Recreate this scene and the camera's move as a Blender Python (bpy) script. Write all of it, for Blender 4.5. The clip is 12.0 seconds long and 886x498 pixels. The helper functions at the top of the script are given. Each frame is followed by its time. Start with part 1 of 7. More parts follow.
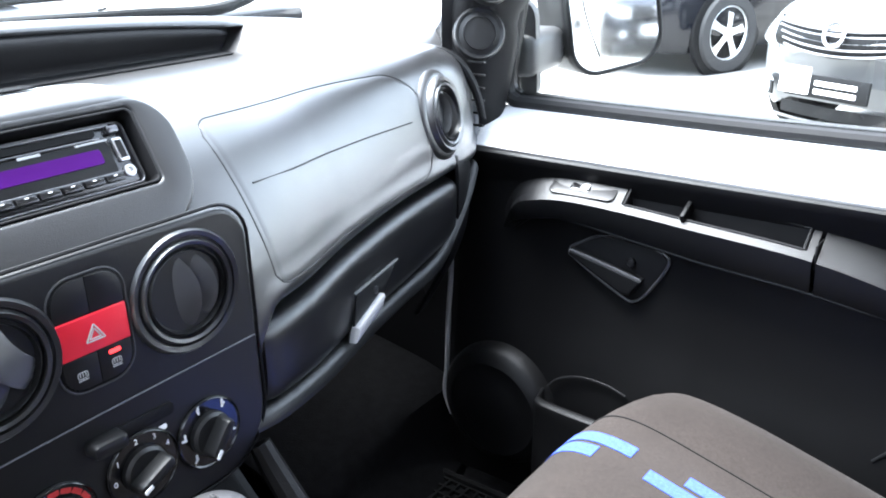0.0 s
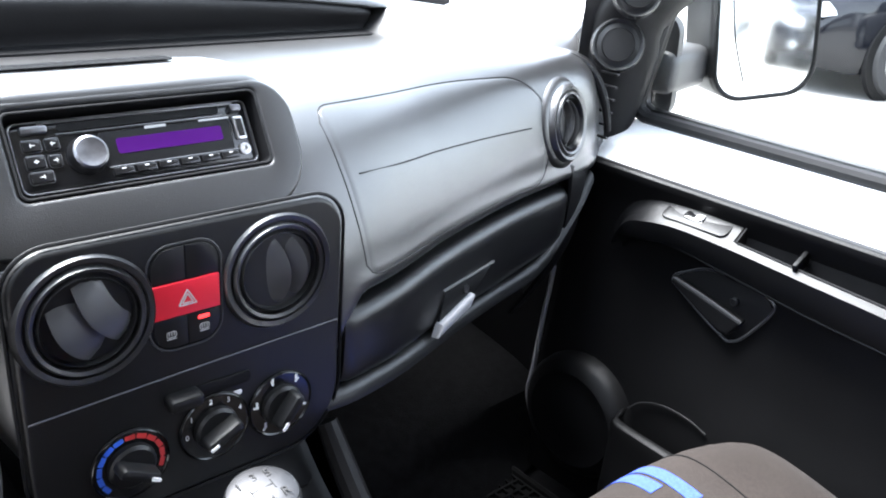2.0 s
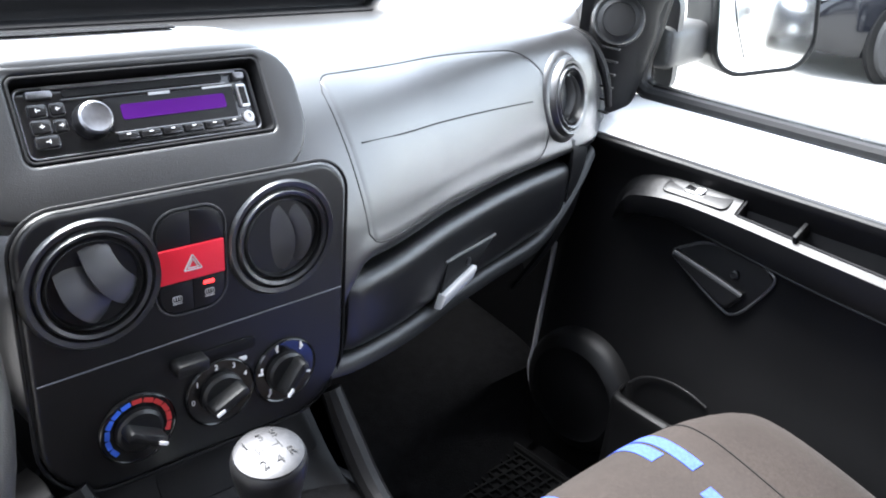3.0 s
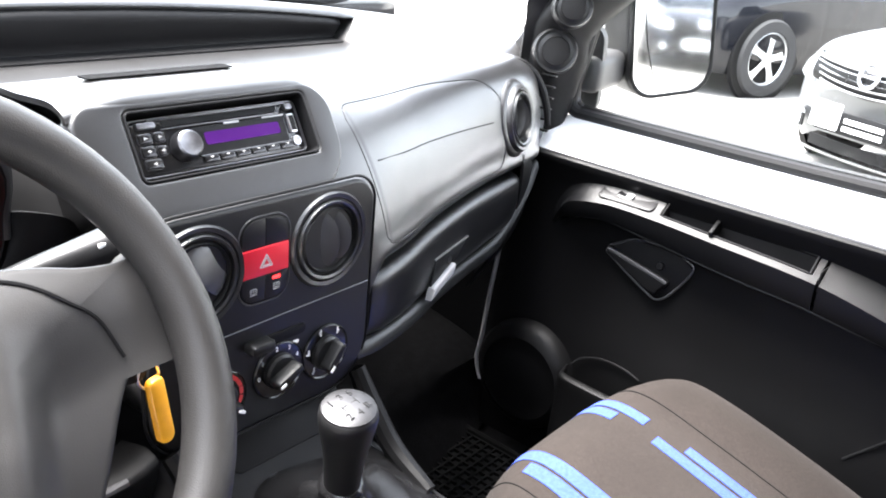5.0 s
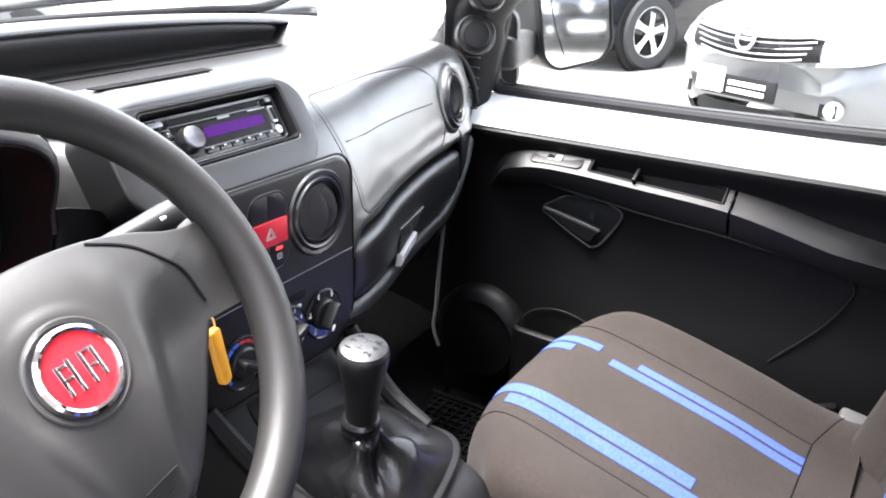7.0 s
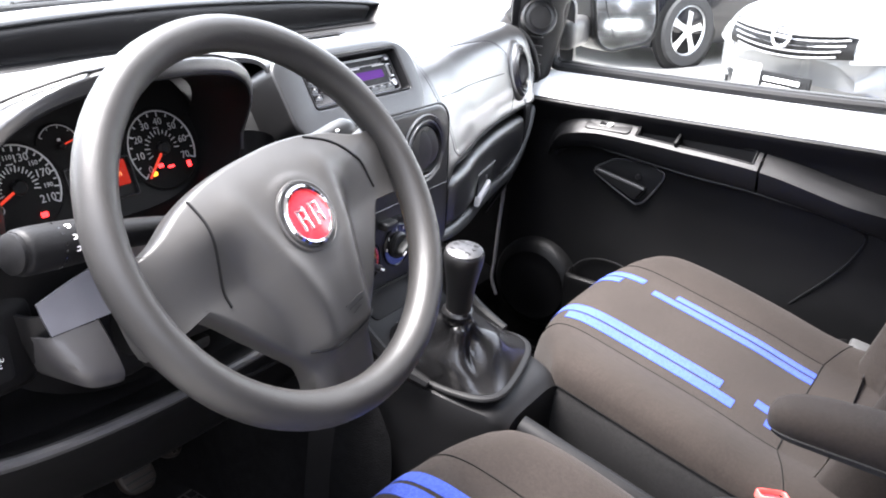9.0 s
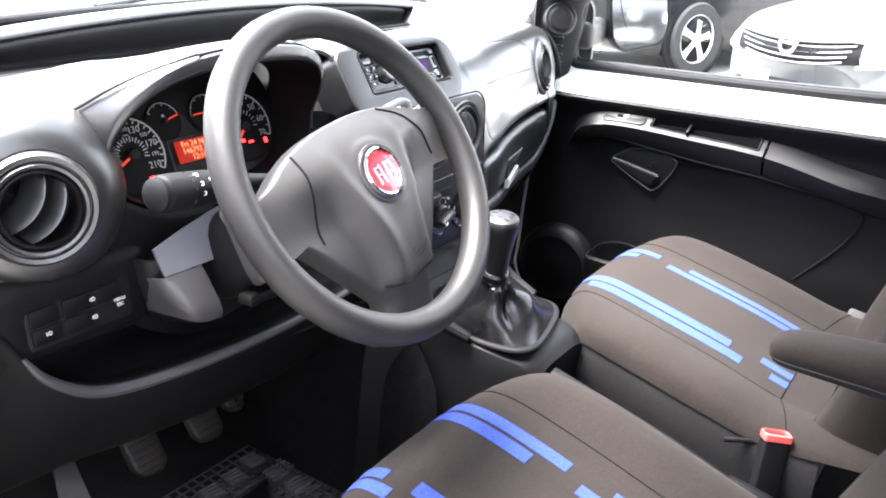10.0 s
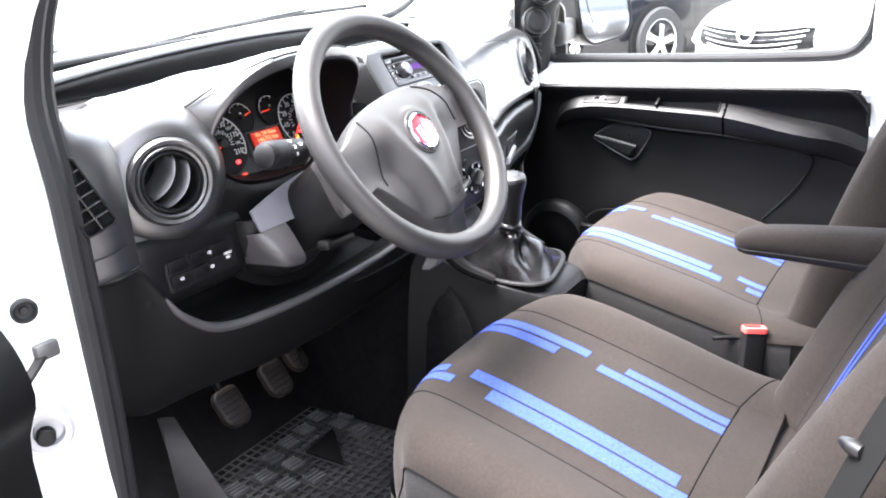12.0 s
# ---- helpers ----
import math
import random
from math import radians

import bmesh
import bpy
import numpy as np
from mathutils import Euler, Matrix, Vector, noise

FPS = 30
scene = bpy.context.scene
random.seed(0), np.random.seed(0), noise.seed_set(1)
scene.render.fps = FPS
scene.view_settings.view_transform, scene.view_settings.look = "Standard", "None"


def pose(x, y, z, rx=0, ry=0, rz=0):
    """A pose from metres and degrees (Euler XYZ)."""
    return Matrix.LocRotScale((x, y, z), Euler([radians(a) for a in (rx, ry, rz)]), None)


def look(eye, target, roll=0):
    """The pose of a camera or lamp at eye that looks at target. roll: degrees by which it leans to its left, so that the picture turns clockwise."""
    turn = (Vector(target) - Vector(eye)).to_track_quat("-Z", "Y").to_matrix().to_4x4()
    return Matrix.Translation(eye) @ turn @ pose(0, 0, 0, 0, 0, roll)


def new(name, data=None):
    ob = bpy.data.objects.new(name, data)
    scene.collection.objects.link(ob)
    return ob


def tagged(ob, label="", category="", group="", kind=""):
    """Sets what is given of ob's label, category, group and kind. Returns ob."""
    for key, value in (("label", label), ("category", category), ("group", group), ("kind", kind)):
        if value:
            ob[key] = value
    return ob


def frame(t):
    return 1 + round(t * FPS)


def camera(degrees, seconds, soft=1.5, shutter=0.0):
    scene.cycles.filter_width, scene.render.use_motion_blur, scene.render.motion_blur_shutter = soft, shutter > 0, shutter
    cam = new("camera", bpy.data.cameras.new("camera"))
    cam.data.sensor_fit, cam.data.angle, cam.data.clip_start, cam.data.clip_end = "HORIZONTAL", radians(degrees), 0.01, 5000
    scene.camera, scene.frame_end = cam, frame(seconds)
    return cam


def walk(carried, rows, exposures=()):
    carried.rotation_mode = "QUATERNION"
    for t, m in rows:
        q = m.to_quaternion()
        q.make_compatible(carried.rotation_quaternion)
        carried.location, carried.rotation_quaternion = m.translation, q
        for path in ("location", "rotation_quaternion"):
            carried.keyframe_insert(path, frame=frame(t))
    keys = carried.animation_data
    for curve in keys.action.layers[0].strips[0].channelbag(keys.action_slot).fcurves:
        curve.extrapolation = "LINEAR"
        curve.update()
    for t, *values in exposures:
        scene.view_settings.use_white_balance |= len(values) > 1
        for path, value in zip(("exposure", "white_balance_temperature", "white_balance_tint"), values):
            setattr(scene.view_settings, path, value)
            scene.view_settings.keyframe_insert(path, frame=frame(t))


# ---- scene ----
cam = camera(55.7, 12.0, soft=1.9)
METRES, EYE, TILT, LEAN, TURN, SIDE = 1.15, 1.30, -20.977, 1.358, -52.988, -0.276
EXPO = 3.74
ROWS = [
    (0.0, 0.0, 0.0, 0.0, 0.0, 0.0, -0.0),
    (0.5, -0.0002, 0.0029, 0.0152, 3.96, 0.42, -2.32),
    (1.0, 0.0026, -0.0014, 0.0277, 7.37, -0.76, -5.93),
    (1.5, 0.0114, -0.0051, 0.0308, 8.72, -1.84, -7.72),
    (2.0, 0.0233, -0.0063, 0.0294, 8.58, -2.39, -9.27),
    (2.5, 0.0251, -0.0081, 0.0259, 8.76, -2.7, -9.62),
    (3.0, 0.0251, -0.0114, 0.0144, 8.61, -3.23, -9.03),
    (5.0, -0.0658, -0.1592, -0.0087, 0.64, -1.18, -7.58),
    (5.5, -0.0826, -0.1788, -0.0185, -1.32, -1.19, -5.4),
    (6.0, -0.0956, -0.1996, -0.025, -3.28, -0.52, -3.38),
    (6.5, -0.109, -0.2238, -0.0368, -5.31, -0.6, -0.56),
    (8.5, -0.1811, -0.4228, -0.112, -4.64, -1.02, -1.37),
    (9.0, -0.2023, -0.4608, -0.1328, -3.37, -0.84, -2.0),
    (9.5, -0.2211, -0.5136, -0.1621, -2.92, -0.59, -2.03),
    (10.0, -0.2466, -0.5841, -0.1867, -2.74, -0.07, -1.86),
    (10.5, -0.2753, -0.645, -0.2092, -2.8, -0.05, -1.01),
    (11.0, -0.2882, -0.6893, -0.2331, -4.94, 0.34, 1.03),
    (11.5, -0.2981, -0.7409, -0.2638, -5.09, 1.02, 2.86),
    (12.0, -0.3122, -0.8075, -0.2947, -3.28, 2.03, 4.21),
]
walk(cam, [(t, pose(SIDE, 0, EYE, TILT, LEAN, TURN) @ pose(METRES * x, METRES * y, METRES * z, 90 + pitch, roll, yaw)) for t, x, y, z, yaw, pitch, roll in ROWS],
     [(0.0, EXPO + 0.30, 5850, 9), (1.5, EXPO + 0.0, 5980, 10), (3.0, EXPO + 0.2, 6100, 11), (5.0, EXPO + 0.25, 6450, 13), (6.5, EXPO + 0.15, 6450, 14), (9.0, EXPO + 0.3, 6400, 15), (10.0, EXPO + 0.52, 6400, 15), (12.0, EXPO + 0.84, 6400, 15)])

# ---- light: bright overcast sky ----
world = bpy.data.worlds.new("overcast_sky")
scene.world = world
world.use_nodes = True
wn, wl = world.node_tree.nodes, world.node_tree.links
sky = wn.new("ShaderNodeTexSky")
sky.sky_type, sky.sun_disc = "NISHITA", False
sky.sun_elevation, sky.sun_rotation = radians(70), radians(-20)
grey = wn.new("ShaderNodeHueSaturation")
grey.inputs["Saturation"].default_value = 0.30
wl.new(sky.outputs["Color"], grey.inputs["Color"])
wl.new(grey.outputs["Color"], wn["Background"].inputs["Color"])
wn["Background"].inputs["Strength"].default_value = 0.13
sun = new("sun", bpy.data.lights.new("sun", "SUN"))
sun.data.energy, sun.data.angle, sun.data.color = 3.2, radians(40), (1.0, 0.97, 0.93)
sun.matrix_world = look((-1.3, 3.57, 10.44), (0, 0, 0))


# ---- materials ----
def material(name, base, rough=0.5, metal=0.0, spot=0.12, spot_size=30.0, bump=0.0, bump_size=600.0, kind="noise", coat=0.0, second=None, wear=0.0, spec=0.5, coat_rough=0.05):
    """A surface with blotches of colour at one scale, roughness that varies, and a fine relief."""
    m = bpy.data.materials.new(name)
    m.use_nodes = True
    n, l = m.node_tree.nodes, m.node_tree.links
    p = n["Principled BSDF"]
    co = n.new("ShaderNodeTexCoord")
    big = n.new("ShaderNodeTexNoise")
    big.inputs["Scale"].default_value, big.inputs["Detail"].default_value = spot_size, 6
    l.new(co.outputs["Object"], big.inputs["Vector"])
    mix = n.new("ShaderNodeMix")
    mix.data_type = "RGBA"
    other = second or [min(1, c * (1 + spot)) for c in base]
    low = [c * (1 - spot) for c in base] if not second else base
    mix.inputs["A"].default_value, mix.inputs["B"].default_value = (*low, 1), (*other, 1)
    ramp = n.new("ShaderNodeMapRange")
    ramp.inputs["From Min"].default_value, ramp.inputs["From Max"].default_value = 0.3, 0.7
    l.new(big.outputs["Fac"], ramp.inputs["Value"])
    l.new(ramp.outputs["Result"], mix.inputs["Factor"])
    l.new(mix.outputs["Result"], p.inputs["Base Color"])
    rr = n.new("ShaderNodeMapRange")
    rr.inputs["To Min"].default_value, rr.inputs["To Max"].default_value = max(0.02, rough - 0.06 - wear), min(1, rough + 0.06)
    l.new(big.outputs["Fac"], rr.inputs["Value"])
    l.new(rr.outputs["Result"], p.inputs["Roughness"])
    p.inputs["Metallic"].default_value = metal
    p.inputs["Coat Weight"].default_value = coat
    p.inputs["Coat Roughness"].default_value = coat_rough
    p.inputs["Specular IOR Level"].default_value = spec
    if bump:
        t = n.new("ShaderNodeTexVoronoi" if kind == "cells" else "ShaderNodeTexNoise")
        t.inputs["Scale"].default_value = bump_size
        l.new(co.outputs["Object"], t.inputs["Vector"])
        b = n.new("ShaderNodeBump")
        b.inputs["Strength"].default_value, b.inputs["Distance"].default_value = bump, 0.001
        l.new(t.outputs["Distance" if kind == "cells" else "Fac"], b.inputs["Height"])
        l.new(b.outputs["Normal"], p.inputs["Normal"])
    return m


def glowing(name, colour, strength):
    m = material(name, [c * 0.05 for c in colour], 0.4, spec=0.12)
    p = m.node_tree.nodes["Principled BSDF"]
    p.inputs["Emission Color"].default_value, p.inputs["Emission Strength"].default_value = (*colour, 1), strength
    return m


def clear(name, tint=(0.97, 0.99, 0.98)):
    """Thin clear glass: straight through, with a mirror gloss that grows at a slant."""
    m = bpy.data.materials.new(name)
    m.use_nodes = True
    n, l = m.node_tree.nodes, m.node_tree.links
    n.remove(n["Principled BSDF"])
    a, g, f, mix = n.new("ShaderNodeBsdfTransparent"), n.new("ShaderNodeBsdfGlossy"), n.new("ShaderNodeLayerWeight"), n.new("ShaderNodeMixShader")
    a.inputs["Color"].default_value, g.inputs["Roughness"].default_value = (*tint, 1), 0.01
    f.inputs["Blend"].default_value = 0.5
    power, scale = n.new("ShaderNodeMath"), n.new("ShaderNodeMath")
    power.operation, scale.operation = "POWER", "MULTIPLY_ADD"
    power.inputs[1].default_value, scale.inputs[1].default_value, scale.inputs[2].default_value = 5.0, 0.55, 0.025
    l.new(f.outputs["Facing"], power.inputs[0])
    l.new(power.outputs["Value"], scale.inputs[0])
    l.new(scale.outputs["Value"], mix.inputs["Fac"])
    l.new(a.outputs["BSDF"], mix.inputs[1])
    l.new(g.outputs["BSDF"], mix.inputs[2])
    l.new(mix.outputs["Shader"], n["Material Output"].inputs["Surface"])
    return m


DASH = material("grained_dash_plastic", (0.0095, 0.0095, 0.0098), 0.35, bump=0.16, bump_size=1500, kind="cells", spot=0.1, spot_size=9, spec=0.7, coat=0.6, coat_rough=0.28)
# Dash plastic again, darkened because the radio surround faces away from light
SURROUND = material("shade_toned_surround_plastic", (0.0056, 0.0056, 0.0058), 0.36, bump=0.18, bump_size=1300, kind="cells", spot=0.1, spot_size=9, spec=0.5, coat=0.25, coat_rough=0.28)
# Dash plastic darkened for low parts, their shade put into the colour
LOWTRIM = material("shade_toned_lower_plastic", (0.0036, 0.0035, 0.0036), 0.48, bump=0.2, bump_size=1000, kind="cells", spot=0.12, spot_size=9, spec=0.12)
PANEL = material("satin_black_plastic", (0.0056, 0.0057, 0.0060), 0.40, bump=0.12, bump_size=1100, spot=0.12, spot_size=12, spec=0.42)
VANE = material("grey_vane_plastic", (0.034, 0.034, 0.036), 0.36, bump=0.08, bump_size=1100, spot=0.14, spot_size=40, spec=0.8)
GLOVEBOX = material("satin_glove_box_plastic", (0.0065, 0.0065, 0.007), 0.36, bump=0.12, bump_size=1100, spot=0.1, spot_size=12, spec=0.5)
DARK = material("deep_black_plastic", (0.0048, 0.0048, 0.0052), 0.52, bump=0.15, bump_size=500, spec=0.17)
DOORTRIM = material("grained_door_plastic", (0.0032, 0.0032, 0.0034), 0.44, bump=0.2, bump_size=1000, kind="cells", spot=0.1, spot_size=9, spec=0.17)
ARMREST = material("satin_armrest_plastic", (0.0040, 0.0041, 0.0045), 0.40, bump=0.12, bump_size=1000, kind="cells", spot=0.1, spot_size=9, spec=0.25)
GLOSS = material("gloss_black_plastic", (0.006, 0.006, 0.0066), 0.16, spot=0.2)
WHEEL = material("moulded_wheel_foam", (0.033, 0.0322, 0.0314), 0.46, bump=0.10, bump_size=1400, kind="cells", spot=0.15, spot_size=10, wear=0.06, spec=0.45)
RIMFOAM = material("worn_rim_foam", (0.0175, 0.0170, 0.0166), 0.47, bump=0.14, bump_size=1200, kind="cells", spot=0.18, spot_size=14, wear=0.08, spec=0.36)
LEATHER = material("black_leatherette", (0.006, 0.006, 0.0064), 0.27, bump=0.16, bump_size=420, kind="cells", wear=0.06, spec=0.5)
RUBBER = material("black_rubber", (0.0112, 0.0112, 0.01184), 0.6, bump=0.2, bump_size=300, spec=0.2)
PEDAL = material("worn_pedal_rubber", (0.011, 0.0095, 0.009), 0.6, second=(0.028, 0.022, 0.018), spot_size=22, bump=0.25, bump_size=300, spec=0.3)
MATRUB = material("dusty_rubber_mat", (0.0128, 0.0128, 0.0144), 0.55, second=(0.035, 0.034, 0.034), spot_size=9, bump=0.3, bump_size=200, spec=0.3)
# Paler rubber for the tread ribs, their shine put into the colour
TREAD = material("shine_toned_tread_rubber", (0.060, 0.060, 0.064), 0.35, spot=0.3, spot_size=60, spec=0.5)
CARPET = material("black_carpet", (0.0048, 0.0048, 0.00516), 0.95, bump=0.9, bump_size=450, spot=0.4, spot_size=60, spec=0.06)
WHITE = material("white_body_paint", (0.80, 0.81, 0.82), 0.28, coat=0.6, spot=0.02, spot_size=3)
STEEL = material("brushed_steel", (0.55, 0.55, 0.56), 0.32, metal=1.0, spot=0.1, spot_size=200)
KNOBSTEEL = material("turned_grey_steel", (0.19, 0.19, 0.20), 0.32, metal=1.0, spot=0.12, spot_size=260)
HEADLINING = material("grey_headlining", (0.50, 0.49, 0.47), 0.95, spot=0.05, spot_size=40, bump=0.5, bump_size=500)
BAYTRIM = material("grey_bay_lining", (0.05, 0.05, 0.05), 0.8, spot=0.1, spot_size=4)
CHROME = material("chrome", (0.80, 0.80, 0.82), 0.08, metal=1.0, spot=0.03)
ALU = material("satin_aluminium_cap", (0.050, 0.050, 0.052), 0.5, metal=1.0, spot=0.08, spot_size=150, bump=0.05, bump_size=900)
# One column plastic in two greys, lit above and shaded below
GREYP = material("lit_tone_grey_plastic", (0.09, 0.09, 0.1026), 0.42, bump=0.15, bump_size=900, spot=0.08)
# Darker copy; it also tones the tray lip and mirror arm
TONEGREY = material("toned_dark_grey_plastic", (0.032, 0.031, 0.032), 0.45, bump=0.15, bump_size=900, spot=0.08)
DIALFACE = material("matt_black_dial", (0.006, 0.006, 0.006), 0.7, spec=0.1)
DIALMARK = material("dim_white_print", (0.38, 0.38, 0.38), 0.6, spot=0.05)
MARK = material("white_print", (0.75, 0.75, 0.75), 0.5, spot=0.05)
RED = material("red_switch_plastic", (0.55, 0.015, 0.03), 0.35, bump=0.08, bump_size=800, spot=0.06)
CLEARRED = material("translucent_red_plastic", (0.75, 0.09, 0.08), 0.22, coat=0.4, spot=0.08)
BADGE = material("red_enamel", (0.55, 0.02, 0.03), 0.2, coat=0.5, spot=0.1)
YELLOW = material("yellow_tag_plastic", (0.80, 0.36, 0.02), 0.35, spot=0.1, spot_size=80)
BLUEMARK = material("blue_print", (0.04, 0.12, 0.6), 0.45)
REDMARK = material("red_print", (0.45, 0.03, 0.03), 0.45)
GLASS = clear("clear_glass")
MIRROR = material("mirror_silver", (0.92, 0.93, 0.94), 0.01, metal=1.0, spot=0.005)
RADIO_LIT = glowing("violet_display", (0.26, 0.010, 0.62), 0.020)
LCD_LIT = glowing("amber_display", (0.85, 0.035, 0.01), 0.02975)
LCD_TEXT = glowing("amber_digits", (1.0, 0.30, 0.12), 0.1313)
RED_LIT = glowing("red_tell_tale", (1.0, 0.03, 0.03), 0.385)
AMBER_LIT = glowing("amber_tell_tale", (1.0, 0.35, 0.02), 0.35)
NEEDLE = glowing("red_needle", (0.8, 0.06, 0.03), 0.07)


def cloth(name, base, second):
    """Woven seat cloth: a fine weave, a soft nap and worn patches."""
    m = material(name, base, 0.92, second=second, spot_size=7, bump=0.5, bump_size=1300, spec=0.10)
    p = m.node_tree.nodes["Principled BSDF"]
    p.inputs["Sheen Weight"].default_value, p.inputs["Sheen Roughness"].default_value = 0.035, 0.5
    n, l = m.node_tree.nodes, m.node_tree.links
    mix = next(x for x in n if x.bl_idname == "ShaderNodeMix")
    co = next(x for x in n if x.bl_idname == "ShaderNodeTexCoord")
    fuzz, lint = n.new("ShaderNodeTexNoise"), n.new("ShaderNodeTexNoise")
    fuzz.inputs["Scale"].default_value, fuzz.inputs["Detail"].default_value, fuzz.inputs["Roughness"].default_value = 260, 9, 0.8
    lint.inputs["Scale"].default_value, lint.inputs["Detail"].default_value = 90, 4
    span, dots = n.new("ShaderNodeMapRange"), n.new("ShaderNodeMapRange")
    span.inputs["From Min"].default_value, span.inputs["From Max"].default_value = 0.3, 0.7
    span.inputs["To Min"].default_value, span.inputs["To Max"].default_value = 0.62, 1.38
    dots.inputs["From Min"].default_value, dots.inputs["From Max"].default_value = 0.72, 0.80
    dots.inputs["To Min"].default_value, dots.inputs["To Max"].default_value = 0.0, 0.9
    total = n.new("ShaderNodeMath")
    scale = n.new("ShaderNodeVectorMath")
    scale.operation = "SCALE"
    for t in (fuzz, lint):
        l.new(co.outputs["Object"], t.inputs["Vector"])
    l.new(fuzz.outputs["Fac"], span.inputs["Value"])
    l.new(lint.outputs["Fac"], dots.inputs["Value"])
    l.new(span.outputs["Result"], total.inputs[0])
    l.new(dots.outputs["Result"], total.inputs[1])
    l.new(mix.outputs["Result"], scale.inputs[0])
    l.new(total.outputs["Value"], scale.inputs["Scale"])
    l.new(scale.outputs["Vector"], p.inputs["Base Color"])
    return m


CLOTH = cloth("brown_grey_cloth", (0.0128, 0.0103, 0.0089), (0.0192, 0.0156, 0.0136))
SIDECLOTH = cloth("dark_grey_cloth", (0.0152, 0.01472, 0.01472), (0.020, 0.0195, 0.0192))
BLUE = cloth("blue_woven_stripe", (0.024, 0.043, 0.200), (0.032, 0.056, 0.250))
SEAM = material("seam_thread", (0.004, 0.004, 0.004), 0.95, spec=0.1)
ASPHALT = material("worn_asphalt", (0.19, 0.1843, 0.1748), 0.9, second=(0.25, 0.24, 0.225), spot_size=0.7, bump=0.6, bump_size=60)
SILVER = material("silver_car_paint", (0.42, 0.43, 0.44), 0.3, metal=0.7, coat=0.7, spot=0.04)
BLACKCAR = material("black_car_paint", (0.006, 0.0065, 0.009), 0.12, coat=0.2, spot=0.1, spec=0.3)
GREYCAR = material("grey_car_paint", (0.13, 0.133, 0.138), 0.35, metal=0.4, coat=0.3, spot=0.04)
CARGLASS = material("dark_car_glass", (0.02, 0.025, 0.03), 0.04, spot=0.05)
TYRE = material("tyre_rubber", (0.025, 0.025, 0.026), 0.8, bump=0.3, bump_size=80)
RIM = material("silver_alloy", (0.62, 0.63, 0.64), 0.3, metal=0.6, spot=0.05)
LAMP = material("lamp_lens", (0.30, 0.31, 0.32), 0.10, metal=0.3, spot=0.25, spot_size=30)
DULLMETAL = material("dull_grey_metal", (0.096, 0.096, 0.096), 0.5, metal=0.6, spot=0.15, spot_size=60)
GRILLEBAR = material("dull_bright_trim", (0.30, 0.30, 0.31), 0.3, metal=0.8, spot=0.1)
LATCH = material("light_grey_plastic", (0.256, 0.256, 0.264), 0.35, spot=0.06)
BLOCKWALL = material("block_wall_brown", (0.15, 0.135, 0.12), 0.9, spot=0.1, spot_size=1.5, bump=0.3, bump_size=40)
CONCRETE = material("pale_render", (0.55, 0.54, 0.52), 0.85, spot=0.08, spot_size=1.5, bump=0.3, bump_size=40)


# ---- mesh tools ----
def thing(name, label, category, at=(0, 0, 0), group="", kind=""):
    ob = tagged(new(name), label, category, group, kind)
    ob.location = at
    return ob


def part(name, bm, mat, parent=None, label="", smooth=35):
    """Links a bmesh (in world metres) as one mesh object under parent."""
    bmesh.ops.recalc_face_normals(bm, faces=bm.faces)
    me = bpy.data.meshes.new(name)
    bm.to_mesh(me)
    bm.free()
    me.materials.append(mat)
    if smooth:
        me.shade_smooth()
        me.set_sharp_from_angle(angle=radians(smooth))
    ob = new(name, me)
    if parent:
        ob.parent = parent
        root, off = parent, Vector()
        while root:
            off += root.location
            root = root.parent
        me.transform(Matrix.Translation(-off))
    if label:
        tagged(ob, label)
    return ob


def spline(pts, n):
    """Catmull-Rom through pts, n steps to a span."""
    pts = [Vector(p) for p in pts]
    ext = [2 * pts[0] - pts[1]] + pts + [2 * pts[-1] - pts[-2]]
    out = []
    for i in range(1, len(ext) - 2):
        a, b, c, d = ext[i - 1:i + 3]
        for k in range(n):
            t = k / n
            out.append(0.5 * (2 * b + (c - a) * t + (2 * a - 5 * b + 4 * c - d) * t * t + (3 * b - a - 3 * c + d) * t ** 3))
    return out + [pts[-1]]


def grid(rows, close=False, caps=False):
    bm = bmesh.new()
    vs = [[bm.verts.new(p) for p in r] for r in rows]
    for a, b in zip(vs, vs[1:]):
        m = len(a)
        for j in range(m if close else m - 1):
            q = [a[j], a[(j + 1) % m], b[(j + 1) % m], b[j]]
            if len({v.co.copy().freeze() for v in q}) > 2:
                bm.faces.new(q)
    if caps:
        for r in (vs[0], vs[-1]):
            bm.faces.new(r)
    bmesh.ops.remove_doubles(bm, verts=bm.verts, dist=1e-6)
    return bm


def loft(rows, nu=4, nv=4, close=False, caps=False):
    """A smooth sheet through rows of control points."""
    rows = [spline(list(r) + ([r[0]] if close else []), nv) for r in rows]
    if close:
        rows = [r[:-1] for r in rows]
    cols = [spline([r[j] for r in rows], nu) for j in range(len(rows[0]))]
    return grid([[c[i] for c in cols] for i in range(len(cols[0]))], close, caps)


def thick(bm, d):
    """Gives an open sheet a thickness of d, half to each side."""
    bmesh.ops.recalc_face_normals(bm, faces=bm.faces)
    bm.normal_update()
    out = bmesh.new()
    side = [{v: out.verts.new(v.co + v.normal * d * h) for v in bm.verts} for h in (0.5, -0.5)]
    for f in bm.faces:
        out.faces.new([side[0][v] for v in f.verts])
        out.faces.new([side[1][v] for v in reversed(f.verts)])
    for e in bm.edges:
        if e.is_boundary:
            a, b = e.verts
            out.faces.new((side[0][a], side[0][b], side[1][b], side[1][a]))
    bm.free()
    return out


def move(bm, m):
    bmesh.ops.transform(bm, matrix=m, verts=bm.verts)
    return bm


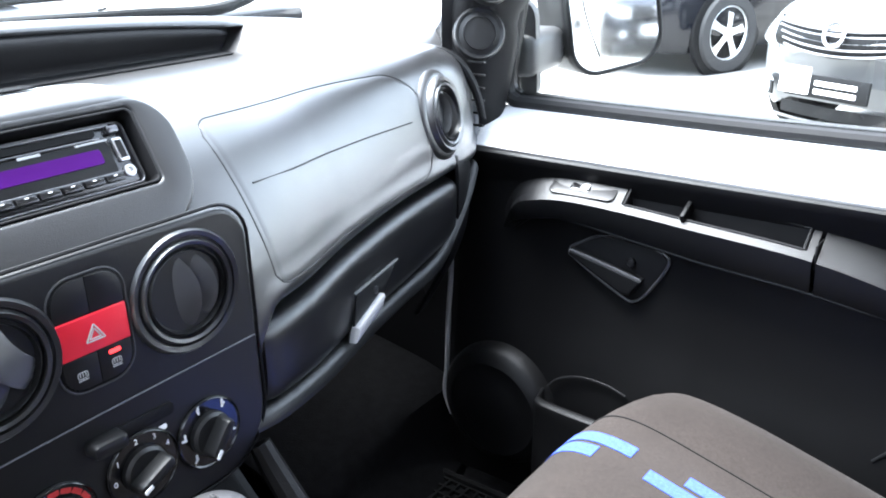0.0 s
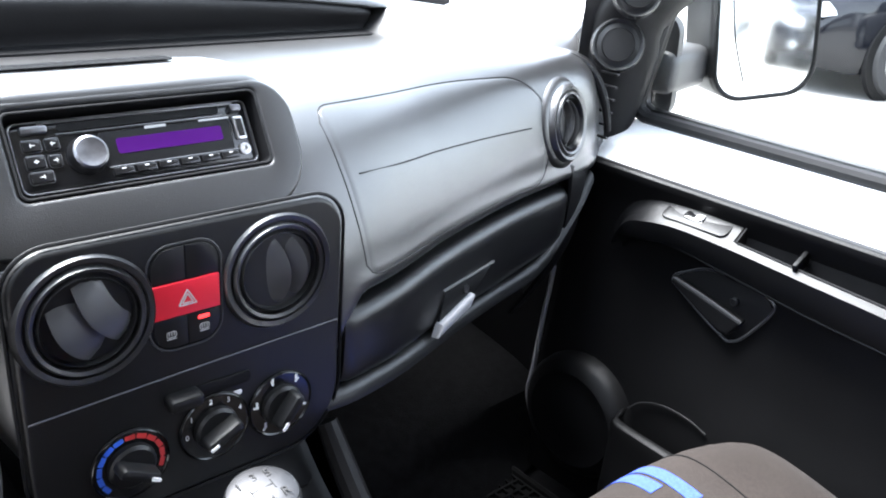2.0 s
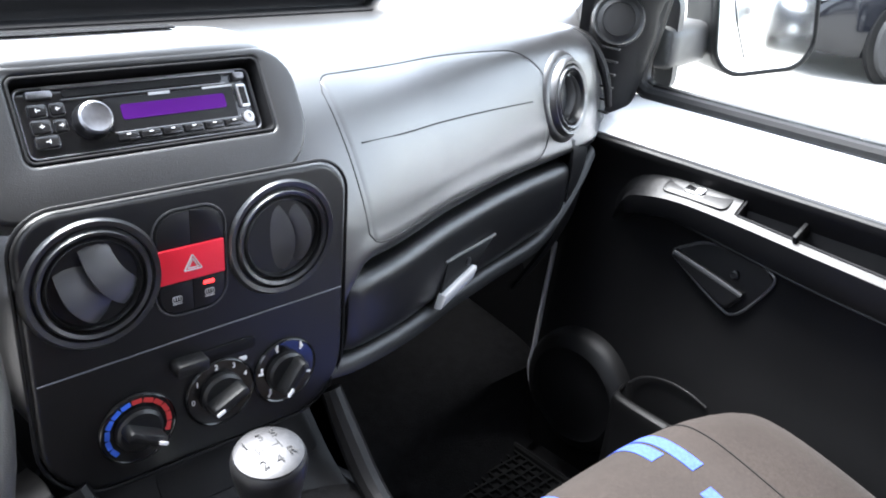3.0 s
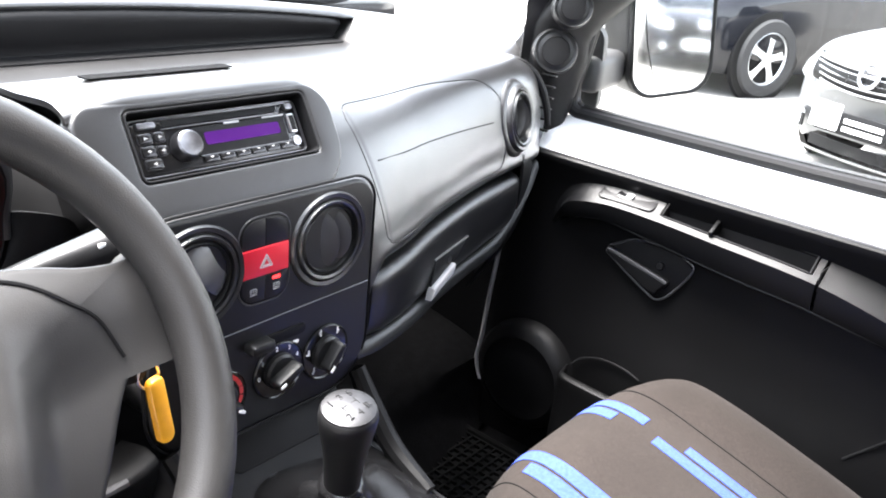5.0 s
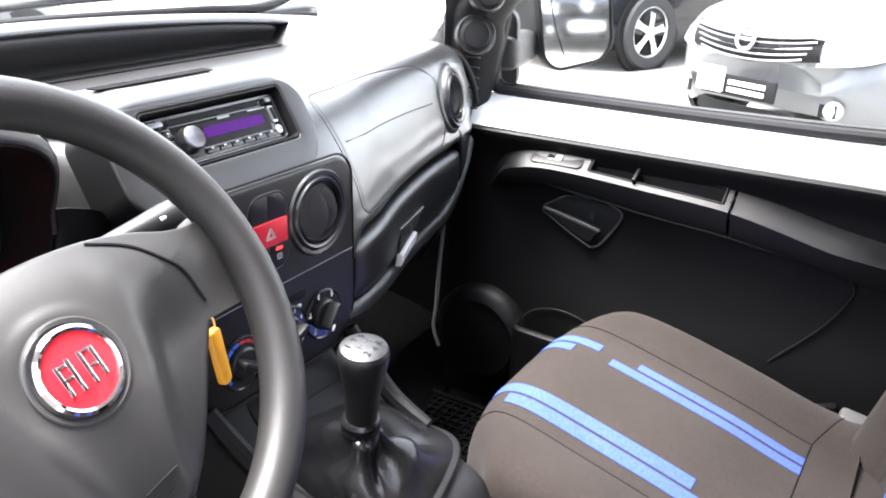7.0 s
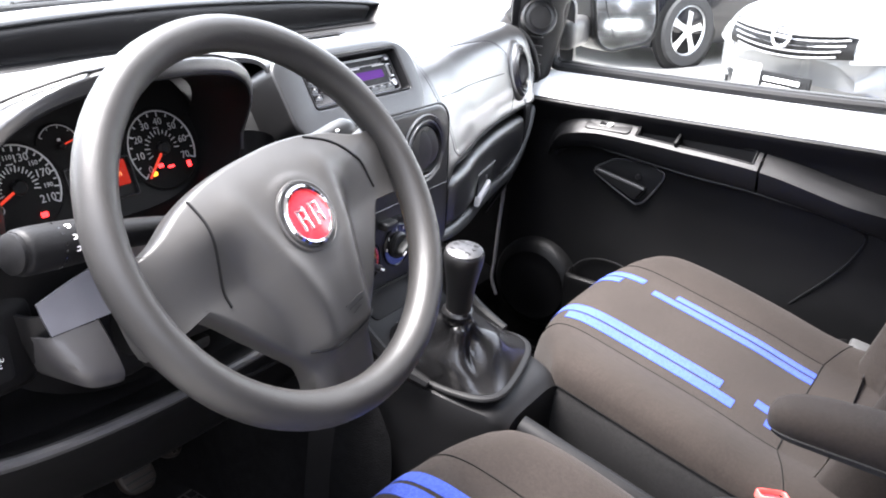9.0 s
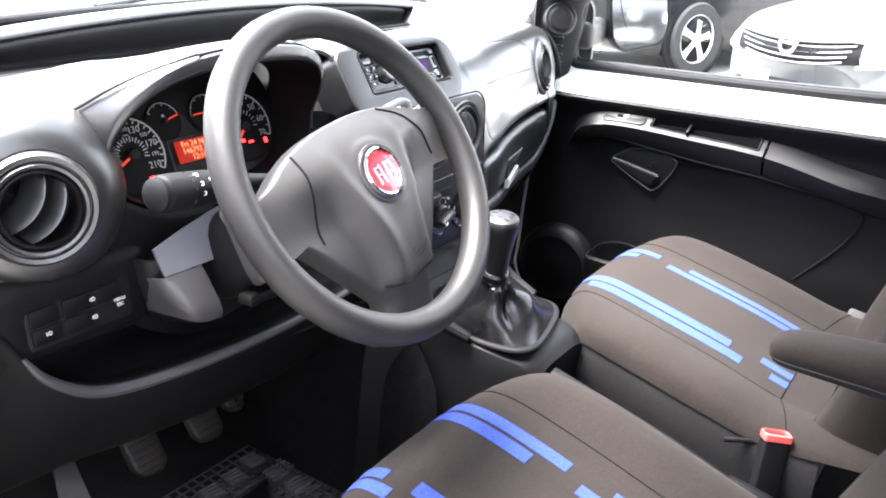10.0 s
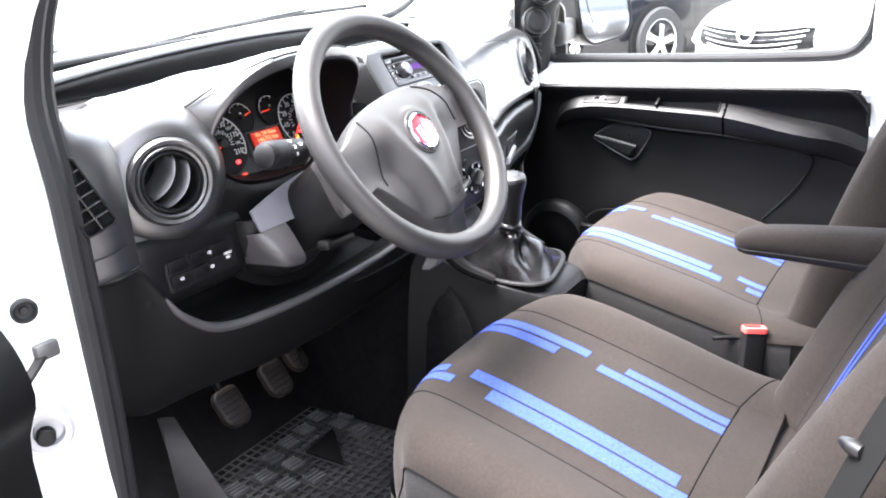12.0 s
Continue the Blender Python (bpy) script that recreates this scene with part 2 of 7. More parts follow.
def box(cx, cy, cz, sx, sy, sz, r=0.0, seg=2, m=None):
    bm = bmesh.new()
    bmesh.ops.create_cube(bm, size=1)
    bmesh.ops.scale(bm, vec=(sx, sy, sz), verts=bm.verts)
    if r:
        bmesh.ops.bevel(bm, geom=bm.edges[:], offset=r, segments=seg, affect="EDGES", profile=0.5)
    if m:
        move(bm, m)
    return move(bm, Matrix.Translation((cx, cy, cz)))


def outline(w, h, r, n=5, cx=0.0, cy=0.0):
    """Corners of a rounded rectangle; r may be four radii from the lower left, anticlockwise."""
    rs = r if isinstance(r, (tuple, list)) else (r,) * 4
    out = []
    for (sx, sy, a0), q in zip(((-1, -1, 180), (1, -1, 270), (1, 1, 0), (-1, 1, 90)), rs):
        q = max(q, 1e-4)
        for k in range(n + 1):
            a = radians(a0 + 90 * k / n)
            out.append((cx + sx * (w / 2 - q) + q * math.cos(a), cy + sy * (h / 2 - q) + q * math.sin(a)))
    return out


def prism(pts, depth, m, bevel=0.0, hole=None, seg=2):
    """An outline (local x, y) drawn out by depth along local z, its front edge rounded, with or without a hole."""
    def ring(q, s, z):
        k = len(q)
        out = []
        for i in range(k):
            a, b, c = Vector(q[i - 1]), Vector(q[i]), Vector(q[(i + 1) % k])
            t = (c - a).normalized()
            out.append(Vector((b.x - t.y * s, b.y + t.x * s, z)))
        return out
    steps = [(0, 0), (0, depth - bevel)] + [(bevel * (1 - math.cos(radians(90 * k / seg))), depth - bevel + bevel * math.sin(radians(90 * k / seg))) for k in range(1, seg + 1)] if bevel else [(0, 0), (0, depth)]
    rows = [ring(pts, s, z) for s, z in steps]
    if hole:
        inner = [ring(hole, -s, z) for s, z in reversed(steps)]
        if len(hole) == len(pts):
            bm = grid(rows + inner + [rows[0]], close=True)
            return move(bm, m)
    bm = grid(rows, close=True, caps=True)
    return move(bm, m)


def lathe(profile, m, n=32, caps=True):
    """A turned form: (radius, height) pairs round local z."""
    rows = [[Vector((r * math.cos(2 * math.pi * k / n), r * math.sin(2 * math.pi * k / n), z)) for k in range(n)] for r, z in profile]
    return move(grid(rows, close=True, caps=caps), m)


def tube(path, r, n=10, steps=6, flat=1.0):
    """A rod along a smooth path; r is one radius or one for each point."""
    pts = spline(path, steps)
    rs = r if isinstance(r, (list, tuple)) else [r] * len(path)
    rr = [v.x for v in spline([(q, 0, 0) for q in rs], steps)]
    rows, up = [], Vector((0, 0, 1))
    for i, p in enumerate(pts):
        t = (pts[min(i + 1, len(pts) - 1)] - pts[max(i - 1, 0)]).normalized()
        if abs(t.dot(up)) > 0.98:
            up = Vector((1, 0, 0))
        a = t.cross(up).normalized()
        up = a.cross(t).normalized()
        rows.append([p + rr[i] * (a * math.cos(2 * math.pi * k / n) + flat * up * math.sin(2 * math.pi * k / n)) for k in range(n)])
    return grid(rows, close=True, caps=True)


def facing(at, normal, up=(0, 0, 1)):
    """A frame whose local z is normal and whose local y lies nearest to up."""
    z = Vector(normal).normalized()
    x = Vector(up).cross(z).normalized()
    y = z.cross(x)
    return Matrix.Translation(at) @ Matrix((x, y, z)).transposed().to_4x4()


def join(*bms):
    out = bms[0]
    for b in bms[1:]:
        me = bpy.data.meshes.new("tmp")
        b.to_mesh(me)
        b.free()
        out.from_mesh(me)
        bpy.data.meshes.remove(me)
    return out


def lettering(name, words, size, m, mat, parent, align="CENTER"):
    """Raised printed characters in the built-in font, on local x, y of m."""
    cu = bpy.data.curves.new(name, "FONT")
    cu.body, cu.size, cu.align_x, cu.align_y, cu.extrude, cu.resolution_u = words, size, align, "CENTER", 0.0002, 2
    tmp = new(name, cu)
    bpy.context.view_layer.update()
    me = bpy.data.meshes.new_from_object(tmp.evaluated_get(bpy.context.evaluated_depsgraph_get()))
    bpy.data.objects.remove(tmp)
    bm = bmesh.new()
    bm.from_mesh(me)
    bpy.data.meshes.remove(me)
    return part(name, move(bm, m), mat, parent, smooth=0)


def ease(a, b, x):
    t = max(0.0, min(1.0, (x - a) / (b - a)))
    return t * t * (3 - 2 * t)


def blend(table, x):
    """Smooth value at x through (x, value) pairs."""
    n = len(table)
    if x <= table[0][0]:
        return table[0][1]
    for i in range(n - 1):
        (a, u), (b, v) = table[i], table[i + 1]
        if x <= b:
            slope = [(table[min(j + 1, n - 1)][1] - table[max(j - 1, 0)][1]) / (table[min(j + 1, n - 1)][0] - table[max(j - 1, 0)][0]) for j in (i, i + 1)]
            t, d = (x - a) / (b - a), b - a
            return u * (1 + 2 * t) * (1 - t) ** 2 + v * t * t * (3 - 2 * t) + d * (slope[0] * t * (1 - t) ** 2 - slope[1] * t * t * (1 - t))
    return table[-1][1]


# ---- ground and distance ----
def ground_sheet():
    bm = bmesh.new()
    bmesh.ops.create_grid(bm, x_segments=8, y_segments=8, size=400)
    return tagged(part("ground", bm, ASPHALT), "pale worn asphalt of a car yard", "ground", kind="structure")


ground_sheet()
yard_wall = part("backdrop", box(26, 16, 2.2, 0.3, 70, 4.4, m=pose(0, 0, 0, 0, 0, -24)), CONCRETE)
# Unseen wall, added to cut the low light from the driver's side
side_wall = part("wall_light_block", box(-4.4, -4.0, 1.3, 0.3, 20, 2.6), BLOCKWALL)
tagged(side_wall, "unseen dull brown wall added to block low light from the side", "wall", kind="structure")
tagged(yard_wall, "pale rendered wall behind the parked cars", "wall", kind="structure")


# ---- van shell: floor, roof, walls, pillars, windscreen ----
def shell(name, bm, mat, label, category, smooth=35):
    return tagged(part(name, bm, mat, smooth=smooth), label, category, kind="structure")


shell("floor", join(box(0, 0.35, 0.40, 1.5, 1.5, 0.04), box(0, -1.4, 0.40, 1.5, 2.0, 0.04)), CARPET, "black carpeted cab floor of the van", "floor")
shell("wall_firewall", thick(loft([[(x, 0.80, 0.425), (x, 0.95, 0.45), (x, 1.06, 0.62), (x, 1.08, 0.9), (x, 1.08, 1.15)] for x in (-0.76, -0.3, 0.3, 0.76)], 2, 4), 0.03), CARPET,
      "dark carpeted footwell bulkhead under the dashboard", "bulkhead")
shell("ceiling", thick(loft([[(x, 0.30, 1.64), (x, -0.2, 1.70), (x, -2.2, 1.70)] for x in (-0.66, -0.3, 0.3, 0.66)], 3, 4), 0.03), HEADLINING, "grey cloth headlining of the van roof", "ceiling")
shell("wall_rear", box(0, -2.4, 1.05, 1.5, 0.04, 1.35), BAYTRIM, "plain grey rear end of the load bay", "wall")
for s, nm in ((-1, "wall_left"), (1, "wall_right")):
    shell(nm, join(box(s * 0.76, -1.45, 1.05, 0.05, 1.9, 1.35), box(s * 0.79, 0.15, 0.42, 0.09, 1.3, 0.08)), BAYTRIM, "grey lined inner side of the load bay", "wall")
for s, nm in ((-1, "wall_flank_left"), (1, "wall_flank_right")):
    rows = [[(s * 0.80, y, 0.34), (s * 0.845, y, 0.60), (s * 0.85, y, 1.05), (s * 0.80, y, 1.40), (s * 0.72, y, 1.72)] for y in (-0.62, -1.2, -1.8, -2.42)]
    shell(nm, thick(loft(rows, 2, 4), 0.006), WHITE, "white painted outer flank of the van", "van side")
# Cowl and wing boxes are added to keep light out of the footwells
shell("wall_cowl", box(0, 1.125, 1.10, 1.56, 0.05, 0.16, 0.01), DARK, "black cowl under the foot of the windscreen", "cowl")
for s in (-1, 1):
    shell("wall_fender_left" if s < 0 else "wall_fender_right", box(s * 0.80, 0.96, 0.74, 0.05, 0.34, 0.78, 0.01), DARK, "dark inner side of the front wing", "wing")
# windscreen with its black lower band
glass = shell("window_1", thick(loft([[(x * 0.80, 1.085 - 0.10 * x * x, 1.196 - 0.02 * x * x), (x * 0.74, 0.72 - 0.08 * x * x, 1.43), (x * 0.66, 0.32 - 0.04 * x * x, 1.64)] for x in (-1, -0.5, 0, 0.5, 1)], 4, 5), 0.005), GLASS,
              "clear raked windscreen", "windscreen")
glass.visible_shadow = False
shell("trim", tube([(x * 0.81, 1.08 - 0.10 * x * x, 1.203 - 0.02 * x * x + 0.9 * max(0, abs(x) - 0.66) ** 1.5) for x in (-1, -0.85, -0.7, -0.5, -0.2, 0.2, 0.5, 0.7, 0.85, 1)], 0.009), DARK, "black rubber band along the foot of the windscreen", "trim")


def body_pillars():
    """The painted door posts, the black inner pillar covers and the door seals."""
    for s, nm in ((-1, "wall_post_left"), (1, "wall_post_right")):
        bm = box(s * 0.74, -0.55, 1.0, 0.10, 0.12, 1.3, 0.02)
        if s < 0:
            bm = join(bm, tube([(-0.865, 0.84, 1.08), (-0.82, 0.60, 1.32), (-0.74, 0.26, 1.62)], [0.05, 0.042, 0.045], 8))
        shell(nm, bm, WHITE, "white painted windscreen and door posts", "pillar")
    # front post of the open driver's door, facing back
    post = thick(loft([[(-0.765, 0.545, z), (-0.80, 0.535, z), (-0.845, 0.545, z), (-0.868, 0.60, z), (-0.872, 0.70, z)] for z in (0.38, 0.8, 1.0, 1.12, 1.22)] + [[(-0.750, 0.475, 1.36), (-0.785, 0.465, 1.35), (-0.825, 0.475, 1.34), (-0.845, 0.53, 1.33), (-0.85, 0.62, 1.32)], [(-0.70, 0.29, 1.60), (-0.735, 0.28, 1.59), (-0.77, 0.29, 1.58), (-0.79, 0.34, 1.57), (-0.80, 0.42, 1.56)]], 3, 4), 0.01)
    shell("wall_door_post", post, WHITE, "white painted front door post with grommet and hinge", "pillar")
    cover = thick(loft([[(-0.765, 0.56, z), (-0.768, 0.70, z), (-0.765, 0.95, z)] for z in (0.45, 0.75, 1.02)], 2, 3), 0.012)
    shell("wall_kick_left", cover, DARK, "black kick panel beside the pedals", "panel")
    cover = thick(loft([[(0.755, 0.56, z), (0.765, 0.75, z), (0.76, 1.0, z)] for z in (0.45, 0.75, 1.0)], 2, 3), 0.012)
    shell("wall_kick_right", cover, DARK, "black kick panel in the passenger footwell", "panel")
    inner = thick(loft([[(-0.74, 0.80, 1.13), (-0.775, 0.72, 1.16), (-0.782, 0.56, 1.20)], [(-0.73, 0.64, 1.27), (-0.76, 0.58, 1.29), (-0.77, 0.49, 1.33)], [(-0.66, 0.30, 1.60), (-0.69, 0.27, 1.61), (-0.71, 0.22, 1.62)]], 5, 4), 0.01)
    shell("trim", inner, DARK, "black plastic windscreen pillar cover", "trim")


body_pillars()
seal = thing("door_seal", "black ribbed rubber seal round the driver's door opening", "door seal", (-0.77, 0.54, 0.4))
for k, (dx, dy, r) in enumerate(((0, 0, 0.011), (0.012, 0.016, 0.010), (0.028, 0.028, 0.013))):
    part("rubber_lip", tube([(-0.70 + dx, 0.28 + dy, 1.60), (-0.755 + dx, 0.46 + dy, 1.38), (-0.772 + dx, 0.528 + dy, 1.24), (-0.774 + dx, 0.525 + dy, 1.10), (-0.774 + dx, 0.53 + dy, 0.86), (-0.774 + dx, 0.545 + dy, 0.62), (-0.774 + dx, 0.53 + dy, 0.44)], r, 8), RUBBER, seal)


# ---- dashboard ----
dash = thing("dashboard", "charcoal grained plastic dashboard with glove box and round vents", "dashboard", (0, 0.7, 0.8))


def face_y(x):
    return blend([(-0.76, 0.60), (-0.70, 0.585), (-0.56, 0.572), (-0.50, 0.61), (-0.18, 0.61), (-0.12, 0.53), (0.12, 0.518), (0.20, 0.532), (0.32, 0.578), (0.46, 0.620), (0.58, 0.645), (0.66, 0.662), (0.72, 0.70)], x)


def pad_row(x):
    """Profile of the dashboard's upper skin at x, from the windscreen down to the foot of the face."""
    f = face_y(x)
    b = 0.10 * (x / 0.8) ** 2
    m = ease(0.47, 0.53, x) + ease(-0.62, -0.66, x) if x > -0.6 else 1 - ease(-0.66, -0.58, x)
    mid = 1 - ease(0.10, 0.17, abs(x))
    drop = blend([(-0.76, 0.0), (-0.5, 0.0), (-0.45, -0.03), (-0.18, -0.03), (-0.12, 0.0), (0.72, 0.0)], x)
    end = ease(0.60, 0.74, abs(x))
    low = 1.0 - 0.09 * mid
    k = 0.8 * ease(0.31, 0.60, x)
    c = 0.017 - 0.10 * x * x
    return [(x, 1.09 - b, 1.184 + c), (x, 1.03 - 0.5 * b, 1.193 + c), (x, 0.972, 1.199 + c), (x, 0.953, 1.196 + c - 0.002 * m), (x, 0.950 - 0.01 * m, 1.186 + c + 0.004 * m), (x, 0.992 - 0.06 * m, 1.178 + (0.010 + 0.6 * c) * m), (x, 0.996 - 0.08 * m, 1.156 + (0.030 + 0.3 * c) * m),
            (x, 0.945 - 0.05 * m, 1.146 + 0.036 * m), (x, 0.90 - 0.03 * m, 1.145 + 0.033 * m), (x, 0.82, 1.146 + 0.02 * m + drop), (x, f + 0.145 - 0.03 * k, 1.153 + drop - 0.010 * end), (x, f + 0.102 - 0.05 * k, 1.151 + drop - 0.014 * end), (x, f + 0.066 - 0.045 * k, 1.130 + drop - 0.008 * end),
            (x, f + 0.036 - 0.028 * k, 1.092 + drop), (x, f + 0.014 - 0.012 * k, 1.050 + drop), (x, f + 0.004, 1.022), (x, f, low), (x, f + 0.03, low - 0.012), (x, f + 0.09, low - 0.014)]


part("upper_pad", thick(grid([spline(pad_row(-0.755 + 1.49 * k / 130), 6) for k in range(131)]), 0.002), DASH, dash)


# corner of the dashboard between the side vent and the windscreen post
corner_rows = [[(x, 0.735 + 0.3 * (x - 0.68), 1.128 - o), (x, 0.775 + 0.2 * (x - 0.68), 1.156 - o), (x, 0.83, 1.174 - o), (x, 0.92, 1.180 - o), (x, 1.02, 1.172 - o)] for x, o in ((0.64, 0.024), (0.665, 0.014), (0.70, 0.003), (0.74, 0.0), (0.79, 0.0))]
part("corner_cover", thick(loft(corner_rows, 3, 4), 0.003), DASH, dash)

# upright step below the windscreen ledge, its shade put in as black
shaded_step = [[(x, y + 0.020, 1.206 - 0.10 * x * x), (x, y + 0.005, 1.201 - 0.10 * x * x), (x, y, 1.192 - 0.09 * x * x), (x, y + 0.004, 1.172 - 0.03 * x * x), (x, y + 0.008, 1.150), (x, y - 0.02, 1.1465)] for x, y in ((-0.60, 0.955), (-0.50, 0.946), (-0.3, 0.943), (0.0, 0.942), (0.3, 0.943), (0.44, 0.944), (0.475, 0.947), (0.492, 0.957), (0.50, 0.985))]
part("shaded_step", thick(loft(shaded_step, 3, 3), 0.003), DARK, dash, "upright step below the windscreen, blackened for its shade")

FACE_CACHE = {}


def on_face(x, z):
    """The point of the sloping passenger face at height z."""
    key = round(x, 4)
    if key not in FACE_CACHE:
        FACE_CACHE[key] = spline(pad_row(x), 6)[62:]
    line = FACE_CACHE[key]
    for p, q in zip(line, line[1:]):
        if p.z >= z >= q.z:
            return p.lerp(q, (p.z - z) / max(1e-9, p.z - q.z))
    return line[0] if z > line[0].z else line[-1]


def face_out(x, z, off):
    return on_face(x, z) + Vector((0.12, -0.76, 0.62)) * off


def passenger_side():
    x0, x1, z0, z1 = 0.159, 0.541, 1.0085, 1.148

    def spot(s, t, off):
        return face_out(x0 + (x1 - x0) * s + 0.012 * (1 - t) * (1 - s), z0 + (z1 - z0 - 0.006 * ease(0.0, 0.45, s) - 0.009 * s ** 3) * t - 0.004 * s * (1 - t), off)

    def corner(q, s):
        return q - math.sqrt(max(0.0, q * q - (q - s) ** 2)) if s < q else 0.0
    rows, edge = [], [[], []]
    for i in range(65):
        s = i / 64
        lo = max(corner(0.06, s) * 1.4, corner(0.12, 1 - s) * 1.6)
        hi = 1 - max(corner(0.05, s) * 1.6, corner(0.17, 1 - s) * 2.3)
        rows.append([spot(s, lo + (hi - lo) * t, h if 0 < i < 64 else -0.001) for t, h in [(0, -0.001), (0.006, 0.0009)] + [(0.016 + 0.968 * k / 22, 0.0014) for k in range(23)] + [(0.994, 0.0009), (1, -0.001)]])
        edge[0].append(spot(s, lo, 0.0006))
        edge[1].append(spot(s, hi, 0.0006))
    cover = part("airbag_cover", grid(rows), DASH, dash, "grained passenger airbag cover with a fine parting line", 60)
    side = [[spot(s, (lo * (10 - k) + hi * k) / 10, 0.0006) for k in range(1, 10)] for s, lo, hi in ((0, 0.084, 0.92), (1, 0.192, 0.609))]
    loop = edge[0] + side[1] + list(reversed(edge[1])) + list(reversed(side[0])) + edge[0][:1]
    part("parting_line", tube([p for p, q in zip(loop, loop[1:]) if (p - q).length > 1e-4] + loop[:1], 0.0010, 6, 1), DARK, cover)
    part("tear_seam", tube([face_out(x, z, 0.0016) for x, z in ((0.184, 1.0945), (0.25, 1.0892), (0.318, 1.0848), (0.40, 1.0812), (0.46, 1.0790), (0.505, 1.0778))], 0.0009, 6, 3), DARK, cover)
    # glove box door, a slim panel that follows the sweep of the dashboard
    rows = []
    for x in (0.140, 0.150, 0.22, 0.30, 0.38, 0.46, 0.54, 0.59, 0.60):
        f = face_y(x) + (0.012 if x in (0.140, 0.60) else 0)
        b = blend([(0.14, 0.905), (0.30, 0.893), (0.46, 0.888), (0.60, 0.90)], x)
        rows.append([(x, f + 0.03, 0.982), (x, f + 0.010, 0.982), (x, f + 0.001, 0.979), (x, f - 0.004, 0.971), (x, f - 0.004, 0.95), (x, f - 0.002, 0.925), (x, f + 0.004, b + 0.006), (x, f + 0.02, b)])
    door = part("glove_box_door", thick(loft(rows, 3, 3), 0.004), GLOVEBOX, dash, "satin black glove box door")
    f = face_y(0.36)
    m = facing((0.36, f - 0.005, 0.930), (0.30, -1, 0.04))
    # Flat dark plate stands for the shade inside the latch recess
    part("latch_recess_shade", prism([(-0.066, -0.036), (0.004, -0.026), (0.052, 0.006), (-0.050, 0.010)], 0.003, m, 0.001), DARK, door)
    part("latch_edge", tube([m @ Vector((-0.056, 0.011, 0.003)), m @ Vector((0.058, 0.008, 0.003))], 0.0018, 6, 2), DULLMETAL, door)
    # Pale grey stands for the light caught by the handle's face
    part("latch_handle", prism([(-0.072, -0.038), (-0.002, -0.026), (0.004, -0.012), (-0.064, -0.024)], 0.010, m, 0.003), LATCH, door, "glove box pull handle, pale grey for the light it catches")
    part("lock", lathe([(0.0045, 0.0), (0.0045, 0.003), (0.003, 0.0035)], m @ pose(-0.006, -0.004, 0.002)), KNOBSTEEL, door)
    # lower lip below the glove box, sweeping up to the door
    lip = []
    for x in (0.12, 0.16, 0.24, 0.34, 0.44, 0.54, 0.60, 0.64, 0.67):
        f = face_y(x)
        b = blend([(0.12, 0.900), (0.30, 0.884), (0.46, 0.880), (0.56, 0.892), (0.67, 0.985)], x)
        lip.append([(x, f + 0.03, b + 0.008), (x, f + 0.004, b + 0.006), (x, f - 0.003, b - 0.001), (x, f + 0.003, b - 0.009), (x, f + 0.08, b - 0.016), (x, f + 0.25, b - 0.03)])
    part("lower_lip", thick(loft(lip, 3, 3), 0.004), PANEL, dash, "satin lip under the glove box")
    # end piece by the door
    rows = [[(0.60 + 0.035 * k, face_y(0.60 + 0.035 * k) + 0.012 * k * k * 0.3 + d, z) for d, z in ((0.012, 1.03), (-0.002, 1.0), (-0.002, 0.95), (0.004, 0.90), (0.03, 0.84), (0.08, 0.76))] for k in range(5)]
    part("end_panel", thick(loft(rows, 3, 3), 0.005), DARK, dash)
    part("end_edge", tube([(0.640, 0.730, 1.147), (0.662, 0.722, 1.141), (0.686, 0.708, 1.126), (0.702, 0.696, 1.10), (0.710, 0.687, 1.07), (0.714, 0.682, 1.04)], [0.002, 0.005, 0.007, 0.007, 0.006, 0.005], 10, 5), DARK, dash, "black rounded edge of the dashboard end")
    for k in range(6):
        part("demister_fin", box(0.713 + 0.001 * k, 0.695, 1.03 + 0.018 * k, 0.006, 0.03, 0.003, 0.001), PANEL, dash)


passenger_side()


